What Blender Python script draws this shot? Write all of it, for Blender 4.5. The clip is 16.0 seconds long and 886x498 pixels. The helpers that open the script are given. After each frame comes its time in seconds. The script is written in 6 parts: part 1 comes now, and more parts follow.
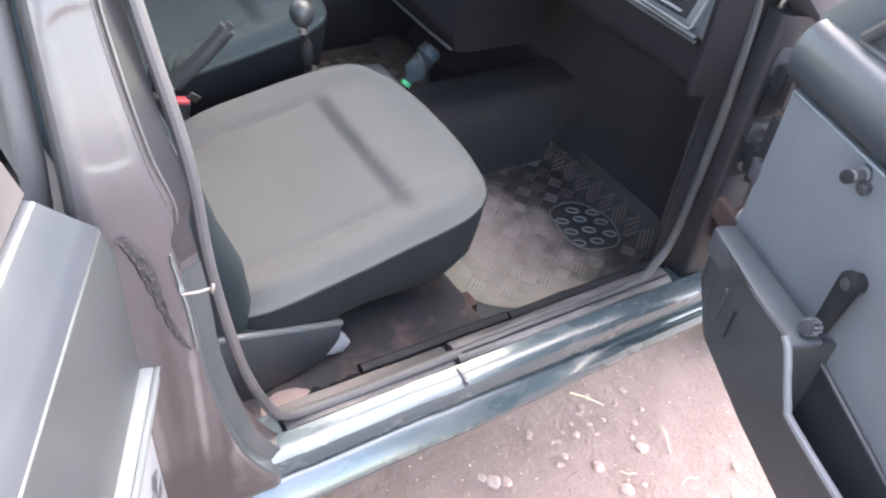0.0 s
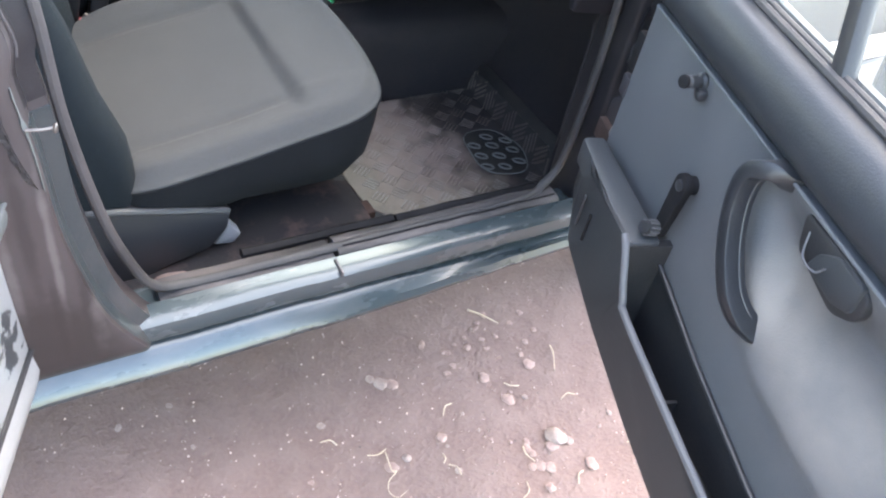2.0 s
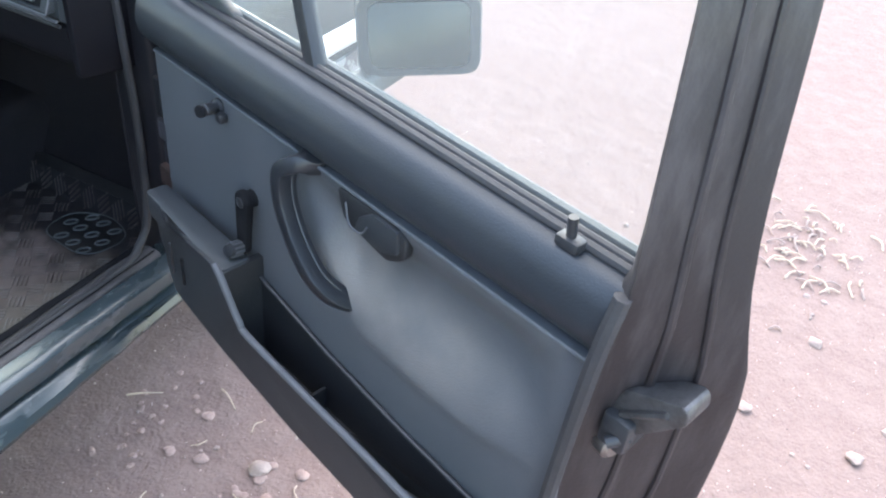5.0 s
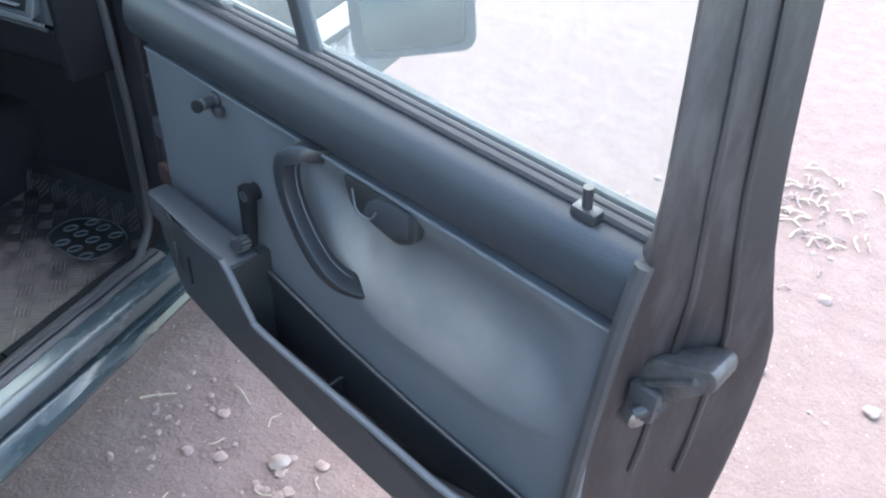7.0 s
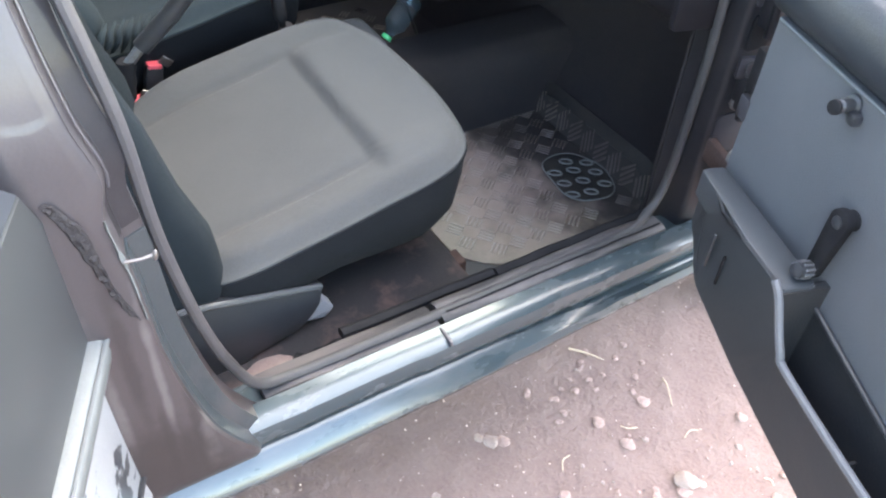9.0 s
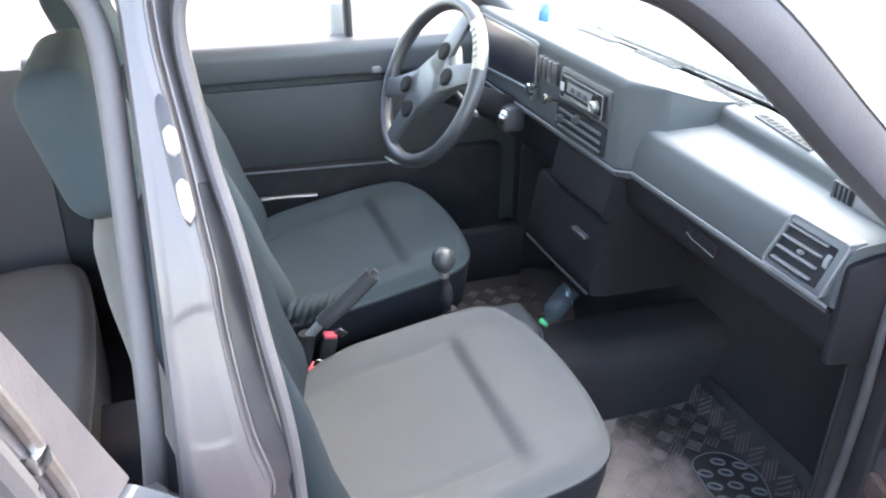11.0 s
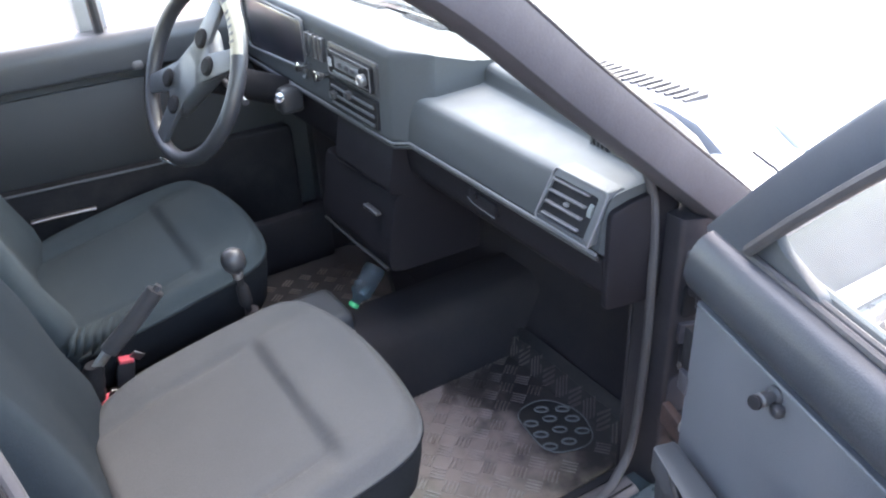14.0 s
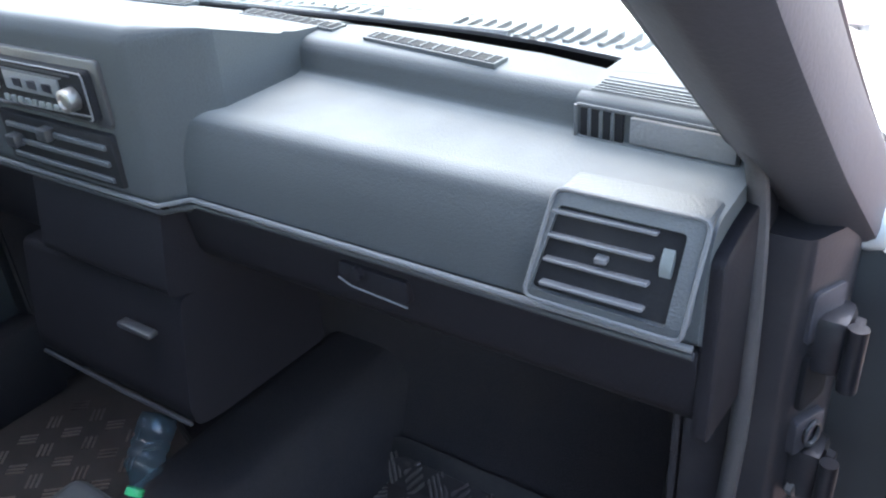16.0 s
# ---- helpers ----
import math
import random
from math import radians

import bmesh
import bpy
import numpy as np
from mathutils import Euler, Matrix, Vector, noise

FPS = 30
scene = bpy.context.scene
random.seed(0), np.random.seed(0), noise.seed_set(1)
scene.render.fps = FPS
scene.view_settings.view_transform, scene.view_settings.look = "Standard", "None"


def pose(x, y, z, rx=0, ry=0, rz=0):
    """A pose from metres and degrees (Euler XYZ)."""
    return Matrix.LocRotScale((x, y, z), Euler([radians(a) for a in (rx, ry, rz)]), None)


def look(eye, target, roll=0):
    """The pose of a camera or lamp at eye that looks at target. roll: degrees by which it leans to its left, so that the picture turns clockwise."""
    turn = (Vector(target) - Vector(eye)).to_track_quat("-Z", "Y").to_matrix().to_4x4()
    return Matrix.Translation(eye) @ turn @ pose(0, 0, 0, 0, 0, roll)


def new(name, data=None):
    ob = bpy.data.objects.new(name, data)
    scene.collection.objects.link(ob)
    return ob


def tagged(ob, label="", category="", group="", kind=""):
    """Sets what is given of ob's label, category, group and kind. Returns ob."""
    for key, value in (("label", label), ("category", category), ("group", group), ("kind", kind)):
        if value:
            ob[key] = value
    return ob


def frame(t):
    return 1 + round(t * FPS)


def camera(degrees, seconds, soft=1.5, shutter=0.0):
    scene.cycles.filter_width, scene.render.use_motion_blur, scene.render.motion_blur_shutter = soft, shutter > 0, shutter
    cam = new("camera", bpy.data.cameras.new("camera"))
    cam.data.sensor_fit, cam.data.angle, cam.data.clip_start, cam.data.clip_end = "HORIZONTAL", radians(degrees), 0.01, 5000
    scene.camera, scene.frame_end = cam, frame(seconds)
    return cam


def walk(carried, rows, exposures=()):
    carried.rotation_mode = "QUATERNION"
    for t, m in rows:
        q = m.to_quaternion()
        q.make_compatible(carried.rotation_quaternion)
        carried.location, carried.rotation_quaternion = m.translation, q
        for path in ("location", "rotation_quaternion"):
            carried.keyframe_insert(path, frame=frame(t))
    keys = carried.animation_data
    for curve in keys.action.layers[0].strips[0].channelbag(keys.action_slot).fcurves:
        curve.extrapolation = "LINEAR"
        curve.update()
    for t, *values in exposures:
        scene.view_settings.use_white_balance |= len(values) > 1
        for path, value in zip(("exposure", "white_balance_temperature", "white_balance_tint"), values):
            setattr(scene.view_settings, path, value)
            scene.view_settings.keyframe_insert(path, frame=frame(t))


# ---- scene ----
cam = camera(57.59, 16.0, soft=2.2)
# seconds, place, yaw, pitch, roll
PATH = [
    (0.0, -0.042, -0.628, 1.357, -34.87, -40.49, 7.12),
    (0.5, -0.035, -0.706, 1.368, -38.43, -38.27, 11.42),
    (1.0, 0.034, -0.801, 1.342, -34.62, -43.33, 11.35),
    (1.5, 0.033, -0.811, 1.332, -34.21, -43.78, 11.71),
    (2.0, 0.043, -0.805, 1.334, -37.54, -42.72, 12.82),
    (2.5, 0.058, -0.813, 1.331, -41.76, -41.48, 13.39),
    (3.0, 0.072, -0.840, 1.346, -46.71, -40.36, 13.32),
    (3.5, 0.067, -0.854, 1.367, -47.08, -38.94, 12.43),
    (4.0, 0.063, -0.866, 1.380, -47.22, -37.42, 11.92),
    (4.5, 0.073, -0.900, 1.382, -55.94, -36.61, 11.33),
    (5.0, 0.088, -0.912, 1.385, -66.11, -37.42, 6.97),
    (5.2, 0.092, -0.916, 1.381, -67.21, -38.78, 5.80),
    (7.3, 0.088, -0.883, 1.372, -65.62, -38.48, 2.52),
    (7.5, 0.102, -0.844, 1.361, -60.63, -39.09, 2.95),
    (8.0, 0.045, -0.741, 1.349, -50.54, -39.61, 4.08),
    (8.5, 0.032, -0.678, 1.327, -41.06, -43.25, 4.77),
    (9.0, 0.028, -0.634, 1.324, -33.46, -43.32, 3.69),
    (9.5, 0.011, -0.575, 1.334, -30.02, -40.24, 1.64),
    (10.0, 0.019, -0.586, 1.368, -21.50, -36.55, 1.84),
    (10.2, 0.024, -0.593, 1.383, -20.48, -34.09, 2.43),
    (12.3, 0.065, -0.691, 1.502, -18.49, -23.84, -0.36),
    (12.5, 0.075, -0.688, 1.500, -20.25, -23.72, -0.50),
    (13.0, 0.101, -0.677, 1.489, -24.26, -24.50, -0.96),
    (13.5, 0.128, -0.663, 1.474, -26.39, -26.88, -2.80),
    (14.0, 0.162, -0.628, 1.452, -31.41, -29.81, -2.68),
    (14.5, 0.232, -0.562, 1.413, -37.14, -32.32, -3.03),
    (15.0, 0.247, -0.354, 1.375, -47.72, -29.97, -5.27),
    (15.5, 0.321, -0.166, 1.288, -54.72, -30.73, -4.25),
    (16.0, 0.407, -0.032, 1.208, -53.30, -29.22, -4.59),
]
walk(cam, [(t, pose(x, y, z, 90 + pitch, 0, yaw) @ pose(0, 0, 0, 0, 0, roll)) for t, x, y, z, yaw, pitch, roll in PATH],
     [(0.0, 4.58, 8600, 15), (0.5, 4.5, 8500, 12), (1.0, 4.2, 8500, 11), (1.5, 3.9, 8250, 11), (2.5, 4.0, 8150, 12), (3.5, 3.9, 7900, 12), (4.0, 3.9, 7900, 13), (4.5, 3.7, 7700, 13), (5.2, 3.15, 7300, 5), (7.3, 3.4, 6900, 3), (7.6, 3.8, 7200, 6), (8.0, 4.2, 8100, 11), (8.5, 4.35, 8250, 11), (9.0, 4.25, 8200, 10), (10.0, 4.62, 8150, 12), (12.5, 4.2, 7500, 12), (13.5, 3.83, 7500, 13), (14.5, 4.43, 8100, 18), (15.0, 3.83, 7700, 14), (15.5, 3.52, 7300, 12), (16.0, 3.92, 7350, 12)])

# ---- light ----
world = bpy.data.worlds.new("world")
scene.world = world
world.use_nodes = True
wn = world.node_tree.nodes
sky = wn.new("ShaderNodeTexSky")
sky.sky_type, sky.sun_disc = "NISHITA", False
sky.sun_elevation, sky.sun_rotation = radians(52), radians(65)
sky.air_density, sky.dust_density = 1.0, 1.0
world.node_tree.links.new(sky.outputs[0], wn["Background"].inputs[0])
wn["Background"].inputs[1].default_value = 0.15
sun = new("sun", bpy.data.lights.new("sun", "SUN"))
sun.data.energy, sun.data.angle, sun.data.color = 0.5, radians(110), (1.0, 0.92, 0.85)
sun.matrix_world = look((0.558 * 12, 0.26 * 12, 0.788 * 12), (0, 0, 0))



# ---- materials ----
def material(name, color, rough=0.5, metal=0.0, dirt=None, dirt_amount=0.35, dirt_scale=6.0, grain=200.0, grain_bump=0.1,
             spread=0.15, coat=0.0, streak=None, detail_bump=0.0, edge=(0.42, 0.72), islands=0.0):
    """A surface with fine grain, a broad change of tone and patches of dirt or wear."""
    m = bpy.data.materials.new(name)
    m.use_nodes = True
    n, l = m.node_tree.nodes, m.node_tree.links
    b = n["Principled BSDF"]
    tc = n.new("ShaderNodeTexCoord")
    big = n.new("ShaderNodeTexNoise")
    big.inputs["Scale"].default_value, big.inputs["Detail"].default_value = dirt_scale, 6
    big.inputs["Roughness"].default_value = 0.65
    if streak:
        mp = n.new("ShaderNodeMapping")
        mp.inputs["Scale"].default_value = streak
        l.new(tc.outputs["Object"], mp.inputs[0])
        l.new(mp.outputs[0], big.inputs["Vector"])
    else:
        l.new(tc.outputs["Object"], big.inputs["Vector"])
    fine = n.new("ShaderNodeTexNoise")
    fine.inputs["Scale"].default_value, fine.inputs["Detail"].default_value = grain, 3
    l.new(tc.outputs["Object"], fine.inputs["Vector"])
    tone = n.new("ShaderNodeMapRange")
    tone.inputs["To Min"].default_value, tone.inputs["To Max"].default_value = 1 - spread, 1 + spread
    l.new(fine.outputs["Fac"], tone.inputs["Value"])
    mul = n.new("ShaderNodeVectorMath")
    mul.operation = "SCALE"
    mul.inputs[0].default_value = color
    l.new(tone.outputs[0], mul.inputs["Scale"])
    if islands:  # each loose piece has a tone of its own
        geo, isl, tm = n.new("ShaderNodeNewGeometry"), n.new("ShaderNodeMapRange"), n.new("ShaderNodeMath")
        isl.inputs["To Min"].default_value, isl.inputs["To Max"].default_value = 1 - islands, 1 + islands
        tm.operation = "MULTIPLY"
        l.new(geo.outputs["Random Per Island"], isl.inputs["Value"])
        l.new(tone.outputs[0], tm.inputs[0])
        l.new(isl.outputs[0], tm.inputs[1])
        l.new(tm.outputs[0], mul.inputs["Scale"])
    mask = n.new("ShaderNodeMapRange")
    mask.inputs["From Min"].default_value, mask.inputs["From Max"].default_value = edge
    mask.inputs["To Max"].default_value = dirt_amount
    l.new(big.outputs["Fac"], mask.inputs["Value"])
    mix = n.new("ShaderNodeMix")
    mix.data_type = "RGBA"
    l.new(mask.outputs[0], mix.inputs[0])
    l.new(mul.outputs[0], mix.inputs[6])
    mix.inputs[7].default_value = (*(dirt or [min(1, c * 1.8 + 0.02) for c in color]), 1)
    l.new(mix.outputs[2], b.inputs["Base Color"])
    rg = n.new("ShaderNodeMapRange")
    rg.inputs["To Min"].default_value, rg.inputs["To Max"].default_value = max(0.03, rough - 0.08), min(1, rough + 0.12)
    l.new(big.outputs["Fac"], rg.inputs["Value"])
    l.new(rg.outputs[0], b.inputs["Roughness"])
    b.inputs["Metallic"].default_value = metal
    b.inputs["Coat Weight"].default_value = coat
    b.inputs["Coat Roughness"].default_value = 0.12
    if grain_bump:
        bump = n.new("ShaderNodeBump")
        bump.inputs["Strength"].default_value, bump.inputs["Distance"].default_value = grain_bump, 0.004
        l.new(fine.outputs["Fac"], bump.inputs["Height"])
        if detail_bump:
            b2 = n.new("ShaderNodeBump")
            b2.inputs["Strength"].default_value, b2.inputs["Distance"].default_value = detail_bump, 0.02
            l.new(big.outputs["Fac"], b2.inputs["Height"])
            l.new(b2.outputs[0], bump.inputs["Normal"])
        l.new(bump.outputs[0], b.inputs["Normal"])
    return m


def fabric(name, color, stripe, scale=260.0):
    m = material(name, color, 0.9, dirt=stripe, dirt_amount=0.3, dirt_scale=9, grain=600, grain_bump=0.3, spread=0.25)
    b = m.node_tree.nodes["Principled BSDF"]
    b.inputs["Sheen Weight"].default_value, b.inputs["Sheen Roughness"].default_value = 0.06, 0.5
    b.inputs["Specular IOR Level"].default_value = 0.15
    return m


def glass(name, tint=(0.85, 0.92, 0.9), film=0.0):
    m = bpy.data.materials.new(name)
    m.use_nodes = True
    n, l = m.node_tree.nodes, m.node_tree.links
    n.remove(n["Principled BSDF"])
    tr, gl, mx, fr = n.new("ShaderNodeBsdfTransparent"), n.new("ShaderNodeBsdfGlossy"), n.new("ShaderNodeMixShader"), n.new("ShaderNodeMath")
    tr.inputs[0].default_value = (*tint, 1)
    gl.inputs["Roughness"].default_value = 0.03
    lw, pw = n.new("ShaderNodeLayerWeight"), n.new("ShaderNodeMath")
    lw.inputs[0].default_value = 0.5
    pw.operation, fr.operation = "POWER", "MULTIPLY_ADD"
    pw.inputs[1].default_value, fr.inputs[1].default_value, fr.inputs[2].default_value = 5.0, 0.6, 0.03
    l.new(lw.outputs["Facing"], pw.inputs[0])
    l.new(pw.outputs[0], fr.inputs[0])
    l.new(fr.outputs[0], mx.inputs[0])
    l.new(tr.outputs[0], mx.inputs[1])
    l.new(gl.outputs[0], mx.inputs[2])
    last = mx
    if film:
        df, tl, ad, m2, ns, mr = n.new("ShaderNodeBsdfDiffuse"), n.new("ShaderNodeBsdfTranslucent"), n.new("ShaderNodeMixShader"), n.new("ShaderNodeMixShader"), n.new("ShaderNodeTexNoise"), n.new("ShaderNodeMapRange")
        df.inputs[0].default_value = tl.inputs[0].default_value = (0.75, 0.78, 0.8, 1)
        ns.inputs["Scale"].default_value = 5
        mr.inputs["To Min"].default_value, mr.inputs["To Max"].default_value = film * 0.5, film * 1.5
        l.new(ns.outputs[0], mr.inputs[0])
        l.new(df.outputs[0], ad.inputs[1])
        l.new(tl.outputs[0], ad.inputs[2])
        l.new(mr.outputs[0], m2.inputs[0])
        l.new(mx.outputs[0], m2.inputs[1])
        l.new(ad.outputs[0], m2.inputs[2])
        last = m2
    l.new(last.outputs[0], n["Material Output"].inputs[0])
    return m


PAINT = material("car_paint", (0.035, 0.052, 0.062), 0.3, 0.5, (0.16, 0.15, 0.15), 0.35, 5, 900, 0.02, 0.1, coat=0.7)
PAINT_WORN = material("worn_paint", (0.08, 0.073, 0.08), 0.42, 0.25, (0.15, 0.132, 0.132), 0.6, 9, 300, 0.08, 0.15, coat=0.35)
PAINT_PILLAR = material("dusty_pillar_paint", (0.05, 0.046, 0.051), 0.42, 0.2, (0.08, 0.072, 0.076), 0.7, 11, 300, 0.04, 0.12, coat=0.22, streak=(1.6, 1.6, 0.35), edge=(0.3, 0.78))
PAINT_DARK = material("dull_dark_paint", (0.042, 0.04, 0.047), 0.5, 0.1, (0.072, 0.068, 0.076), 0.5, 9, 300, 0.08, 0.15, coat=0.04)
PAINT_DARK.node_tree.nodes["Principled BSDF"].inputs["Specular IOR Level"].default_value = 0.3
PAINT_RETURN = material("dirty_green_paint", (0.036, 0.05, 0.057), 0.3, 0.3, (0.1, 0.092, 0.096), 0.6, 11, 300, 0.05, 0.12, coat=0.5, streak=(1, 1, 0.5), edge=(0.46, 0.66))
DOOR_EDGE = material("brown_door_edge_paint", (0.02, 0.0155, 0.017), 0.5, 0.1, (0.06, 0.049, 0.05), 0.65, 14, 300, 0.08, 0.15, coat=0.12, streak=(2.2, 2.2, 0.3), edge=(0.46, 0.62))
PAINT_FRAME = material("frame_paint", (0.058, 0.066, 0.08), 0.35, 0.3, (0.09, 0.095, 0.105), 0.4, 6, 400, 0.03, 0.1, coat=0.5)
DOOR_BLACK = material("black_door_vinyl", (0.019, 0.022, 0.025), 0.6, 0, (0.03, 0.032, 0.034), 0.4, 5, 400, 0.25, 0.15)
PAINT_PATCHY = material("patchy_paint", (0.42, 0.45, 0.47), 0.28, 0.3, (0.05, 0.06, 0.07), 0.95, 4.5, 400, 0.03, 0.1, coat=0.6, edge=(0.535, 0.55))
PAINT_LOWER = material("lower_wing_paint", (0.32, 0.335, 0.34), 0.35, 0.1, (0.06, 0.065, 0.07), 0.8, 6, 400, 0.03, 0.1, coat=0.4, edge=(0.56, 0.58))
PAINT_SILL = material("dusty_sill_paint", (0.045, 0.066, 0.076), 0.25, 0.3, (0.12, 0.123, 0.126), 0.6, 8, 400, 0.03, 0.12, coat=0.5, streak=(0.5, 1.6, 1.6), edge=(0.47, 0.68))
PAINT_DUSTY = material("dusty_paint", (0.041, 0.0455, 0.049), 0.45, 0.2, (0.068, 0.071, 0.073), 0.5, 4, 500, 0.03, 0.08, coat=0.15)
PAINT_PALE = material("pale_bonnet_paint", (0.42, 0.45, 0.45), 0.25, 0.1, (0.55, 0.56, 0.55), 0.5, 5, 500, 0.03, 0.08, coat=0.6)
BLACK_MATT = material("matt_black", (0.012, 0.012, 0.014), 0.75, 0, (0.035, 0.033, 0.033), 0.4, 12, 300, 0.1, 0.15)
BLACK_MATT.node_tree.nodes["Principled BSDF"].inputs["Specular IOR Level"].default_value = 0.1
VINYL = material("door_vinyl", (0.099, 0.102, 0.11), 0.55, 0, (0.15, 0.14, 0.141), 0.5, 4, 350, 0.25, 0.15)
VINYL_DARK = material("dark_vinyl", (0.044, 0.048, 0.053), 0.42, 0, (0.06, 0.064, 0.07), 0.45, 5, 420, 0.14, 0.15)
CAP_VINYL = material("capping_vinyl", (0.024, 0.028, 0.034), 0.4, 0, (0.05, 0.052, 0.056), 0.4, 7, 420, 0.12, 0.15, streak=(0.6, 1, 1))
POCKET = material("pocket_plastic", (0.016, 0.017, 0.02), 0.5, 0, (0.05, 0.045, 0.043), 0.5, 16, 300, 0.15, 0.2)
POCKET_FACE = material("pocket_vinyl", (0.028, 0.031, 0.035), 0.45, 0, (0.05, 0.05, 0.052), 0.4, 9, 420, 0.14, 0.15)
PULL_BLACK = material("pull_plastic", (0.016, 0.018, 0.022), 0.35, 0, (0.04, 0.04, 0.044), 0.4, 18, 300, 0.1, 0.15)
DASH = material("dash_plastic", (0.055, 0.06, 0.066), 0.45, 0, (0.075, 0.078, 0.082), 0.4, 5, 500, 0.3, 0.15)
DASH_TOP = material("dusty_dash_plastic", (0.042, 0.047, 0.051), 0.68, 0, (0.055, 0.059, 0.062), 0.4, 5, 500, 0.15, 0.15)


def toplit(m, dust, low=0.7, high=0.98):
    """Lightens whatever faces up, painting in the sky's light; dust is the lighter colour."""
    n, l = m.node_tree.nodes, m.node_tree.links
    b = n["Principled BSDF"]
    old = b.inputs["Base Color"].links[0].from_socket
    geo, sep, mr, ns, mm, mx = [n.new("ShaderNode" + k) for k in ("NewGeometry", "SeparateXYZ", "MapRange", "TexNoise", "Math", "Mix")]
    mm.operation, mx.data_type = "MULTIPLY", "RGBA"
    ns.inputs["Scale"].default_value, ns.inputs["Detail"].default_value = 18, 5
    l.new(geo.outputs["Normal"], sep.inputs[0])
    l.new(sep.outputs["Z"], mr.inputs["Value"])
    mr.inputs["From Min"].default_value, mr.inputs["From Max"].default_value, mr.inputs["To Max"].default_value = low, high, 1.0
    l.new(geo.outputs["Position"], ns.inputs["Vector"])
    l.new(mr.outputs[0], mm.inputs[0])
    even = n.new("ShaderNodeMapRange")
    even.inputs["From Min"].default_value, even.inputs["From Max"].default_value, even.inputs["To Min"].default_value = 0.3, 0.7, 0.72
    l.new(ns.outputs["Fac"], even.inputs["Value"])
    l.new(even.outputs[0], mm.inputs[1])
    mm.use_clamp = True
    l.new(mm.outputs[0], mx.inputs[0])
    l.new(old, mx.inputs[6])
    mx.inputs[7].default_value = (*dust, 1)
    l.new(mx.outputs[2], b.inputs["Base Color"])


# Shelf and hood tops are painted lighter, as the sky lights them.
toplit(DASH_TOP, (0.115, 0.121, 0.124), 0.72, 0.985)
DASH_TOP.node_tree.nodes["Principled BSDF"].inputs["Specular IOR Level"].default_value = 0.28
HINGE_DARK = material("dark_jamb_paint", (0.022, 0.021, 0.025), 0.45, 0.2, (0.05, 0.044, 0.046), 0.5, 12, 300, 0.08, 0.15, coat=0.2)
HINGE_DARK.node_tree.nodes["Principled BSDF"].inputs["Specular IOR Level"].default_value = 0.3
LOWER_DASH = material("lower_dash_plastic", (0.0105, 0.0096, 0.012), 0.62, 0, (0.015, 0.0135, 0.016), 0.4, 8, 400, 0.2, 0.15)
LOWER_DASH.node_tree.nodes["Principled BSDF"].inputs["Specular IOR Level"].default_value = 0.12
BLACK = material("black_plastic", (0.028, 0.029, 0.033), 0.38, 0, (0.05, 0.05, 0.05), 0.3, 12, 300, 0.1, 0.15)
TORN = material("torn_rubber", (0.02, 0.017, 0.019), 0.6, 0, (0.06, 0.052, 0.053), 0.6, 40, 300, 0.4, 0.3, edge=(0.56, 0.66), detail_bump=0.5)
SEAL_GREY = material("dusty_seal_rubber", (0.046, 0.043, 0.047), 0.6, 0, (0.085, 0.077, 0.079), 0.6, 12, 300, 0.1, 0.2, streak=(1.5, 1.5, 0.5))
RUBBER = material("rubber", (0.034, 0.033, 0.036), 0.6, 0, (0.066, 0.06, 0.06), 0.6, 14, 300, 0.15, 0.2)
CARPET = material("carpet", (0.033, 0.03, 0.033), 0.95, 0, (0.05, 0.042, 0.041), 0.5, 7, 500, 0.8, 0.4)
CARPET.node_tree.nodes["Principled BSDF"].inputs["Specular IOR Level"].default_value = 0.1
SEAT = fabric("seat_fabric", (0.066, 0.067, 0.068), (0.086, 0.0855, 0.0845))
SEAT_DARK = fabric("seat_side_fabric", (0.012, 0.0135, 0.016), (0.02, 0.022, 0.025))
SEAT_BLUE = fabric("blue_grey_fabric", (0.032, 0.042, 0.047), (0.044, 0.055, 0.06))
SEAT_NAVY = fabric("dark_blue_fabric", (0.014, 0.019, 0.023), (0.021, 0.027, 0.031))
for m_ in (SEAT_DARK, SEAT_BLUE, SEAT_NAVY):
    m_.node_tree.nodes["Principled BSDF"].inputs["Sheen Weight"].default_value = 0.015
    m_.node_tree.nodes["Principled BSDF"].inputs["Specular IOR Level"].default_value = 0.06
BACK_COVER = fabric("brown_grey_fabric", (0.075, 0.068, 0.066), (0.1, 0.09, 0.086))
REAR_TRIM = material("rear_trim", (0.075, 0.066, 0.07), 0.7, 0, (0.1, 0.088, 0.09), 0.4, 6, 400, 0.2, 0.15)
CHROME = material("chrome", (0.75, 0.76, 0.78), 0.15, 1.0, (0.4, 0.38, 0.36), 0.4, 30, 300, 0.02, 0.05)
STEEL = material("dull_steel", (0.27, 0.26, 0.26), 0.42, 0.9, (0.16, 0.1, 0.07), 0.6, 25, 300, 0.1, 0.1)
LATCH_STEEL = material("grimy_steel", (0.14, 0.132, 0.132), 0.45, 0.7, (0.03, 0.025, 0.024), 0.7, 40, 300, 0.15, 0.15)
RUST = material("rusty_steel", (0.075, 0.042, 0.034), 0.8, 0.2, (0.05, 0.04, 0.04), 0.7, 18, 250, 0.4, 0.3)
MAT = material("tread_mat", (0.24, 0.205, 0.165), 0.45, 0.15, (0.12, 0.09, 0.08), 0.85, 7, 300, 0.1, 0.15, edge=(0.43, 0.6))
TREAD = material("tread_metal", (0.36, 0.335, 0.285), 0.36, 0.4, (0.2, 0.155, 0.135), 0.85, 7, 300, 0.05, 0.1, edge=(0.43, 0.6))
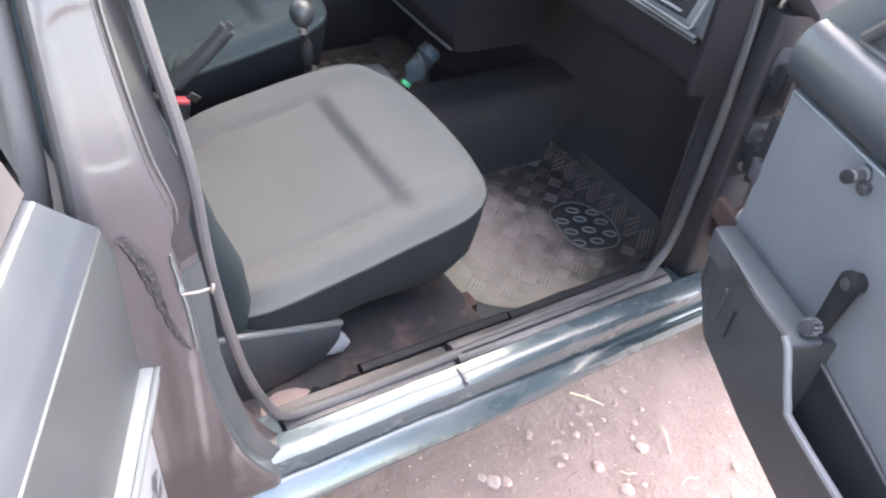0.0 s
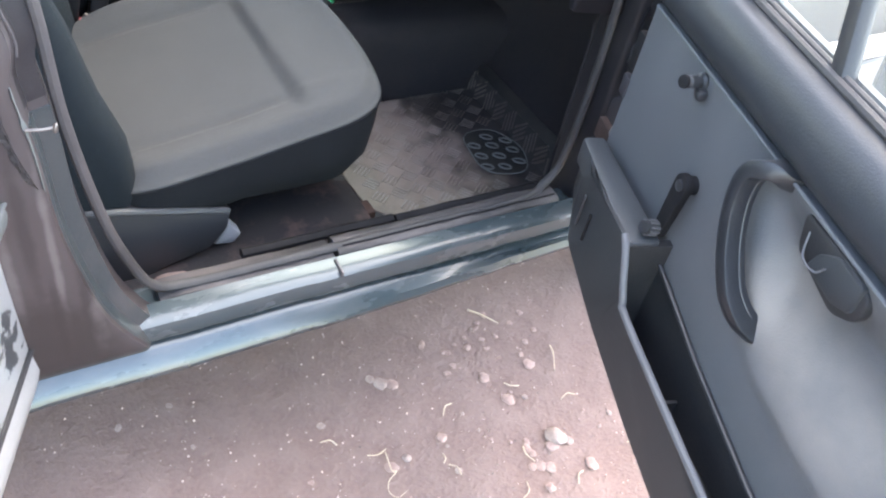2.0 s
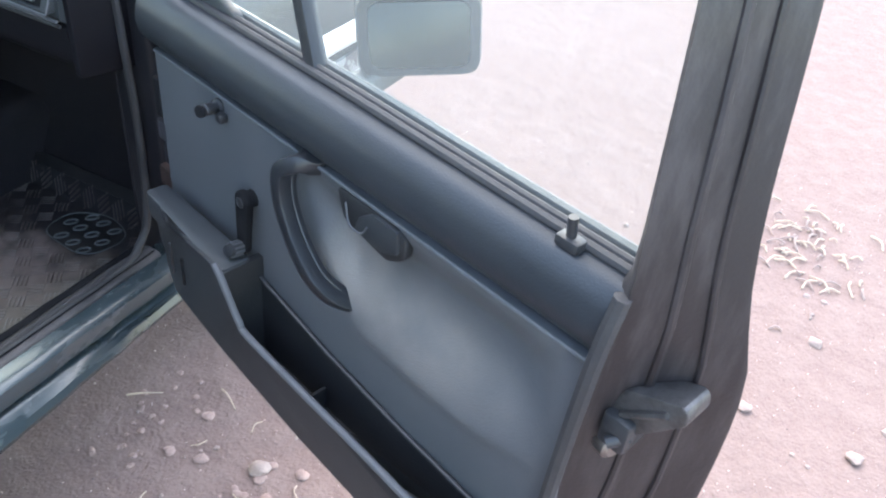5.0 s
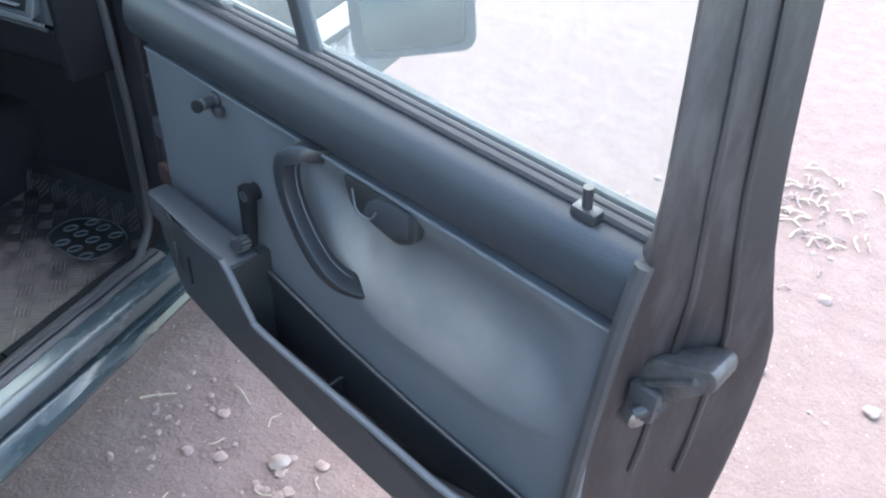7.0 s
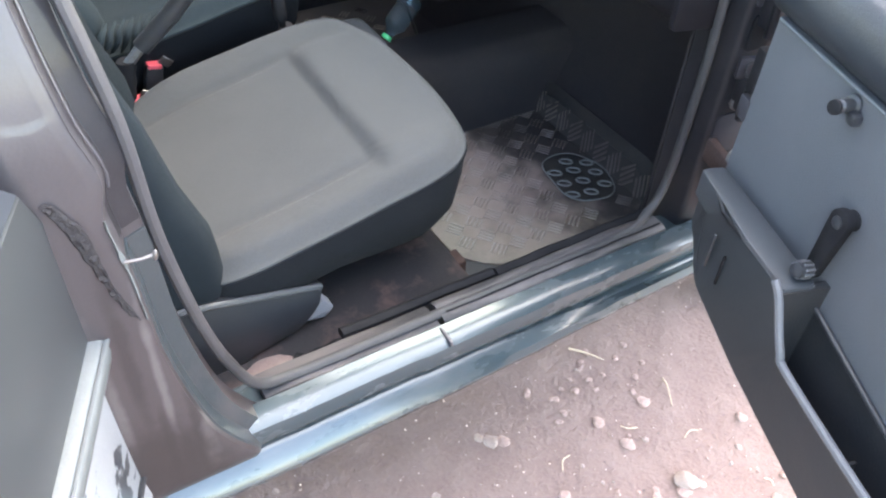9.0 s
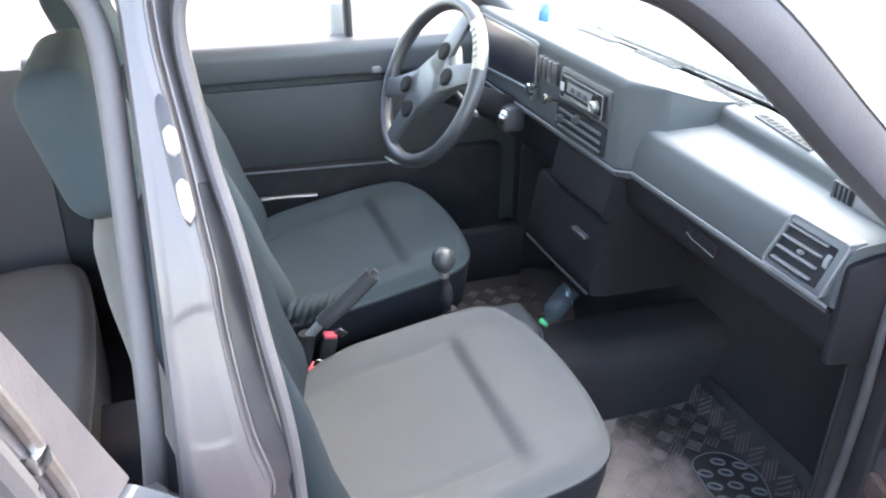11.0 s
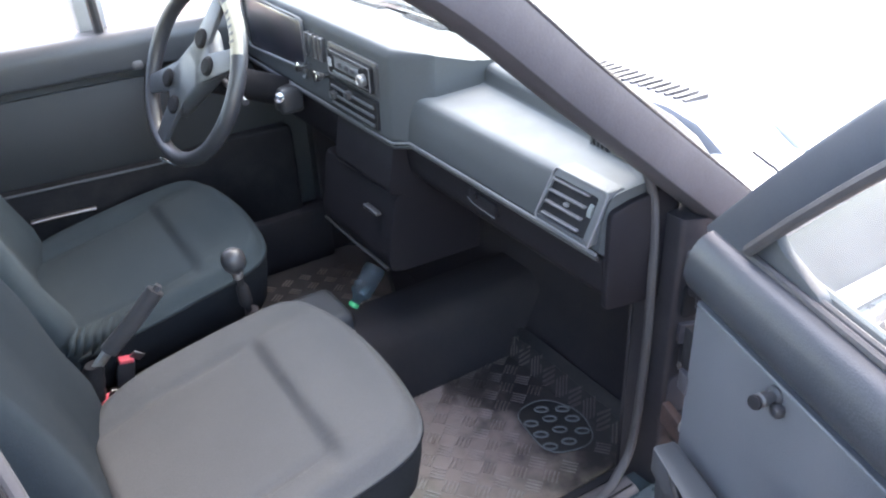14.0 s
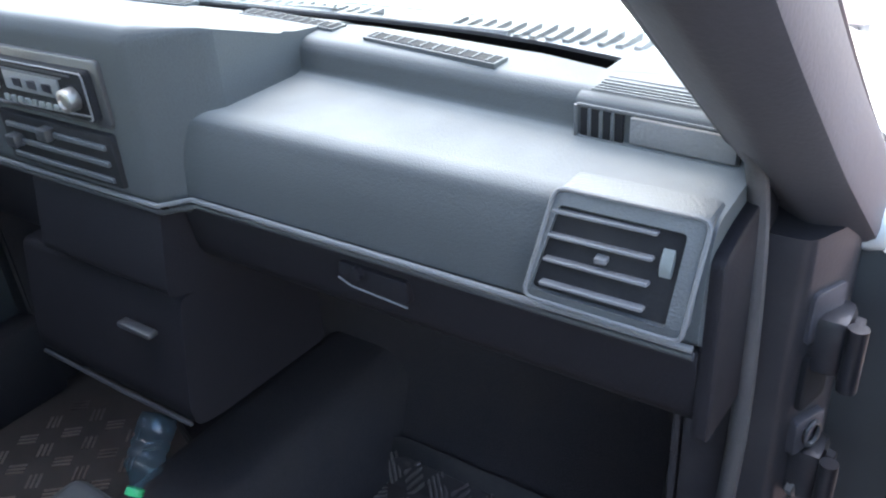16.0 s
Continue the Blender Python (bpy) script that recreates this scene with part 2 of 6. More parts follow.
MAT_BROWN = material("brown_mat", (0.055, 0.045, 0.042), 0.7, 0, (0.1, 0.077, 0.068), 0.6, 9, 300, 0.2, 0.2)
FLOOR_BROWN = material("brown_floor", (0.026, 0.023, 0.024), 0.85, 0, (0.13, 0.078, 0.07), 0.6, 13, 300, 0.3, 0.25, edge=(0.5, 0.64))
MAT_DARK = material("dark_mat", (0.013, 0.0125, 0.0135), 0.55, 0, (0.045, 0.037, 0.034), 0.55, 12, 300, 0.15, 0.2)
DIRT = material("dirt_ground", (0.18, 0.122, 0.109), 0.95, 0, (0.225, 0.162, 0.146), 0.7, 11, 120, 0.6, 0.22, detail_bump=0.7)
STONE = material("stone", (0.27, 0.205, 0.185), 0.9, 0, (0.36, 0.29, 0.265), 0.6, 30, 200, 0.4, 0.2)
CLOD = material("dirt_clod", (0.27, 0.185, 0.165), 0.95, 0, (0.38, 0.29, 0.26), 0.6, 40, 200, 0.4, 0.2)
GRIT = material("grit", (0.36, 0.27, 0.24), 0.9, 0, (0.5, 0.42, 0.38), 0.3, 30, 200, 0.3, 0.2, islands=0.75)
TWIG = material("twig", (0.45, 0.36, 0.28), 0.8, 0, (0.25, 0.18, 0.14), 0.5, 40, 200, 0.3, 0.2)
RED = material("red_plastic", (0.8, 0.1, 0.13), 0.35, 0, (0.8, 0.2, 0.2), 0.3, 30, 200, 0.02, 0.05)
GREEN = material("green_plastic", (0.02, 0.42, 0.16), 0.35, 0, (0.1, 0.5, 0.3), 0.3, 30, 200, 0.02, 0.05)
BLUE = material("blue_plastic", (0.03, 0.16, 0.5), 0.4, 0, (0.1, 0.25, 0.55), 0.3, 30, 200, 0.02, 0.05)
WHITE = material("white_plastic", (0.75, 0.74, 0.72), 0.5, 0, (0.6, 0.55, 0.5), 0.5, 30, 200, 0.05, 0.05)
CREAM = material("cream_sticker", (0.24, 0.225, 0.17), 0.4, 0, (0.22, 0.2, 0.16), 0.5, 40, 200, 0.02, 0.05)
MIRROR = material("mirror", (0.3, 0.33, 0.325), 0.1, 1.0, (0.2, 0.225, 0.22), 0.3, 10, 200, 0.0, 0.0)
GREY_PLASTIC = material("grey_plastic", (0.3, 0.31, 0.32), 0.45, 0, (0.4, 0.4, 0.4), 0.4, 12, 300, 0.1, 0.1)
HOUSING = material("faded_grey_plastic", (0.06, 0.064, 0.066), 0.5, 0, (0.09, 0.094, 0.095), 0.5, 14, 300, 0.1, 0.12)
WHITE_FADED = material("faded_pale_plastic", (0.105, 0.116, 0.118), 0.5, 0, (0.16, 0.172, 0.172), 0.4, 12, 300, 0.1, 0.1)
GLASS = glass("window_glass", (0.88, 0.94, 0.93), 0.02)
DUSTY_GLASS = glass("dusty_glass", (0.92, 0.94, 0.93), 0.06)
REAR_GLASS = glass("tinted_rear_glass", (0.2, 0.225, 0.22), 0.03)
SCREEN = material("dark_screen", (0.01, 0.01, 0.016), 0.3, 0, (0.02, 0.02, 0.03), 0.3, 10, 100, 0.0, 0.1)
PET = glass("bottle_plastic", (0.42, 0.7, 0.84), 0.035)


VINYL_PANEL = material("dusty_door_vinyl", (0.094, 0.1006, 0.1094), 0.48, 0, (0.135, 0.138, 0.148), 0.5, 7, 450, 0.25, 0.12, streak=(1, 1, 0.6))


def soft_patch(m, centre, radius, dust):
    """A soft patch of dust or of another tone, round a place of the object."""
    n, l = m.node_tree.nodes, m.node_tree.links
    b = n["Principled BSDF"]
    old = b.inputs["Base Color"].links[0].from_socket
    tc, sub, ln, mr, ns, mm, mx = [n.new("ShaderNode" + k) for k in ("TexCoord", "VectorMath", "VectorMath", "MapRange", "TexNoise", "Math", "Mix")]
    sub.operation, ln.operation, mm.operation, mx.data_type = "SUBTRACT", "LENGTH", "MULTIPLY", "RGBA"
    dv = n.new("ShaderNodeVectorMath")
    dv.operation = "DIVIDE"
    sub.inputs[1].default_value, dv.inputs[1].default_value = centre, radius
    l.new(tc.outputs["Object"], sub.inputs[0])
    l.new(sub.outputs[0], dv.inputs[0])
    l.new(dv.outputs[0], ln.inputs[0])
    l.new(ln.outputs["Value"], mr.inputs["Value"])
    mr.inputs["From Min"].default_value, mr.inputs["From Max"].default_value, mr.inputs["To Min"].default_value, mr.inputs["To Max"].default_value = 0.2, 1.0, 1.0, 0.0
    mr.interpolation_type = "SMOOTHSTEP"
    ns.inputs["Scale"].default_value, ns.inputs["Detail"].default_value = 12, 5
    l.new(tc.outputs["Object"], ns.inputs["Vector"])
    l.new(mr.outputs[0], mm.inputs[0])
    l.new(ns.outputs["Fac"], mm.inputs[1])
    l.new(mm.outputs[0], mx.inputs[0])
    l.new(old, mx.inputs[6])
    mx.inputs[7].default_value = (*dust, 1)
    l.new(mx.outputs[2], b.inputs["Base Color"])


soft_patch(VINYL_PANEL, (0.66, 0.0, 0.715), (0.22, 1.0, 0.085), (0.34, 0.3, 0.265))
soft_patch(VINYL_PANEL, (0.54, 0.0, 0.74), (0.08, 1.0, 0.08), (0.3, 0.265, 0.24))

soft_patch(MAT, (0.12, 0.1, 0.01), (0.2, 0.2, 1.0), (0.26, 0.195, 0.178))
soft_patch(MAT, (-0.02, 0.12, 0.01), (0.1, 0.16, 1.0), (0.27, 0.205, 0.19))

soft_patch(TREAD, (0.14, 0.08, 0.01), (0.22, 0.22, 1.0), (0.3, 0.235, 0.225))
# Mat and tread turn darker and greyer towards the front end.
soft_patch(MAT, (0.22, -0.02, 0.01), (0.16, 0.3, 1.0), (0.14, 0.115, 0.115))
soft_patch(TREAD, (0.22, -0.02, 0.01), (0.16, 0.3, 1.0), (0.16, 0.13, 0.13))


def blotched(m, centre, radius, blotch, amount=0.92, scale=16.0, sharp=3.2):
    """A torn-edged blotch round a place of the object; serves stains and painted reflections."""
    n, l = m.node_tree.nodes, m.node_tree.links
    b = n["Principled BSDF"]
    old = b.inputs["Base Color"].links[0].from_socket
    tc, sub, dv, ln, ns, ad, mr, mx = [n.new("ShaderNode" + k) for k in ("TexCoord", "VectorMath", "VectorMath", "VectorMath", "TexNoise", "Math", "MapRange", "Mix")]
    sub.operation, dv.operation, ln.operation, ad.operation, mx.data_type = "SUBTRACT", "DIVIDE", "LENGTH", "MULTIPLY_ADD", "RGBA"
    sub.inputs[1].default_value, dv.inputs[1].default_value = centre, radius
    l.new(tc.outputs["Object"], sub.inputs[0])
    l.new(sub.outputs[0], dv.inputs[0])
    l.new(dv.outputs[0], ln.inputs[0])
    ns.inputs["Scale"].default_value, ns.inputs["Detail"].default_value = scale, 6
    l.new(tc.outputs["Object"], ns.inputs["Vector"])
    l.new(ns.outputs["Fac"], ad.inputs[0])
    ad.inputs[1].default_value = 1.8
    l.new(ln.outputs["Value"], ad.inputs[2])
    l.new(ad.outputs[0], mr.inputs["Value"])
    mr.inputs["From Min"].default_value, mr.inputs["From Max"].default_value = 1.9 - 1 / sharp, 1.9 + 1 / sharp
    mr.inputs["To Min"].default_value, mr.inputs["To Max"].default_value = amount, 0.0
    l.new(mr.outputs[0], mx.inputs[0])
    l.new(old, mx.inputs[6])
    mx.inputs[7].default_value = (*blotch, 1)
    l.new(mx.outputs[2], b.inputs["Base Color"])


for m_ in (MAT, TREAD):
    blotched(m_, (0.02, 0.02, 0.01), (0.16, 0.2, 1.0), (0.3, 0.225, 0.205), 0.75, 13.0, 2.0)
    # The front end gets a much darker, torn-edged blotch.
    blotched(m_, (0.3, -0.02, 0.01), (0.24, 0.36, 1.0), (0.03, 0.026, 0.028), 0.95 if m_ == MAT else 0.62)
    blotched(m_, (0.1, 0.16, 0.01), (0.06, 0.07, 1.0), (0.05, 0.04, 0.038), 0.85, 30.0)
blotched(PAINT_PILLAR, (0.06, -0.79, 0.52), (0.12, 1.0, 0.24), (0.058, 0.047, 0.049), 0.8, 12.0, 1.4)
# Foot streaks: gloss highlights painted pale, with dark streaks between.
for x_, z_, w_, h_, tone in ((0.095, 0.5, 0.006, 0.1, (0.02, 0.018, 0.02)), (0.07, 0.6, 0.004, 0.12, (0.16, 0.145, 0.145)), (0.045, 0.66, 0.007, 0.13, (0.025, 0.021, 0.023)), (0.105, 0.44, 0.008, 0.05, (0.17, 0.155, 0.155)), (0.02, 0.58, 0.005, 0.1, (0.14, 0.125, 0.126)), (0.06, 0.46, 0.005, 0.08, (0.018, 0.016, 0.018))):
    blotched(PAINT_PILLAR, (x_, -0.79, z_), (w_, 1.0, h_), tone, 0.6, 30.0, 2.0)
blotched(PAINT_PILLAR, (0.02, -0.79, 0.42), (0.1, 1.0, 0.1), (0.03, 0.025, 0.026), 0.85, 22.0, 3.0)

# ---- mesh helpers ----
def part(name, bm, mat, parent, label="", angle=38, shadow=True):
    bmesh.ops.recalc_face_normals(bm, faces=bm.faces)
    me = bpy.data.meshes.new(name)
    bm.to_mesh(me)
    bm.free()
    me.materials.append(mat)
    me.polygons.foreach_set("use_smooth", [True] * len(me.polygons))
    me.set_sharp_from_angle(angle=radians(angle))
    ob = new(name, me)
    ob.parent = parent
    ob.visible_shadow = shadow
    if label:
        ob["label"] = label
    return ob


def thing(name, m, label, category, group="", kind=""):
    ob = new(name)
    ob.empty_display_size = 0.05
    ob.matrix_world = m
    return tagged(ob, label, category, group, kind)


def mount(root, main):
    """The main mesh of a unit takes the unit's place, name and label as a part of the car, and carries the rest."""
    for o in list(root.children_recursive):
        if o != main:
            o.parent = main
    main.parent = car
    main.matrix_basis = pose(0, -MID, 0) @ root.matrix_world
    main["label"] = root["label"]
    name = root.name.split(".")[0]
    bpy.data.objects.remove(root)
    main.name = name
    return main


def add(bm, other):
    me = bpy.data.meshes.new("joined")
    other.to_mesh(me)
    other.free()
    bm.from_mesh(me)
    bpy.data.meshes.remove(me)
    return bm


def moved(bm, m):
    bmesh.ops.transform(bm, matrix=m, verts=bm.verts)
    return bm


def box(x0, x1, y0, y1, z0, z1, bevel=0.004, segs=2):
    bm = bmesh.new()
    bmesh.ops.create_cube(bm, size=1, matrix=Matrix.LocRotScale(((x0 + x1) / 2, (y0 + y1) / 2, (z0 + z1) / 2), None, (abs(x1 - x0), abs(y1 - y0), abs(z1 - z0))))
    if bevel:
        bmesh.ops.bevel(bm, geom=bm.edges[:], offset=bevel, segments=segs, affect="EDGES", profile=0.5)
    return bm


def prism(poly, axis, a0, a1, bevel=0.0, segs=2):
    """A polygon, given in the other two axes in order, drawn out along one axis."""
    bm = bmesh.new()

    def at(p, a):
        v = list(p)
        v.insert("xyz".index(axis), a)
        return bm.verts.new(v)

    lo, hi = [at(p, a0) for p in poly], [at(p, a1) for p in poly]
    n = len(poly)
    bm.faces.new(lo[::-1])
    bm.faces.new(hi)
    for k in range(n):
        bm.faces.new((lo[k], lo[(k + 1) % n], hi[(k + 1) % n], hi[k]))
    bmesh.ops.recalc_face_normals(bm, faces=bm.faces)
    if bevel:
        bmesh.ops.bevel(bm, geom=bm.edges[:], offset=bevel, segments=segs, affect="EDGES", profile=0.5)
    return bm


def loft(rings, closed=True, caps=True):
    bm = bmesh.new()
    vs = [[bm.verts.new(p) for p in ring] for ring in rings]
    n = len(rings[0])
    for a, b in zip(vs, vs[1:]):
        for k in range(n if closed else n - 1):
            bm.faces.new((a[k], a[(k + 1) % n], b[(k + 1) % n], b[k]))
    if caps and closed:
        bm.faces.new(vs[0][::-1])
        bm.faces.new(vs[-1])
    return bm


def spline(points, per=8):
    """A smooth line through the points."""
    p = [Vector(q) for q in points]
    p = [2 * p[0] - p[1]] + p + [2 * p[-1] - p[-2]]
    out = []
    for a, b, c, d in zip(p, p[1:], p[2:], p[3:]):
        for k in range(per):
            t = k / per
            out.append(0.5 * (2 * b + (c - a) * t + (2 * a - 5 * b + 4 * c - d) * t * t + (3 * b - a - 3 * c + d) * t ** 3))
    return out + [p[-2]]


def sweep(path, section, up=(0, 0, 1), scale=None):
    """A closed section of (side, up) pairs carried along a path."""
    path = [Vector(p) for p in path]
    rings = []
    for k, p in enumerate(path):
        t = (path[min(k + 1, len(path) - 1)] - path[max(k - 1, 0)]).normalized()
        s = t.cross(Vector(up)).normalized()
        v = s.cross(t).normalized()
        f = scale(k / (len(path) - 1)) if scale else 1
        rings.append([p + f * (s * a + v * b) for a, b in section])
    return loft(rings)


def circle(r, n=10, rx=None):
    return [((rx or r) * math.cos(2 * math.pi * k / n), r * math.sin(2 * math.pi * k / n)) for k in range(n)]


def tube(path, r, n=10, up=(0, 0, 1), scale=None):
    return sweep(path, circle(r, n), up, scale)


def lathe(profile, n=24):
    """Radius and height pairs turned about z."""
    bm = bmesh.new()
    rings = [[bm.verts.new((r * math.cos(2 * math.pi * k / n), r * math.sin(2 * math.pi * k / n), z)) for k in range(n)] for r, z in profile]
    for a, b in zip(rings, rings[1:]):
        for k in range(n):
            bm.faces.new((a[k], a[(k + 1) % n], b[(k + 1) % n], b[k]))
    bm.faces.new(rings[0][::-1])
    bm.faces.new(rings[-1])
    return bm


def rounded(pts, r, n=4):
    """The corners of a flat polygon rounded off."""
    out = []
    m = len(pts)
    for k in range(m):
        p, a, b = Vector(pts[k]), Vector(pts[k - 1]), Vector(pts[(k + 1) % m])
        rr = r[k] if isinstance(r, (list, tuple)) else r
        rr = min(rr, 0.45 * (a - p).length, 0.45 * (b - p).length)
        p0, p1 = p + (a - p).normalized() * rr, p + (b - p).normalized() * rr
        for i in range(n + 1):
            t = i / n
            out.append(tuple(p0 * (1 - t) ** 2 + p * 2 * t * (1 - t) + p1 * t * t))
    return out


def aim(a, b):
    """A pose at a with z towards b."""
    return Matrix.Translation(a) @ (Vector(b) - Vector(a)).to_track_quat("Z", "Y").to_matrix().to_4x4()


def smoothstep(a, b, x):
    t = max(0.0, min(1.0, (x - a) / (b - a)))
    return t * t * (3 - 2 * t)


MID = 0.77
car = thing("car", pose(0, MID, 0), "old dark green hatchback with both side doors open", "car")


# ---- ground ----
def build_ground():
    bm = bmesh.new()
    steps = [-900, -200, -60, -20, -8, -4] + [-2.5 + 0.1 * k for k in range(66)] + [5, 8, 20, 60, 200, 900]
    vs = [[bm.verts.new((x, y, 0 if max(abs(x - 0.8), abs(y)) > 3.4 else 0.006 * noise.noise((x * 1.7, y * 1.7, 3)) + 0.003 * noise.noise((x * 6, y * 6, 9)))) for y in steps] for x in steps]
    for a, b in zip(vs, vs[1:]):
        for k in range(len(steps) - 1):
            bm.faces.new((a[k], b[k], b[k + 1], a[k + 1]))
    g = part("ground", bm, DIRT, None)
    tagged(g, "dry reddish dirt ground scattered with pebbles and twigs", "ground", kind="structure")


build_ground()

# ---- car body ----
TO_CAR = pose(0, -MID, 0)


def car_part(name, bm, mat, label="", **k):
    return part(name, moved(bm, TO_CAR), mat, car, label, **k)


def mirror_y(bm):
    bmesh.ops.transform(bm, matrix=Matrix.Translation((0, 2 * MID, 0)) @ Matrix.Diagonal((1, -1, 1, 1)), verts=bm.verts)
    bmesh.ops.reverse_faces(bm, faces=bm.faces)
    return bm


SILL = [(0.06, 0.265), (0.02, 0.282), (-0.01, 0.294), (-0.02, 0.303), (-0.0225, 0.313), (-0.017, 0.325), (0.0, 0.343), (0.008, 0.3475), (0.013, 0.3475), (0.013, 0.353), (0.003, 0.358), (0.002, 0.366), (0.008, 0.384),
        (0.02, 0.392), (0.045, 0.394), (0.05, 0.378), (0.1, 0.372), (0.115, 0.3), (0.12, 0.22)]


def sill():
    """A pressed sill, bent a little along its length by old knocks."""
    rings = []
    for k in range(108):
        x = -1.1 + 0.02 * k
        e = 0.0022 * noise.noise((x * 7, 1.0, 0)) + 0.0012 * noise.noise((x * 23, 5.0, 0))
        rings.append([(x, y + (e if z > 0.27 and y < 0.03 else 0), z + (0.7 * e if y < 0.05 else 0) + (0.026 * smoothstep(0.35, 1.0, x) if z < 0.33 else 0)) for y, z in SILL])
    return loft(rings)


car_part("sill", sill(), PAINT_SILL, "dusty green painted door sill with dust and worn edge", angle=30)
car_part("sill", mirror_y(sill()), PAINT, angle=30)
SILL_TOP = material("dusty_sill_rubber", (0.03, 0.029, 0.032), 0.6, 0, (0.12, 0.104, 0.104), 0.8, 16, 300, 0.2, 0.2, streak=(0.35, 1.4, 1.4), edge=(0.42, 0.62))


def strip(x0, x1, poly, mat, label="", name="sill_trim"):
    """A long moulding on the sill, slightly wavy along its length."""
    n = max(4, int((x1 - x0) / 0.02))
    rings = []
    for k in range(n + 1):
        x = x0 + (x1 - x0) * k / n
        e, f = 0.0016 * noise.noise((x * 13, poly[0][0] * 50, 0)), 0.0014 * noise.noise((x * 17, poly[0][1] * 50, 4))
        rings.append([(x, y + e, z + f) for y, z in poly])
    return car_part(name, loft(rings), mat, label)


strip(0.49, 0.945, rounded([(0.047, 0.376), (0.047, 0.394), (0.056, 0.399), (0.08, 0.4), (0.094, 0.394), (0.094, 0.374)], 0.003, 2), SILL_TOP, "dusty black rubber sill strip")
strip(0.2, 0.484, rounded([(0.05, 0.37), (0.05, 0.388), (0.072, 0.392), (0.1, 0.384), (0.1, 0.37)], 0.003, 2), SILL_TOP, "dusty metal sill edge")
strip(0.5, 0.94, rounded([(0.058, 0.399), (0.058, 0.4015), (0.062, 0.4015), (0.062, 0.399)], 0.001, 1), BLACK_MATT, name="strip_groove")
strip(0.345, 0.62, rounded([(0.104, 0.376), (0.1, 0.39), (0.112, 0.394), (0.122, 0.386), (0.12, 0.374)], 0.003, 2), BLACK_MATT, "dusty black cable cover", "cable_cover")
strip(0.625, 0.95, rounded([(0.1, 0.376), (0.098, 0.389), (0.11, 0.392), (0.12, 0.384), (0.118, 0.374)], 0.003, 2), BLACK_MATT, "", "cable_cover")
car_part("strip_clip", box(0.476, 0.481, 0.006, 0.04, 0.386, 0.3965, 0.0015), PAINT_WORN, "worn end of the sill strip")

# pillar between the doors
PILLAR = [  # z, rear x, front x, outer y
    (0.343, -0.03, 0.172, 0.0), (0.356, -0.03, 0.17, -0.01), (0.375, -0.03, 0.162, -0.018), (0.40, -0.03, 0.148, -0.022), (0.46, -0.03, 0.12, -0.026), (0.55, -0.025, 0.098, -0.03), (0.64, -0.02, 0.084, -0.032), (0.71, -0.016, 0.08, -0.033),
    (0.765, -0.012, 0.077, -0.033), (0.80, -0.011, 0.073, -0.033), (0.838, -0.01, 0.0695, -0.032), (0.872, -0.009, 0.0765, -0.029), (0.93, -0.006, 0.064, -0.022), (1.05, -0.002, 0.051, 0.012), (1.09, -0.001, 0.05, 0.024), (1.135, 0.0, 0.0455, 0.038), (1.18, 0.001, 0.0415, 0.053),
    (1.245, 0.002, 0.034, 0.074), (1.28, 0.0025, 0.03, 0.085), (1.325, 0.0015, 0.029, 0.099), (1.345, -0.003, 0.0355, 0.104), (1.36, -0.014, 0.046, 0.108), (1.368, -0.024, 0.058, 0.11), (1.376, -0.04, 0.078, 0.112)]


def hollow(x, z):
    """The shallow pressed panel in the pillar's face."""
    up, low = 1.066 - 22 * (x - 0.032) ** 2, 0.938 + 14 * (x - 0.03) ** 2
    return 0.0011 * smoothstep(low - 0.002, low + 0.003, z) * (1 - smoothstep(up - 0.003, up + 0.002, z)) * smoothstep(0.006, 0.016, x) * (1 - smoothstep(0.042, 0.054, x))


def pillar_ring(z, xr, xf, y, depth=0.075):
    r = 0.012
    front = [xr + r + (xf - xr - 2 * r) * k / 12 for k in range(13)]
    return [(xr, y + depth, z), (xr, y + r, z), (xr + 0.3 * r, y + 0.3 * r, z)] + [(x, y + hollow(x, z), z) for x in front] + [(xf - 0.3 * r, y + 0.3 * r, z), (xf, y + r, z), (xf + 0.004, y + 0.035, z), (xf + 0.026, y + 0.045, z), (xf + 0.028, y + depth, z)]


def resample(rows, n):
    """Even steps up the pillar on a smooth curve through its rows."""
    cols = np.array(rows).T
    h = np.diff(cols[0])
    out = []
    for z in np.linspace(rows[0][0], rows[-1][0], n):
        k = min(int(np.searchsorted(cols[0], z, "right")) - 1, len(h) - 1)
        u = (z - cols[0][k]) / h[k]
        row = [float(z)]
        for c in cols[1:]:
            d = np.diff(c) / h
            m = [0 if 0 < i < len(d) and d[i - 1] * d[i] <= 0 else (d[max(i - 1, 0)] + d[min(i, len(d) - 1)]) / 2 for i in (k, k + 1)]
            row.append(float((2 * u ** 3 - 3 * u ** 2 + 1) * c[k] + (u ** 3 - 2 * u ** 2 + u) * h[k] * m[0] + (3 * u ** 2 - 2 * u ** 3) * c[k + 1] + (u ** 3 - u ** 2) * h[k] * m[1]))
        out.append(tuple(row))
    return out


ROWS = resample(PILLAR, 320)


def pillar_at(z):
    return min(ROWS, key=lambda r: abs(r[0] - z))


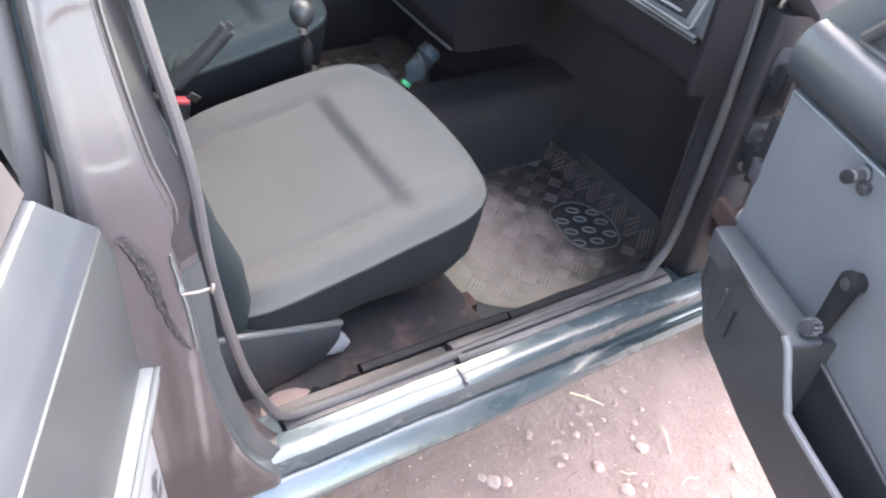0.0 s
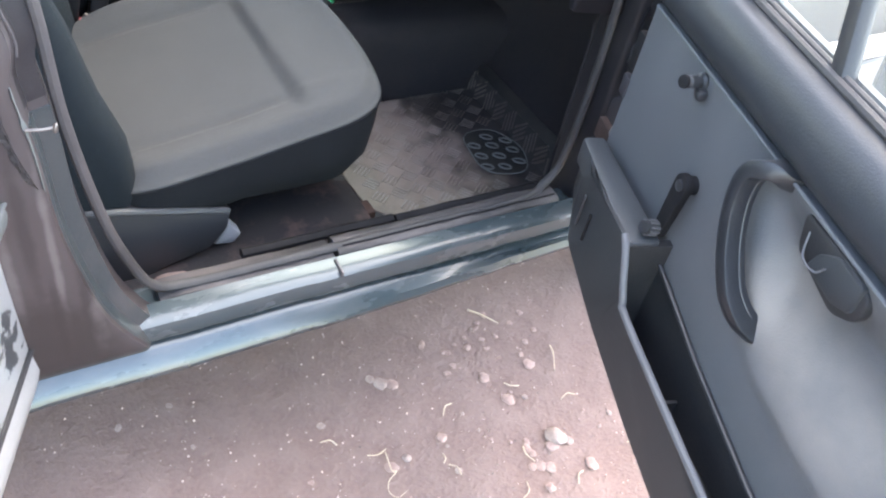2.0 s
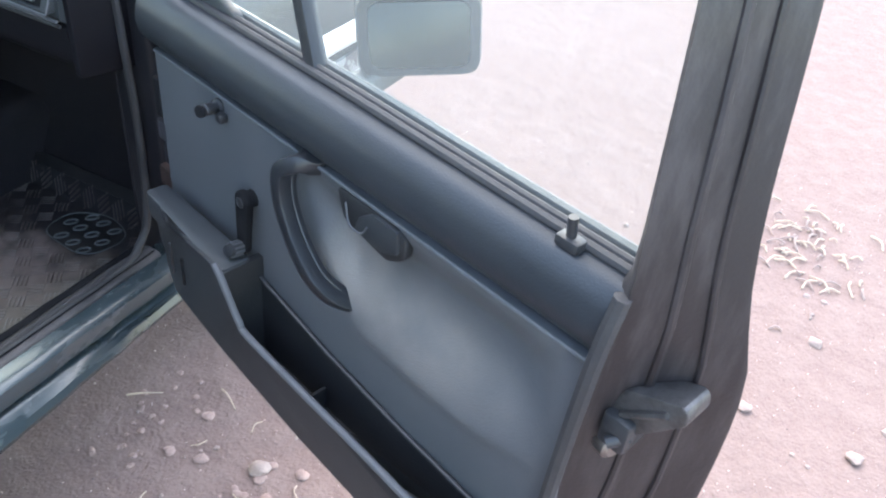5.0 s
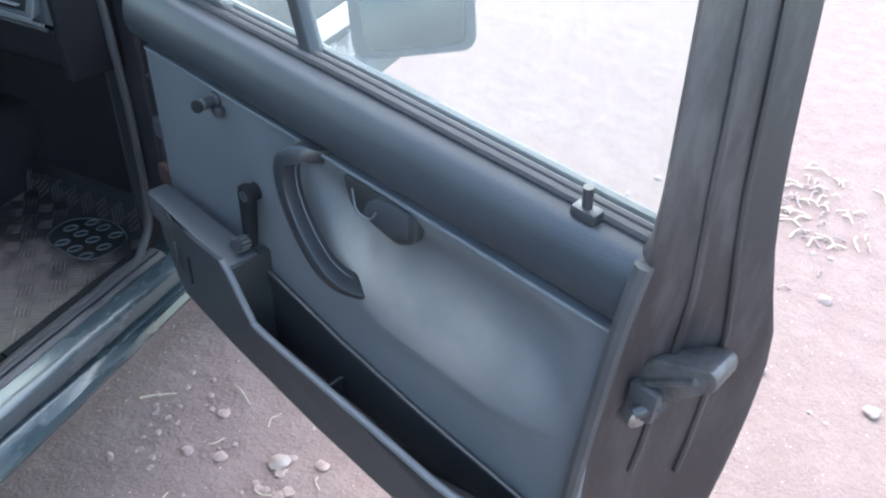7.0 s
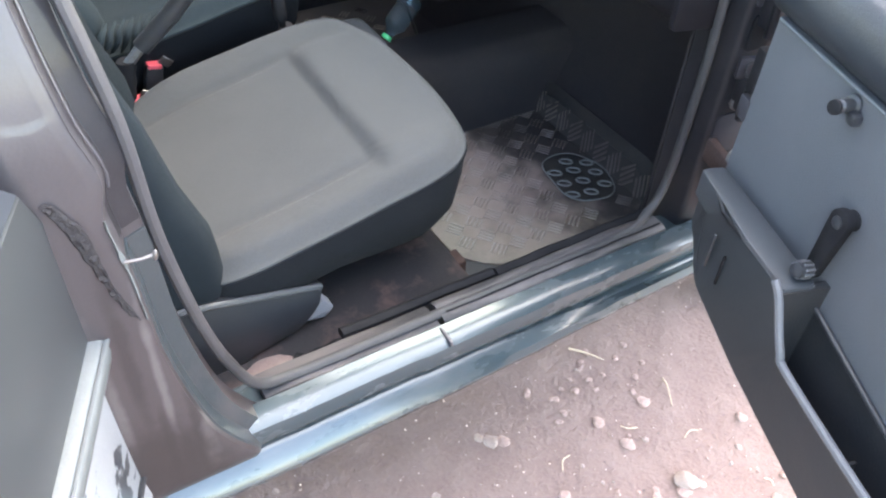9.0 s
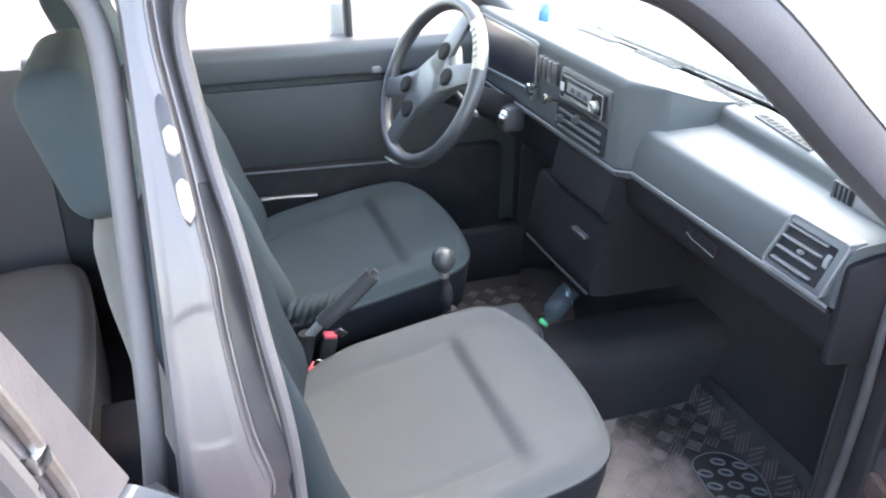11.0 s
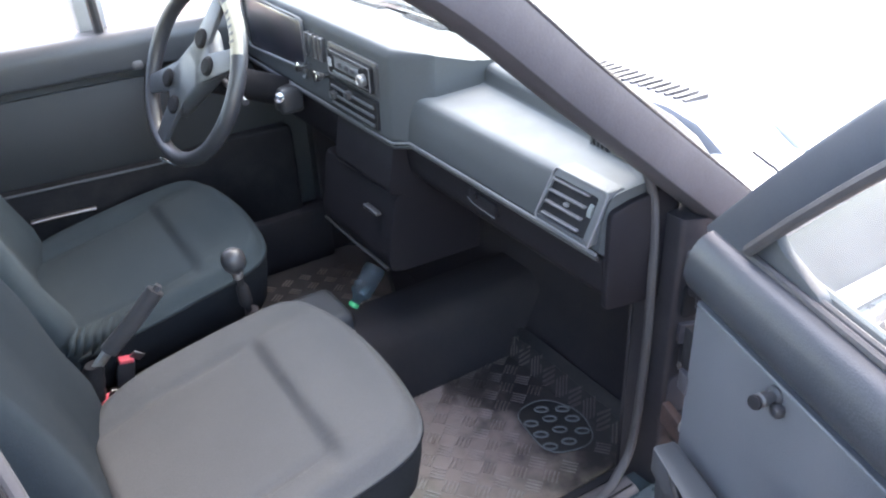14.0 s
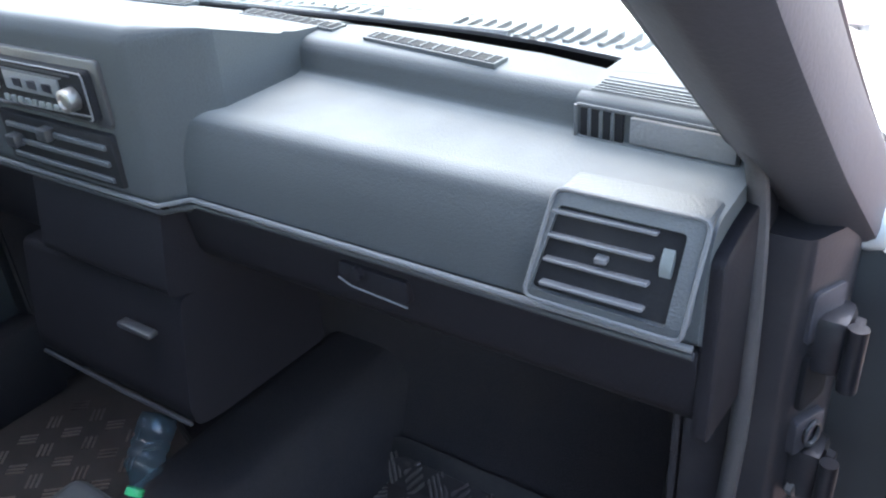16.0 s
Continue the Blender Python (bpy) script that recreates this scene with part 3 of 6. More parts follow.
car_part("door_pillar", loft([pillar_ring(*r) for r in ROWS]), PAINT_PILLAR, "faded dusty pillar paint between the doors")
car_part("door_pillar", mirror_y(loft([pillar_ring(*r) for r in resample(PILLAR, 30)])), PAINT_WORN)
channel = [[(xf + 0.0005, y + 0.018, z), (xf + 0.0058, y + 0.034, z), (xf + 0.0263, y + 0.0432, z), (xf + 0.02, y + 0.06, z), (xf - 0.01, y + 0.04, z), (xf - 0.006, y + 0.024, z)] for z, xr, xf, y in ROWS[::4] if 0.79 < z < 1.16]
car_part("pillar_channel", loft(channel), HINGE_DARK, "dark channel along the pillar")
face = [[(xf - 0.003, y + 0.0088, z), (xf + 0.0022, y + 0.0125, z), (xf + 0.0062, y + 0.034, z), (xf + 0.0265, y + 0.043, z), (xf + 0.02, y + 0.06, z), (xf - 0.01, y + 0.04, z)] for z, xr, xf, y in ROWS[::4] if 0.346 < z < 0.785]
car_part("pillar_return", loft(face), PAINT_RETURN, "glossy dark green inner edge of the pillar foot")
car_part("pillar_edge", sweep([(xf - 0.0035, y + 0.0042, z) for z, xr, xf, y in ROWS[::4] if 0.88 < z < 1.33], circle(0.0016, 10, 0.0034), (1, 0.6, 0), lambda t: 0.35 + 0.65 * t), PAINT_PILLAR, "rubbed rolled edge of the pillar")
car_part("edge_bead", tube([(xf + 0.0035, y + 0.014, z) for z, xr, xf, y in ROWS[::4] if 0.86 < z < 1.33], 0.0014, 8, (1, 0, 0)), PAINT_WORN)
worn = []
for k in range(70):
    z = 0.836 - 0.134 * k / 69
    x, y = pillar_at(z)[2], pillar_at(z)[3]
    w = 0.0004 + 0.0012 * abs(noise.noise((z * 60, 3.0, 0))) + 0.0018 * math.exp(-((z - 0.788) / 0.009) ** 2)
    worn.append([(x - 0.004 - w, y - 0.0006, z), (x - 0.004 + w, y + 0.0012, z), (x - 0.004 + w, y + 0.004, z), (x - 0.005 - w, y + 0.003, z)])
car_part("paint_chip", loft(worn), WHITE_FADED, "pale line of chipped paint beside the striker")
head = bmesh.new()
bmesh.ops.create_uvsphere(head, u_segments=16, v_segments=10, radius=1.0)
head = moved(head, pose(0.0985, -0.037, 0.786, 0, 12, 0) @ Matrix.Diagonal((0.003, 0.003, 0.0065, 1)))
car_part("striker_bolt", add(tube([(0.07, -0.0325, 0.785), (0.086, -0.036, 0.7855), (0.098, -0.0365, 0.7865)], 0.0018, 10, (0, 0, 1)), head), STEEL, "bright worn striker bolt")


def on_pillar(x, z, out):
    return (x, pillar_at(z)[3] - out, z)


SLOT = [(0.0265, 1.247), (0.0285, 1.225), (0.031, 1.195), (0.0335, 1.165), (0.0365, 1.136)]
capsule = lambda t: max(0.05, math.sqrt(1 - abs(2 * t - 1) ** 5))
anchor = car_part("belt_slot", sweep(spline([on_pillar(x, z, -0.0005) for x, z in SLOT], 6), circle(0.0016, 16, 0.0068), (0, 1, 0), capsule), HINGE_DARK, "dark worn slot in the pillar")
for a, b in (((0.0302, 1.222), (0.0322, 1.195)), ((0.034, 1.178), (0.0372, 1.14))):
    line = [on_pillar(a[0] + (b[0] - a[0]) * k / 8, a[1] + (b[1] - a[1]) * k / 8, 0.0008) for k in range(9)]
    part("metal_plate", moved(sweep(line, circle(0.0016, 14, 0.0058), (0, 1, 0), capsule), TO_CAR), STEEL, anchor, "shiny metal plate")

# torn black rubber hanging along the pillar
TORN_L = spline([(0.019, 0, 0.871), (0.03, 0, 0.843), (0.036, 0, 0.812), (0.043, 0, 0.786), (0.05, 0, 0.751), (0.058, 0, 0.723), (0.068, 0, 0.708)], 15)
TORN_R = spline([(0.029, 0, 0.872), (0.043, 0, 0.846), (0.05, 0, 0.82), (0.052, 0, 0.79), (0.057, 0, 0.755), (0.064, 0, 0.728), (0.07, 0, 0.706)], 15)
rings = []
for k, (a, b) in enumerate(zip(TORN_L, TORN_R)):
    t = k / (len(TORN_L) - 1)
    xa = a.x + 0.002 * noise.noise((t * 14, 7.0, 0)) + 0.0006 * noise.noise((t * 60, 1.0, 0))
    xb = b.x + 0.002 * noise.noise((t * 12, 2.0, 3)) + 0.0006 * noise.noise((t * 55, 5.0, 0))
    za, zb = a.z + 0.002 * noise.noise((t * 22, 9.0, 0)), b.z
    ring = [(xa, -0.0315, za)]
    for j in range(1, 6):
        u = j / 6
        ring.append((xa + (xb - xa) * u, -0.0345 - 0.0035 * max(0.0, noise.noise((t * 19, u * 3.0, 4))) - 0.0005 * noise.noise((t * 40, u * 9, 8)), za + (zb - za) * u))
    rings.append(ring + [(xb, -0.0335, zb), ((xa + xb) / 2, -0.028, (za + zb) / 2)])
car_part("torn_rubber", loft(rings), TORN, "torn black rubber strip on the pillar", angle=25)

# opening seal
SEAL = spline([(0.065, 0.08, 1.164), (0.076, 0.058, 1.11), (0.088, 0.036, 1.02), (0.104, 0.02, 0.9), (0.112, 0.02, 0.76), (0.135, 0.034, 0.6), (0.162, 0.05, 0.49), (0.195, 0.06, 0.415), (0.25, 0.066, 0.395), (0.35, 0.066, 0.394), (0.6, 0.066, 0.396),
               (0.86, 0.07, 0.396), (0.93, 0.085, 0.41), (0.965, 0.092, 0.46), (0.972, 0.09, 0.6), (0.965, 0.085, 0.76), (0.95, 0.092, 0.955), (0.86, 0.1, 1.05), (0.68, 0.115, 1.21), (0.54, 0.13, 1.305),
               (0.42, 0.138, 1.338), (0.327, 0.137, 1.342), (0.237, 0.137, 1.344), (0.152, 0.135, 1.345), (0.094, 0.132, 1.342), (0.069, 0.128, 1.334), (0.058, 0.124, 1.322), (0.052, 0.12, 1.305), (0.05, 0.114, 1.277), (0.053, 0.105, 1.245), (0.058, 0.095, 1.207), (0.065, 0.08, 1.164)], 6)
bend = next(k for k, p in enumerate(SEAL) if p[0] > 0.15 and p[2] < 0.55)
top = next(k for k, p in enumerate(SEAL) if k > bend and p[2] > 1.2)
# One seal, two tones: the sill and hinge run is coloured darker for shade.
for run, cover, r in ((SEAL[:bend + 1], SEAL_GREY, 0.0085), (SEAL[bend:top + 1], RUBBER, 0.0085), (SEAL[top:], SEAL_GREY, 0.0085)):
    car_part("door_seal", sweep(run, circle(r, 10, r * 0.85), (0.3, 1, 0.2)), cover, "dusty rubber door seal")
REAR_SEAL = spline([(-0.3, 0.14, 1.345), (-0.14, 0.14, 1.352), (-0.055, 0.132, 1.345), (-0.028, 0.126, 1.325), (-0.014, 0.112, 1.27), (-0.018, 0.07, 1.1), (-0.024, 0.03, 0.95), (-0.036, 0.02, 0.8), (-0.04, 0.03, 0.55), (-0.06, 0.06, 0.42), (-0.14, 0.066, 0.4), (-0.4, 0.066, 0.4)], 6)
car_part("door_seal", tube(REAR_SEAL, 0.012, 10, (0.3, 1, 0.2)), SEAL_GREY)

# roof, cant rails and windscreen pillars
RAIL = spline([(-1.15, 0.125, 1.335), (-0.6, 0.125, 1.36), (0.0, 0.126, 1.367), (0.3, 0.125, 1.363), (0.43, 0.12, 1.356), (0.53, 0.113, 1.329), (0.64, 0.107, 1.26), (0.79, 0.098, 1.132), (0.94, 0.085, 1.007), (1.06, 0.07, 0.906), (1.14, 0.06, 0.83)], 6)
RAIL_SECTION = rounded([(0.03, -0.018), (0.034, 0.012), (0.02, 0.032), (-0.045, 0.036), (-0.05, -0.022), (-0.01, -0.034)], 0.008, 2)


def rail():
    bm = sweep(RAIL, [(-a, b) for a, b in RAIL_SECTION], (0, 0, 1), lambda t: 1.0 + 0.06 * smoothstep(0.75, 1.0, t))
    for v in bm.verts:  # shallower over the doors
        if v.co.x < 0.6 and v.co.z < 1.358:
            v.co.z += 0.024 * (1 - smoothstep(0.4, 0.52, v.co.x)) * (1 - smoothstep(0.1, 0.13, v.co.y))
    return bm


car_part("roof_rail", rail(), PAINT_DARK, "faded roof rail and windscreen pillar")
car_part("roof_rail", mirror_y(rail()), PAINT_DARK)


def gutter():
    return sweep([(p.x, p.y - 0.053, p.z + 0.024 - 0.012 * smoothstep(0.3, 0.6, p.x)) for p in RAIL if p.x < 0.6], circle(0.0035, 10, 0.006), (0, 0, 1), lambda t: 1 - 0.9 * smoothstep(0.7, 1.0, t))


def roof_bead(dy, dz, r):
    return tube([(p.x, p.y + dy, p.z + dz) for p in RAIL if p.x < 0.45], r, 8, (0, 0, 1))


car_part("pillar_flange", sweep(spline([(0.40, 0.137, 1.338), (0.475, 0.133, 1.322), (0.55, 0.128, 1.3), (0.613, 0.122, 1.264), (0.7, 0.114, 1.198), (0.826, 0.103, 1.1), (0.991, 0.09, 0.967)], 5), rounded([(-0.018, -0.012), (0.03, -0.012), (0.03, 0.012), (-0.018, 0.012)], 0.006, 2), (0, 1, 0)), HINGE_DARK, "inner flange of the windscreen pillar")
car_part("pillar_lining", sweep(spline([(0.40, 0.157, 1.342), (0.475, 0.153, 1.326), (0.55, 0.148, 1.304), (0.613, 0.142, 1.268), (0.7, 0.134, 1.202), (0.826, 0.124, 1.104), (0.991, 0.112, 0.971)], 5), rounded([(-0.018, -0.01), (0.03, -0.01), (0.03, 0.009), (-0.014, 0.009)], 0.005, 2), (0, 1, 0)), HINGE_DARK, "dark inner lining of the windscreen pillar")
car_part("rain_gutter", gutter(), PAINT_DARK, "thin dark rain gutter")
car_part("rain_gutter", mirror_y(gutter()), PAINT)
car_part("pillar_bead", tube([(p.x + 0.02, p.y - 0.043, p.z + 0.0265) for p in RAIL if 0.5 < p.x < 1.08], 0.0032, 8, (0, 0, 1), lambda t: 0.3 + 0.7 * smoothstep(0, 0.2, t)), HINGE_DARK, "dark seam along the windscreen pillar")
car_part("gutter_channel", roof_bead(-0.0505, 0.0315, 0.0028), HINGE_DARK, "dark line of the rain channel")
car_part("roof_bead", roof_bead(-0.0505, 0.0125, 0.0022), PAINT_WORN)
car_part("roof_bead", roof_bead(-0.049, 0.0075, 0.003), HINGE_DARK)
roof = []
for x, drop in ((-1.2, 0.06), (-0.8, 0.02), (-0.3, 0.003), (0.2, 0.003), (0.4, 0.018), (0.5, 0.045)):
    row = []
    for k in range(13):
        y = 0.1 + (2 * MID - 0.2) * k / 12
        row.append((x, y, 1.392 - drop + 0.028 * (1 - ((y - MID) / (MID - 0.1)) ** 2)))
    roof.append(row + [(p[0], p[1], p[2] - 0.03) for p in row[::-1]])
car_part("roof", loft(roof), PAINT, "dark painted roof panel")

# hinge pillars
HINGE_PILLAR = [(0.985, 0.055), (1.04, 0.03), (1.075, 0.03), (1.075, 0.14), (0.985, 0.14)]


def hinge_pillar():
    return prism(rounded(HINGE_PILLAR, 0.008, 2), "z", 0.25, 0.9)


car_part("hinge_pillar", hinge_pillar(), HINGE_DARK, "worn front pillar with hinge plates")
car_part("hinge_pillar", mirror_y(hinge_pillar()), HINGE_DARK)
for z in (0.51, 0.66, 0.80):
    h = box(0.998, 1.04, 0.02, 0.05, z - 0.028, z + 0.028, 0.008)
    car_part("hinge", add(h, tube([(0.994, 0.014, z - 0.03), (0.994, 0.014, z + 0.03)], 0.008, 12, (1, 0, 0))), HINGE_DARK, "worn dark door hinge")
    for dz in (-0.018, 0.018):
        car_part("hinge_bolt", moved(lathe([(0.0005, 0.008), (0.009, 0.007), (0.01, 0.0)], 6), aim((1.012, 0.019, z + dz), (1.0, -1, z + dz))), HINGE_DARK)

JAMB = pose(1.0125, 0.0425, 0, 0, 0, -24.4)


def jamb(name, bm, mat, label=""):
    return car_part(name, moved(bm, JAMB), mat, label)


jamb("jamb_plate", prism(rounded([(-0.022, 0.802), (-0.02, 0.85), (0.02, 0.85), (0.018, 0.81)], 0.006, 3), "y", -0.004, 0.004, 0.001), PAINT_DARK, "dull worn paint plate")
jamb("jamb_recess", prism(rounded([(-0.018, 0.73), (-0.018, 0.79), (0.012, 0.79), (0.014, 0.74)], 0.008, 3), "y", -0.005, 0.004, 0.001), BLACK_MATT)
jamb("check_plate", prism(rounded([(-0.02, 0.685), (-0.02, 0.722), (0.018, 0.722), (0.018, 0.685)], 0.004, 2), "y", -0.008, 0.004, 0.002), PAINT_DARK, "square check strap plate")
jamb("check_ring", moved(tube([(0.009 * math.cos(a), 0.012 * math.sin(a), 0) for a in [2 * math.pi * k / 16 for k in range(17)]], 0.0025, 6), pose(0, -0.01, 0.704, 90, 0, 0)), BLACK)
jamb("jamb_bolt", moved(lathe([(0.012, 0.0), (0.011, 0.006), (0.006, 0.008), (0.002, 0.008)], 8), pose(-0.004, -0.004, 0.642, 90, 0, 0)), STEEL, "bright bolt head")
jamb("jamb_patch", prism(rounded([(-0.024, 0.54), (-0.024, 0.615), (0.02, 0.625), (0.022, 0.55)], 0.01, 3), "y", -0.003, 0.004, 0.001), PAINT_DARK, "mauve worn paint patch")

# front wings, bonnet, windscreen, floor, bulkhead
WING = [(0.05, 0.24), (0.005, 0.36), (-0.035, 0.5), (-0.04, 0.68), (-0.025, 0.8), (0.005, 0.86), (0.07, 0.885), (0.12, 0.88), (0.12, 0.24)]


def wing():
    """The wing above the wheel opening, its foot cut away ahead of the door."""
    rings = []
    for x, s, low in ((1.062, 0, 0.26), (1.14, 0, 0.27), (1.2, 0, 0.42), (1.28, 0, 0.53), (1.42, 0, 0.585), (1.55, -0.01, 0.575), (1.68, -0.02, 0.52), (1.75, -0.025, 0.5), (1.86, -0.04, 0.5), (1.97, -0.09, 0.5)):
        rings.append([(x, y + abs(s), z + s * 0.9 if z > 0.6 else max(z, low + 0.002 * k)) for k, (y, z) in enumerate(WING)])
    return loft(rings)


car_part("front_wing", wing(), PAINT_DUSTY, "dark green front wing")
car_part("side_moulding", prism(rounded([(-0.052, 0.68), (-0.06, 0.692), (-0.058, 0.718), (-0.04, 0.727), (-0.03, 0.685)], 0.004, 2), "x", 1.075, 1.9), WHITE, "pale side moulding strip")
rings = []
for x, low, s in ((1.064, 0.27, 0), (1.14, 0.28, 0), (1.2, 0.43, 0), (1.28, 0.54, 0), (1.42, 0.595, 0), (1.55, 0.585, 0.01), (1.68, 0.53, 0.02), (1.75, 0.51, 0.025), (1.86, 0.51, 0.04), (1.97, 0.51, 0.09)):
    col = [(y, max(z, low + 0.003 * k)) for k, (y, z) in enumerate([(0.05, 0.24), (0.005, 0.36), (-0.035, 0.5), (-0.0405, 0.6), (-0.041, 0.655)])]
    rings.append([(x, y - 0.006 + s, z) for y, z in col] + [(x, y + 0.002 + s, z) for y, z in col[::-1]])
car_part("lower_wing", loft(rings), PAINT_LOWER, "pale lower wing with flaking paint")
car_part("front_bumper", prism(rounded([(1.93, 0.5), (1.93, 0.6), (2.0, 0.61), (2.03, 0.58), (2.02, 0.5)], 0.02, 3), "y", 0.04, 2 * MID - 0.04), GREY_PLASTIC, "faded grey front bumper")
car_part("front_panel", box(1.9, 1.95, 0.08, 2 * MID - 0.08, 0.56, 0.82, 0.01), BLACK_MATT, "dark front grille panel")
car_part("front_wing", mirror_y(wing()), PAINT)
bonnet = []
for x, z in ((1.365, 0.94), (1.5, 0.93), (1.8, 0.88), (1.95, 0.84)):
    row = [(x, 0.1 + (2 * MID - 0.2) * k / 12, z + 0.012 * (1 - ((k - 6) / 6) ** 2) - 0.05 * abs((k - 6) / 6) ** 6 - 0.01) for k in range(13)]
    bonnet.append(row + [(p[0], p[1], p[2] - 0.02) for p in row[::-1]])
car_part("bonnet", loft(bonnet), PAINT_PALE, "pale faded bonnet reflecting the sky")
rows = []
for x, z in ((1.2, 0.953), (1.36, 0.94)):
    row = [(x, y, z - d) for y, d in ((0.12, 0.07), (0.17, 0.045), (0.23, 0.012), (0.3, 0.0), (1.24, 0.0), (1.31, 0.012), (1.37, 0.045), (1.42, 0.07))]
    rows.append(row + [(p[0], p[1], 0.86) for p in row[::-1]])
cowl = loft(rows)
car_part("scuttle_corner", box(1.05, 1.33, 0.005, 0.2, 0.86, 0.905, 0.02, 3), PAINT_PALE, "dusty corner of the scuttle")
car_part("cowl", cowl, GREY_PLASTIC, "pale cowl below the windscreen")
for k in range(26):
    y = 0.3 + k * 0.022 + (0.12 if k > 12 else 0)
    car_part("cowl_slot", box(1.245, 1.305, y, y + 0.009, 0.935, 0.9545, 0.0), BLACK)
def screen_foot(y):
    """How far forward the foot of the bowed windscreen stands."""
    return 1.2 - 0.13 * (abs(y - MID) / 0.67) ** 4


def screen_strip(t0, t1, lift):
    rings = []
    for k in range(17):
        y = 0.085 + (2 * MID - 0.17) * k / 16
        x0, top = screen_foot(y), 0.53 + 0.03 * (1 - (abs(y - MID) / 0.7) ** 2)
        yt = MID + (y - MID) * 0.91
        ring = []
        for t, d in ((t0, 0.0), (t1, 0.0), (t1, 0.004), (t0, 0.004)):
            ring.append((x0 + (top - x0) * t + d * 0.55 + lift * 0.55, y + (yt - y) * t, 0.95 + 0.398 * t + d * 0.8 + lift * 0.8))
        rings.append(ring)
    return loft(rings)


car_part("windscreen", screen_strip(0.0, 1.0, 0.0), GLASS, "clear bowed windscreen", shadow=False)
car_part("windscreen_border", screen_strip(0.0, 0.105, -0.006), BLACK_MATT, "black band along the foot of the windscreen")
car_part("windscreen_seal", tube([(screen_foot(y) + 0.006, y, 0.946) for y in [0.09 + 0.085 * k for k in range(17)]], 0.012, 8), RUBBER)
for y0, y1 in ((0.45, 0.98), (0.95, 1.4)):
    blade = add(tube([(1.215, y0, 0.962), (1.2, y1, 0.97)], 0.006, 6), tube([(1.27, y1 - 0.03, 0.95), (1.212, (y0 + y1) / 2, 0.972)], 0.005, 6))
    car_part("wiper", blade, BLACK, "black wiper arm and blade")


car_part("scuttle_seam", tube(spline([(1.215, 0.125, 0.922), (1.2, 0.09, 0.922), (1.184, 0.052, 0.92), (1.14, 0.032, 0.922), (1.1, 0.022, 0.924)], 5), 0.0028, 6), BLACK_MATT, "dark gap at the corner of the scuttle")


def wheel_at(x, y, side):
    w = car_part("wheel", moved(lathe([(0.18, -0.07), (0.26, -0.08), (0.28, -0.06), (0.283, 0.0), (0.28, 0.06), (0.26, 0.08), (0.18, 0.07)], 32), pose(x, y, 0.283, 90, 0, 0)), RUBBER, "worn black road tyre")
    rim_bm = moved(lathe([(0.03, 0.02 * side), (0.1, 0.03 * side), (0.15, 0.05 * side), (0.178, 0.065 * side), (0.182, -0.06 * side), (0.03, -0.06 * side)], 28), pose(x, y, 0.283, 90, 0, 0) @ Matrix.Identity(4))
    part("rim", moved(rim_bm, TO_CAR), STEEL, w)


for x in (1.45, -0.9):
    wheel_at(x, 0.14, 1)
    wheel_at(x, 2 * MID - 0.14, -1)
car_part("wheel_arch_liner", box(1.275, 1.85, 0.24, 0.27, 0.3, 0.8, 0.01), BLACK_MATT, "dark wheel arch liner")
car_part("floor_pan", box(-1.1, 1.12, 0.1, 2 * MID - 0.1, 0.2, 0.222, 0.0), CARPET, "dark dirty carpet over the floor")
toe = prism([(1.12, 0.222), (1.23, 0.36), (1.24, 0.9), (1.27, 0.9), (1.27, 0.2), (1.05, 0.2)], "y", 0.1, 2 * MID - 0.1)
toe = moved(toe, Matrix.Identity(4))
car_part("bulkhead", toe, CARPET, "dark carpeted bulkhead")
tunnel = prism(rounded([(0.64, 0.222), (0.68, 0.38), (0.71, 0.405), (0.83, 0.405), (0.86, 0.38), (0.90, 0.222)], 0.02, 3), "x", -0.9, 1.262)
car_part("sill_carpet", box(-1.0, 1.0, 1.36, 1.434, 0.222, 0.402, 0.02), CARPET, "dark carpet over the far sill")
car_part("tunnel", tunnel, CARPET, "dark carpeted centre tunnel")
car_part("side_liner", box(0.99, 1.25, 0.142, 0.15, 0.222, 0.9, 0.002), CARPET, "dark kick panel")
car_part("side_liner", box(0.99, 1.25, 1.39, 1.398, 0.222, 0.9, 0.002), CARPET)
car_part("rear_wall", box(-1.16, -1.1, 0.1, 2 * MID - 0.1, 0.2, 0.92, 0.02), REAR_TRIM)
quarter = [(0.06, 0.3), (0.0, 0.42), (-0.03, 0.6), (-0.02, 0.82), (0.02, 0.95), (0.06, 0.97), (0.09, 0.95), (0.09, 0.3)]


def rear_quarter():
    return loft([[(x, y + d, z) for y, z in quarter] for x, d in ((-0.86, 0.0), (-1.2, 0.005), (-1.4, 0.03), (-1.5, 0.1))])


def rear_pillar():
    return loft([[(x + dx, y + dy, z) for dx, dy in ((-0.16, 0.0), (0.1, -0.005), (0.1, 0.03), (-0.16, 0.05))] for x, y, z in ((-1.28, 0.04, 0.95), (-1.22, 0.08, 1.15), (-1.16, 0.11, 1.36))])


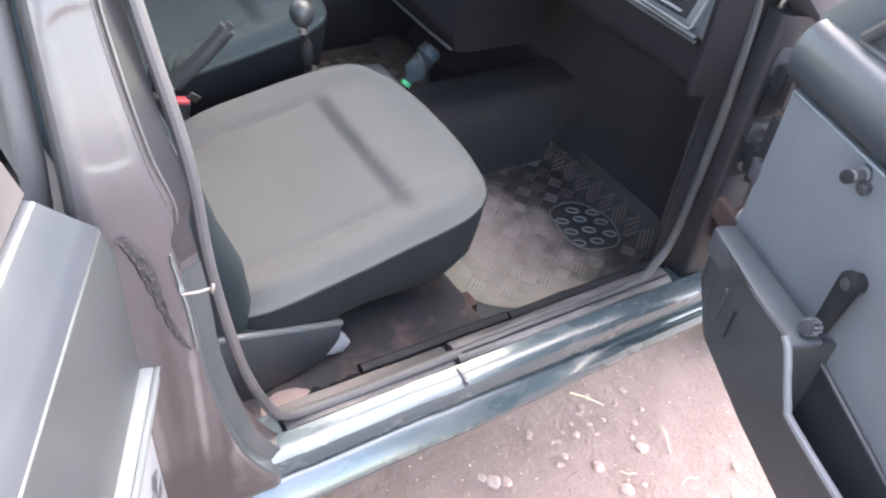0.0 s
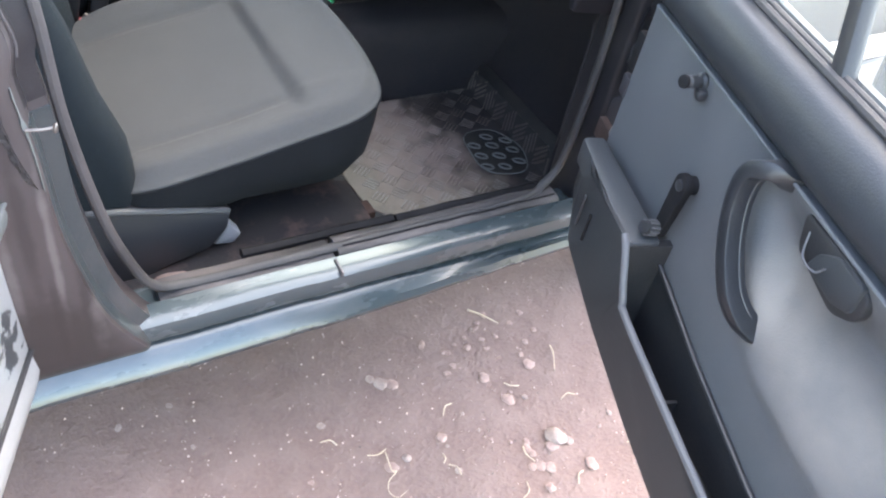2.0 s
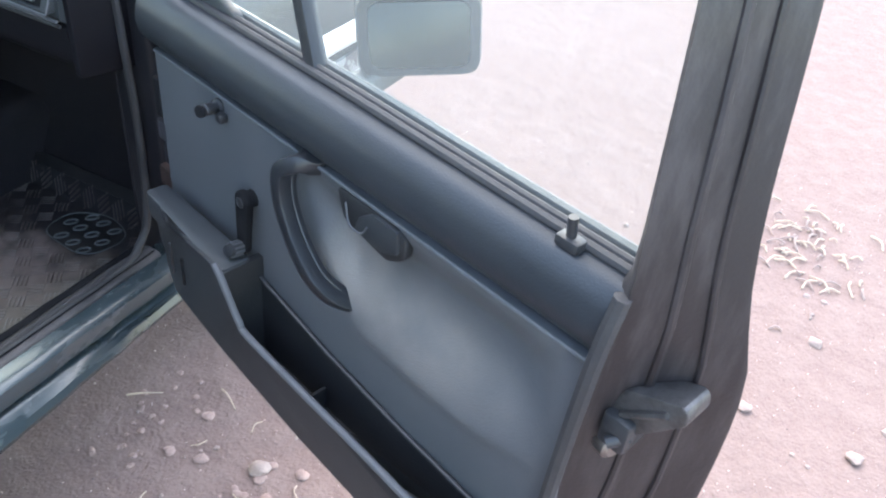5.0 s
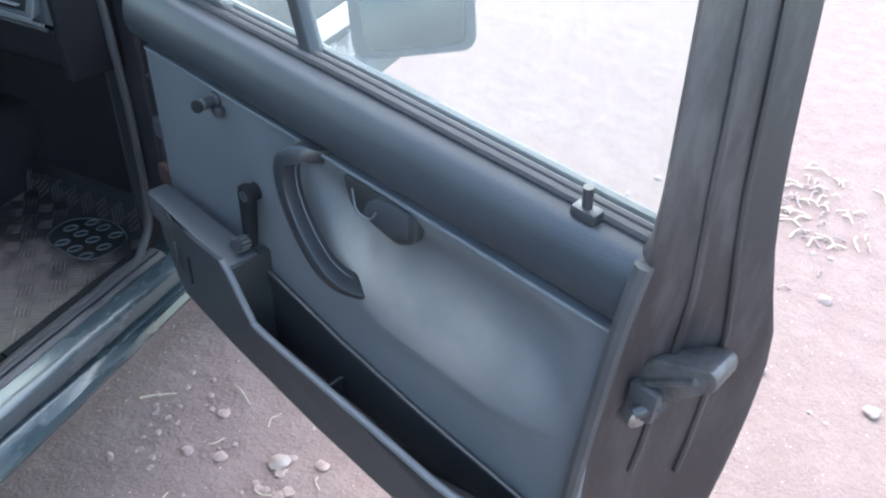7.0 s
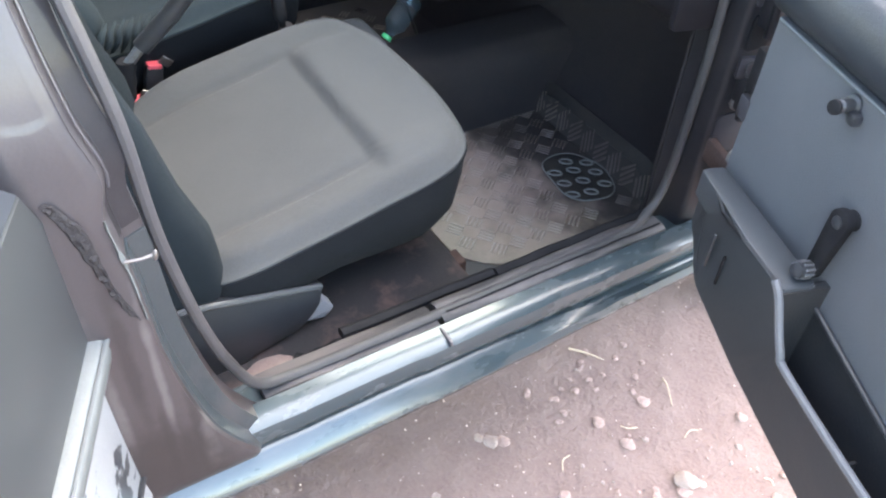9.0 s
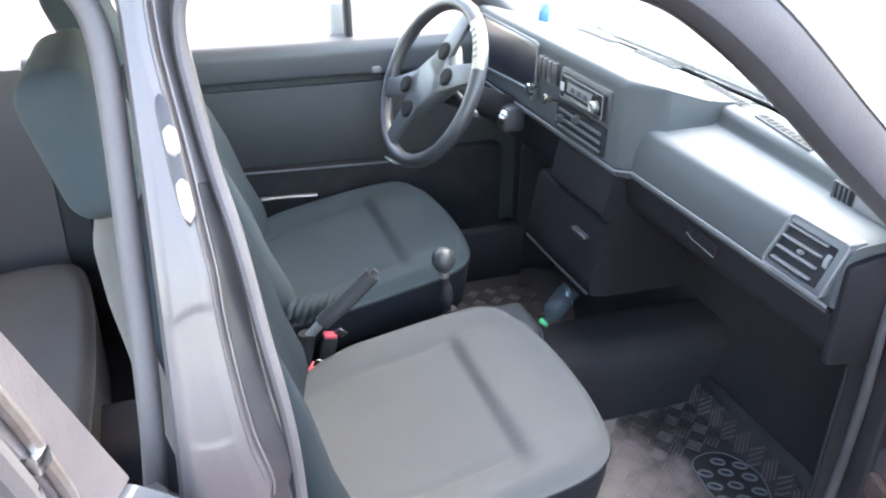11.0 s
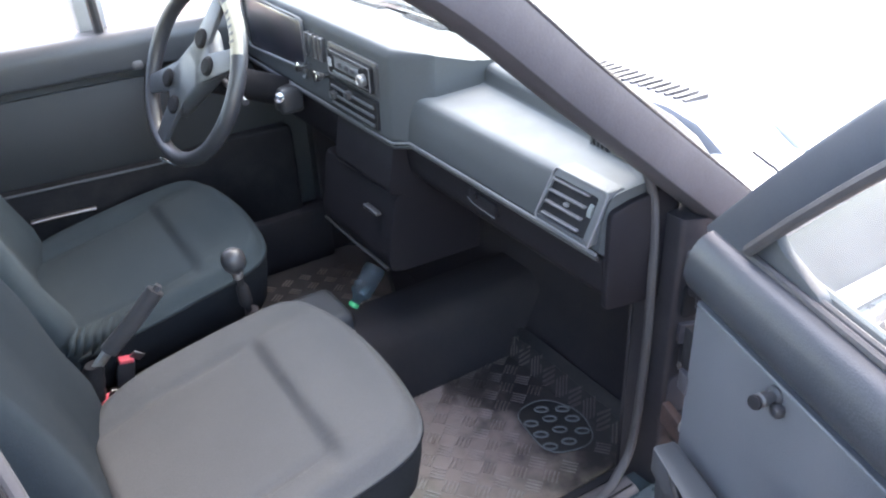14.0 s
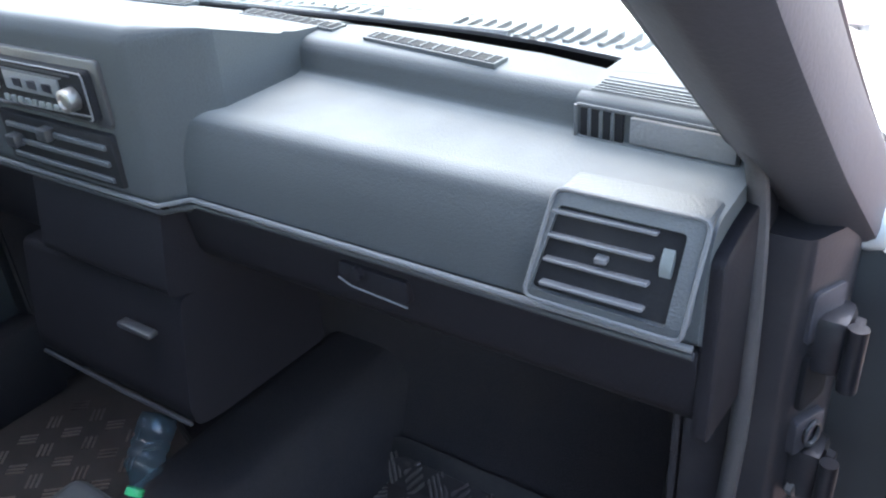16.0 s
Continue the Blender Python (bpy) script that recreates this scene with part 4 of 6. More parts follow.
car_part("rear_quarter_panel", rear_quarter(), PAINT, "dark green rear quarter panel")
car_part("rear_quarter_panel", mirror_y(rear_quarter()), PAINT)
car_part("rear_pillar", rear_pillar(), PAINT, "dark green rear roof pillar")
car_part("rear_pillar", mirror_y(rear_pillar()), PAINT)
car_part("tailgate", prism(rounded([(-1.46, 0.32), (-1.5, 0.6), (-1.47, 0.95), (-1.42, 0.97), (-1.42, 0.32)], 0.02, 3), "y", 0.1, 2 * MID - 0.1), PAINT, "dark green tailgate")
hatch = loft([[Vector(p) + Vector(d) for p in ((-1.43, 0.1, 0.96), (-1.43, 2 * MID - 0.1, 0.96), (-1.19, 2 * MID - 0.16, 1.35), (-1.19, 0.16, 1.35))] for d in ((0, 0, 0), (-0.004, 0, 0.003))])
car_part("rear_window", hatch, GLASS, "clear rear window", shadow=False)
car_part("headlining", box(-1.1, 0.45, 0.16, 2 * MID - 0.16, 1.33, 1.345, 0.005), GREY_PLASTIC, "pale roof lining")
car_part("kick_bolt", moved(lathe([(0.0005, 0.01), (0.008, 0.009), (0.011, 0.0)], 12), aim((0.93, 0.1, 0.78), (0.6, -0.6, 0.9))), STEEL, "round chrome fixing")

# far side closed door
far_panel = prism(rounded([(-0.28, 0.3), (-0.28, 0.95), (1.0, 0.95), (1.0, 0.3)], 0.02, 2), "y", 1.44, 1.53)
car_part("driver_door", far_panel, DOOR_BLACK, "closed driver door with dark vinyl trim")
car_part("rear_quarter_trim", prism(rounded([(-1.46, 0.3), (-1.46, 0.97), (-0.27, 0.95), (-0.27, 0.3)], 0.02, 2), "y", 1.43, 1.53), REAR_TRIM, "dark rear side trim")
far_trim = prism(rounded([(-0.2, 0.62), (-0.2, 0.86), (0.93, 0.86), (0.93, 0.66), (0.6, 0.62)], 0.04, 4), "y", 1.428, 1.442, 0.004)
car_part("door_trim", far_trim, DOOR_BLACK, "dark door trim panel")
car_part("door_pocket", prism(rounded([(-0.2, 0.36), (-0.2, 0.655), (0.2, 0.652), (0.58, 0.642), (0.72, 0.66), (0.92, 0.66), (0.92, 0.36)], 0.02, 3), "y", 1.385, 1.43, 0.006), BLACK_MATT)
car_part("pocket_lip", tube([(-0.19, 1.387, 0.654), (0.2, 1.386, 0.651), (0.58, 1.386, 0.641)], 0.003, 6), VINYL_DARK)
car_part("sill_trim", sweep([(0.225, 1.37, 0.582), (0.3, 1.372, 0.58), (0.375, 1.372, 0.576)], circle(0.004, 8, 0.008)), STEEL, "dull metal strip beside the driver seat")
car_part("belt_rail", prism(rounded([(1.415, 0.88), (1.41, 0.95), (1.43, 0.975), (1.5, 0.975), (1.5, 0.88)], 0.012, 3), "x", -0.28, 1.0), VINYL_DARK)
car_part("lock_plate", box(0.545, 0.575, 1.41, 1.43, 0.88, 0.906, 0.009, 3), VINYL, "grey lock knob plate")
far_frame = sweep([(0.5, 1.46, 0.96), (0.49, 1.43, 1.12), (0.475, 1.405, 1.31)], circle(0.012, 8), (1, 0, 0))
car_part("window_divider", far_frame, BLACK)
far_mirror = prism(rounded([(1.5, 0.96), (1.5, 1.06), (1.62, 1.07), (1.65, 0.97)], 0.02, 3), "x", 0.46, 0.53, 0.01)
car_part("door_mirror", far_mirror, GREY_PLASTIC, "pale far door mirror housing")

# ---- open front door: x runs from the hinge to the latch, y outwards ----
DOOR_M = pose(0.917, 0.02, 0, 0, 0, -108)
door = thing("front_door", DOOR_M, "open front passenger door with dark blue-grey vinyl trim", "car door")


def door_part(name, bm, mat, label="", parent=None, **k):
    return part(name, bm, mat, parent or door, label, **k)


# outer skin and steel shell
SKIN = [(0.285, 0.045), (0.31, 0.075), (0.45, 0.105), (0.62, 0.115), (0.78, 0.11), (0.88, 0.092), (0.925, 0.07)]
rings = []
for x, low in ((0.02, 0.42), (0.15, 0.38), (0.3, 0.33), (0.6, 0.285), (0.955, 0.285)):
    row = [(y, max(z, low + 0.004 * k)) for k, (z, y) in enumerate(SKIN)]
    rings.append([(x, y, z) for y, z in row] + [(x, y - 0.008, z) for y, z in row[::-1]])
door_part("outer_skin", loft(rings), PAINT, "dark green outer door skin")
shell = [(0.3, 0.044, 0.06), (0.36, 0.042, 0.08), (0.6, 0.042, 0.1), (0.88, 0.04, 0.075), (0.93, 0.02, 0.06)]
rings = []
for x, f, low in ((0.055, 0.7, 0.46), (0.07, 1.0, 0.46), (0.2, 1.0, 0.44), (0.35, 1.0, 0.4), (0.5, 1.0, 0.36), (0.885, 1.0, 0.33)):
    rings.append([(x, a, max(z, low + 0.004 * k)) for k, (z, a, b) in enumerate(shell)] + [(x, a + (b - a) * f, max(z, low + 0.004 * k)) for k, (z, a, b) in list(enumerate(shell))[::-1]])
door_part("shell", loft(rings), PAINT_WORN, "worn inner steel of the door")

# latch end, carried up as the rear window post
END = [  # z, inner x, inner y, outer x, outer y
    (0.29, 0.84, 0.03, 0.955, 0.07), (0.42, 0.865, 0.012, 0.985, 0.1), (0.6, 0.888, 0.004, 1.0, 0.112), (0.78, 0.902, 0.002, 1.004, 0.107), (0.88, 0.908, 0.002, 1.0, 0.09),
    (0.94, 0.916, 0.004, 0.985, 0.08), (1.0, 0.912, 0.008, 0.972, 0.078), (1.2, 0.886, 0.035, 0.94, 0.095), (1.33, 0.866, 0.055, 0.916, 0.112)]
rings = []
for z, xi, yi, xo, yo in resample(END, 24):
    t = 0.032 - 0.022 * smoothstep(0.93, 1.0, z)
    dx, dy = xo - xi, yo - yi
    rings.append([(xi - t, yi + 0.014, z), (xi - 0.012, yi + 0.003, z), (xi - 0.006, yi - 0.002, z), (xi, yi + 0.004, z), (xi + dx * 0.3, yi + dy * 0.32, z), (xi + dx * 0.36, yi + dy * 0.42, z), (xi + dx * 0.62, yi + dy * 0.66, z),
                  (xi + dx * 0.68, yi + dy * 0.76, z), (xo - 0.004, yo - 0.006, z), (xo, yo, z), (xo - 0.01, yo + 0.006, z), (xi - t, yo + 0.002, z)])
door_part("latch_end", loft(rings), DOOR_EDGE, "faded brownish painted door edge", angle=50)
for f, r, m_ in ((0.33, 0.005, DOOR_EDGE), (0.65, 0.004, DOOR_EDGE)):
    door_part("edge_bead", tube([(xi + (xo - xi) * (f + 0.01 * math.sin(z * 30)), yi + (yo - yi) * (f + 0.04), z) for z, xi, yi, xo, yo in resample(END, 24)[8:]], r, 8, (1, 0, 0)), m_)
latch = add(prism(rounded([(0.905, 0.79), (0.925, 0.84), (0.985, 0.865), (0.992, 0.845), (0.955, 0.8), (0.93, 0.775)], 0.008, 2), "y", 0.02, 0.062, 0.004), tube([(0.93, 0.018, 0.81), (0.972, 0.018, 0.845)], 0.004, 8))
door_part("latch_body", add(box(0.915, 0.948, 0.008, 0.05, 0.768, 0.81, 0.006), tube([(0.93, 0.004, 0.78), (0.945, 0.02, 0.79)], 0.007, 10)), BLACK, "black latch body")
door_part("latch", latch, LATCH_STEEL, "worn steel door latch")
door_part("latch_roller", moved(lathe([(0.004, 0.0), (0.014, 0.001), (0.015, 0.02), (0.01, 0.024)], 16), aim((0.91, 0.03, 0.755), (1.1, -0.02, 0.76))), STEEL)
door_part("edge_seal", tube(spline([(0.888, -0.004, 0.36), (0.89, -0.008, 0.55), (0.897, -0.012, 0.75), (0.902, -0.01, 0.88), (0.905, 0.0, 0.95)], 5), 0.009, 8, (1, 0, 0)), RUBBER)

# window frame
FRAME = spline([(0.075, 0.035, 0.93), (0.13, 0.042, 0.995), (0.2, 0.05, 1.075), (0.3, 0.062, 1.18), (0.42, 0.078, 1.285), (0.51, 0.085, 1.32), (0.6, 0.088, 1.335), (0.72, 0.092, 1.342), (0.86, 0.092, 1.335)], 6)
door_part("window_frame", sweep(FRAME, rounded([(-0.028, -0.02), (-0.028, 0.022), (0.03, 0.026), (0.034, -0.016)], 0.007, 2), (0, 1, 0)), PAINT_FRAME, "dark painted window frame")
door_part("frame_seal", tube([Vector(p) + Vector((0.012, -0.022, -0.03)) for p in FRAME[6:]], 0.008, 8, (0, 1, 0)), RUBBER)
door_part("corner_plate", prism(rounded([(0.09, 0.94), (0.26, 0.94), (0.26, 0.965), (0.185, 0.985), (0.15, 1.01)], 0.012, 3), "y", 0.03, 0.046, 0.003), VINYL_DARK)
pane = prism([(0.13, 0.93), (0.905, 0.93), (0.87, 1.32), (0.54, 1.315), (0.42, 1.27), (0.2, 1.06)], "y", 0.0, 0.004)
for v in pane.verts:
    v.co.y += 0.038 + 0.14 * (v.co.z - 0.93)
door_part("window_glass", pane, DUSTY_GLASS, "clear side window", shadow=False)
door_part("window_divider", sweep([(0.43, 0.036, 0.945), (0.37, 0.052, 1.05), (0.305, 0.068, 1.165)], rounded([(-0.011, -0.01), (0.011, -0.01), (0.011, 0.012), (-0.011, 0.012)], 0.004, 2), (0, 1, 0)), BLACK, "black quarter window bar")

# belt capping and waist seals
CAP = rounded([(0.014, 0.862), (0.004, 0.865), (-0.012, 0.882), (-0.017, 0.905), (-0.011, 0.932), (0.003, 0.95), (0.02, 0.956), (0.03, 0.95), (0.03, 0.862)], [0.004, 0.006, 0.02, 0.025, 0.02, 0.01, 0.006, 0.004, 0.004], 4)
cap = prism(CAP, "x", 0.07, 0.9, 0.0)
for v in cap.verts:
    if v.co.x > 0.89:
        v.co.y += 0.006
door_part("belt_capping", cap, CAP_VINYL, "padded dark vinyl top capping", angle=50)
for y, z, r in ((0.026, 0.957, 0.006), (0.035, 0.96, 0.005), (0.052, 0.958, 0.007)):
    door_part("waist_seal", tube([(0.12, y, z - 0.002), (0.5, y, z + 0.002), (0.9, y, z)], r, 8, (0, 1, 0)), RUBBER if y < 0.05 else PAINT)
door_part("lock_pin", add(tube([(0.832, 0.018, 0.95), (0.83, 0.015, 0.985)], 0.005, 10, (0, 1, 0)), box(0.818, 0.846, 0.008, 0.026, 0.951, 0.964, 0.004)), BLACK, "broken black lock pin")

# trim panel with a pressed hollow behind the pull handle
def hollow(x, z):
    """The pressed arm rest: deepest below the seam, its floor sloping out to a soft lower lip."""
    x0 = 0.452 + 0.5 * (0.83 - z)
    across = smoothstep(x0 - 0.004, x0 + 0.045, x) * (1 - smoothstep(0.79, 0.888, x))
    low = 0.66 + 0.02 * smoothstep(0.75, 0.87, x)
    return 0.03 * across * smoothstep(low, 0.772, z) * (1 - smoothstep(0.79, 0.862, z)) - 0.003 * across * math.exp(-((z - low + 0.004) / 0.012) ** 2)


bm = bmesh.new()
NX, NZ = 100, 60
grid = []
for i in range(NX + 1):
    x = 0.085 + 0.81 * i / NX
    col = []
    for k in range(NZ + 1):
        low = 0.48 - 0.07 * smoothstep(0.1, 0.5, x)
        z = low + (0.862 - low) * k / NZ
        col.append(bm.verts.new((x, hollow(x, z), z)))
    grid.append(col)
for a, b in zip(grid, grid[1:]):
    for k in range(NZ):
        bm.faces.new((a[k], b[k], b[k + 1], a[k + 1]))
edge = bmesh.ops.extrude_edge_only(bm, edges=[e for e in bm.edges if e.is_boundary])
for v in edge["geom"]:
    if isinstance(v, bmesh.types.BMVert):
        v.co.y = 0.044
door_part("trim_panel", bm, VINYL_PANEL, "dusty blue-grey vinyl trim panel", angle=60)
door_part("trim_welt", tube([(0.09, -0.002, 0.861), (0.4, -0.002, 0.863), (0.895, -0.002, 0.862)], 0.0025, 8, (0, 1, 0)), VINYL_PANEL, "pale seam along the trim")

# door pocket
FACE = rounded([(0.105, 0.53), (0.105, 0.632), (0.125, 0.642), (0.33, 0.648), (0.345, 0.638), (0.385, 0.575), (0.42, 0.561), (0.875, 0.55), (0.875, 0.42), (0.65, 0.421), (0.5, 0.431), (0.32, 0.461), (0.2, 0.497)], 0.016, 3)


def pocket_y(x, z):
    return -0.072 + 0.16 * max(0.0, 0.56 - z) ** 1.15 + 0.03 * (1 - smoothstep(0.1, 0.2, x)) + 0.04 * smoothstep(0.78, 0.88, x)


flat = prism(FACE, "y", 0.0, 0.006)
bmesh.ops.triangulate(flat, faces=flat.faces)
bmesh.ops.subdivide_edges(flat, edges=flat.edges, cuts=2)
for v in flat.verts:
    v.co.y += pocket_y(v.co.x, v.co.z)
pocket = door_part("door_pocket", flat, POCKET_FACE, "dark vinyl door pocket with a low open tray", angle=40)
door_part("rim", tube(spline([(0.33, -0.069, 0.648), (0.348, -0.07, 0.635), (0.385, -0.069, 0.58), (0.42, -0.069, 0.565), (0.65, -0.069, 0.559), (0.79, -0.067, 0.557), (0.87, -0.035, 0.556)], 6), 0.0055, 8), VINYL, parent=pocket)
door_part("block_top", prism(rounded([(0.105, -0.055), (0.33, -0.07), (0.345, -0.066), (0.345, -0.018), (0.105, -0.018)], 0.008, 3), "z", 0.6, 0.645, 0.004), VINYL_DARK, parent=pocket)
door_part("block_side", prism([(-0.066, 0.64), (-0.066, 0.56), (-0.056, 0.462), (0.004, 0.462), (0.004, 0.64)], "x", 0.335, 0.347), POCKET, parent=pocket)
door_part("block_gap", box(0.11, 0.345, -0.019, 0.0, 0.56, 0.615, 0.002), BLACK_MATT, parent=pocket)
door_part("tray_floor", prism([(0.345, -0.047), (0.8, -0.047), (0.87, -0.02), (0.87, 0.004), (0.345, 0.004)], "z", 0.452, 0.46), POCKET, parent=pocket)
door_part("tray_rib", box(0.5, 0.506, -0.05, 0.0, 0.455, 0.5, 0.002), POCKET, parent=pocket)
door_part("front_slot", box(0.2, 0.206, -0.0738, -0.07, 0.55, 0.61, 0.002), BLACK, parent=pocket)
door_part("front_slot", box(0.235, 0.239, -0.0742, -0.07, 0.548, 0.6, 0.0015), BLACK_MATT, parent=pocket)
door_part("back_liner", prism([(0.34, 0.602), (0.5, 0.572), (0.66, 0.553), (0.87, 0.54), (0.87, 0.43), (0.34, 0.455)], "y", -0.005, 0.0), POCKET, parent=pocket)
door_part("liner_edge", tube([(0.335, -0.006, 0.605), (0.5, -0.006, 0.574), (0.66, -0.006, 0.555), (0.87, -0.006, 0.542)], 0.0035, 8, (0, 1, 0)), BLACK, parent=pocket)
door_part("rear_cap", box(0.866, 0.88, -0.035, 0.006, 0.43, 0.552, 0.005), VINYL_DARK, parent=pocket)

# pull handle, inner handle, crank, small knob
PULL = spline([(0.47, 0.012, 0.861), (0.458, -0.014, 0.862), (0.444, -0.024, 0.847), (0.446, -0.027, 0.815), (0.461, -0.028, 0.78), (0.482, -0.027, 0.748), (0.505, -0.023, 0.72), (0.524, -0.01, 0.698), (0.535, 0.012, 0.682)], 7)
pull = door_part("pull_handle", sweep(PULL, rounded([(-0.01, -0.014), (0.0, -0.0155), (0.01, -0.014), (0.0095, 0.013), (-0.0095, 0.013)], 0.003, 2), (0, 1, 0), lambda t: 1.12 - 0.12 * math.sin(math.pi * t)), PULL_BLACK, "curved black door pull with pale piping")
for side in (-1, 1):
    for off in (0.005,):
        ring = [(side * 0.0096 + a, off + b) for a, b in circle(0.0013, 6)]
        door_part("pull_seam", sweep(PULL[4:-6], ring, (0, 1, 0)), VINYL_DARK, parent=pull)
door_part("handle_cup", prism(rounded([(0.53, 0.815), (0.515, 0.856), (0.618, 0.858), (0.64, 0.848), (0.64, 0.818), (0.61, 0.8)], 0.01, 3), "y", -0.002, 0.012, 0.003), POCKET, "dark inner handle recess")
lever = prism(rounded([(0.555, 0.816), (0.562, 0.838), (0.585, 0.855), (0.63, 0.856), (0.632, 0.823), (0.605, 0.812)], 0.005, 2), "y", -0.007, 0.006, 0.003)
door_part("inner_handle", lever, POCKET_FACE, "black inner door handle")
door_part("lever_edge", tube(spline([(0.535, -0.003, 0.843), (0.548, -0.008, 0.821), (0.572, -0.01, 0.822), (0.582, -0.009, 0.836)], 4), 0.0014, 6, (0, 1, 0)), VINYL)
CP, CK = (0.33, 0.734), (0.3235, 0.653)
outline = []
for k in range(33):
    a = radians(90 + 360 * k / 32)
    top = math.sin(a) >= 0
    r, c = (0.0165, CP) if top else (0.0115, CK)
    outline.append((c[0] + r * math.cos(a), c[1] + r * math.sin(a)))
arm = prism(outline[:-1], "y", -0.021, -0.009, 0.003, 2)
crank = door_part("window_crank", arm, BLACK_MATT, "black plastic window crank")
door_part("crank_boss", moved(lathe([(0.013, 0.0), (0.012, 0.01)], 20), aim((CP[0], 0.0, CP[1]), (CP[0], -1, CP[1]))), BLACK_MATT, parent=crank)
door_part("crank_cap", moved(lathe([(0.008, 0.0), (0.008, 0.003), (0.004, 0.0045)], 14), aim((CP[0], -0.02, CP[1]), (CP[0], -1, CP[1]))), BLACK, parent=crank)
KNOB = aim((CK[0], -0.02, CK[1]), (CK[0] + 0.24, -1, CK[1] + 0.3))
grip = door_part("crank_knob", moved(lathe([(0.009, 0.0), (0.0105, 0.004), (0.0105, 0.024), (0.009, 0.028), (0.004, 0.029)], 18), KNOB), BLACK, "ribbed black crank knob", parent=crank)
for k in range(10):
    a = 2 * math.pi * k / 10
    door_part("grip_rib", moved(tube([(0.0105 * math.cos(a), 0.0105 * math.sin(a), 0.005), (0.0105 * math.cos(a), 0.0105 * math.sin(a), 0.023)], 0.0019, 5, (1, 0, 0)), KNOB), VINYL, parent=grip)
stick = add(moved(lathe([(0.012, 0.0), (0.011, 0.006), (0.007, 0.008), (0.0055, 0.014), (0.0085, 0.016), (0.0085, 0.028), (0.0065, 0.03)], 18), aim((0.258, 0.0, 0.845), (0.365, -0.4, 0.905))), box(0.264, 0.28, -0.014, 0.0, 0.828, 0.842, 0.004))
door_part("mirror_adjuster", stick, BLACK, "black stub of the mirror adjuster")
door_part("stub_end", moved(lathe([(0.009, 0.0), (0.0085, 0.003), (0.004, 0.004)], 14), aim((0.267, -0.0335, 0.85), (0.374, -0.4335, 0.91))), BLACK_MATT)
door_part("check_bracket", box(0.066, 0.086, -0.003, 0.016, 0.745, 0.812, 0.005), BLACK_MATT)
door_part("bolt_plate", box(0.064, 0.088, -0.002, 0.02, 0.704, 0.738, 0.003), PAINT_DARK)
for z in (0.63, 0.722):
    door_part("front_bolt", moved(lathe([(0.012, 0.0), (0.011, 0.006), (0.004, 0.008)], 8), aim((0.07, 0.018, z), (-1, -0.6, z))), STEEL)
door_part("check_strap", box(-0.02, 0.07, 0.03, 0.045, 0.56, 0.6, 0.004), RUST)

# outside mirror of the open door
inv = DOOR_M.inverted()
MG = [Vector(p) for p in ((1.0, -0.331, 0.982), (1.092, -0.479, 0.999), (1.092, -0.492, 0.879), (1.0, -0.345, 0.862))]
mc = sum(MG, Vector()) / 4
ax = (MG[1] - MG[0]).normalized()
az = (MG[0] - MG[3]).normalized()
an = ax.cross(az).normalized()
az = an.cross(ax).normalized()
MIRROR_M = Matrix.Translation(mc) @ Matrix((ax, az, an)).transposed().to_4x4()
hw, hh = 0.081, 0.055
outline = rounded([(-hw, -hh), (hw, -hh), (hw, hh), (-hw, hh)], 0.022, 4)
front = 1 if an.dot(Vector((0.07, -0.85, 1.37)) - mc) > 0 else -1
rings = []
for s, d in ((0.86, -0.004), (0.9, 0.003), (1.06, 0.004), (1.1, -0.01), (1.1, -0.03), (0.95, -0.055), (0.6, -0.068)):
    rings.append([(a * s, b * s, d * front) for a, b in outline])
house = door_part("mirror_housing", moved(loft(rings), inv @ MIRROR_M), HOUSING, "faded pale grey door mirror housing")
door_part("mirror_glass", moved(loft([[(a * 0.88, b * 0.86, -0.003 * front) for a, b in outline], [(a * 0.88, b * 0.86, 0.0015 * front) for a, b in outline]]), inv @ MIRROR_M), MIRROR, "dusty mirror glass", parent=house)
back_dir = (inv @ MIRROR_M).to_3x3() @ Vector((0, 0, -front))
foot = inv @ mc + back_dir * 0.06 + (inv @ MIRROR_M).to_3x3() @ Vector((-0.02, -0.055, 0))
door_part("mirror_arm", sweep([tuple(foot), tuple(foot.lerp(Vector((0.33, 0.1, 0.9)), 0.5) + Vector((0, 0, -0.035))), (0.33, 0.1, 0.88)], rounded([(-0.022, -0.016), (0.022, -0.016), (0.02, 0.016), (-0.02, 0.016)], 0.008, 3)), WHITE_FADED, parent=house)

mount(door, bpy.data.objects["shell"])

# ---- open rear door: x runs back from the pillar, y outwards ----
REAR_M = pose(0.01, -0.05, 0, 0, 0, -113)
rear = thing("rear_door", REAR_M, "open rear passenger door, dark green with flaking paint", "car door")
upper = prism([(0.0, 0.902), (-0.05, 0.8), (-0.128, 0.7), (1.0, 0.7), (1.0, 0.902)], "y", -0.03, 0.0, 0.002, 1)
part("upper_panel", upper, PAINT_DUSTY, rear, "dull dark green upper door skin")
lower = prism([(-0.13, 0.655), (-0.1, 0.5), (-0.07, 0.44), (1.0, 0.44), (1.0, 0.655)], "y", -0.035, -0.004, 0.002, 1)
part("lower_panel", lower, PAINT_PATCHY, rear, "pale lower door skin with dark flaking patches")
shoulder = prism(rounded([(0.0, 0.902), (-0.012, 0.93), (-0.026, 0.972), (-0.05, 0.975), (-0.05, 0.902)], 0.004, 2), "x", 0.0, 1.0)
for v in shoulder.verts:
    if v.co.x < 0.5:
        v.co.x += 0.75 * (v.co.z - 0.902)
part("shoulder", shoulder, PAINT_FRAME, rear, "dusty reflecting door shoulder")
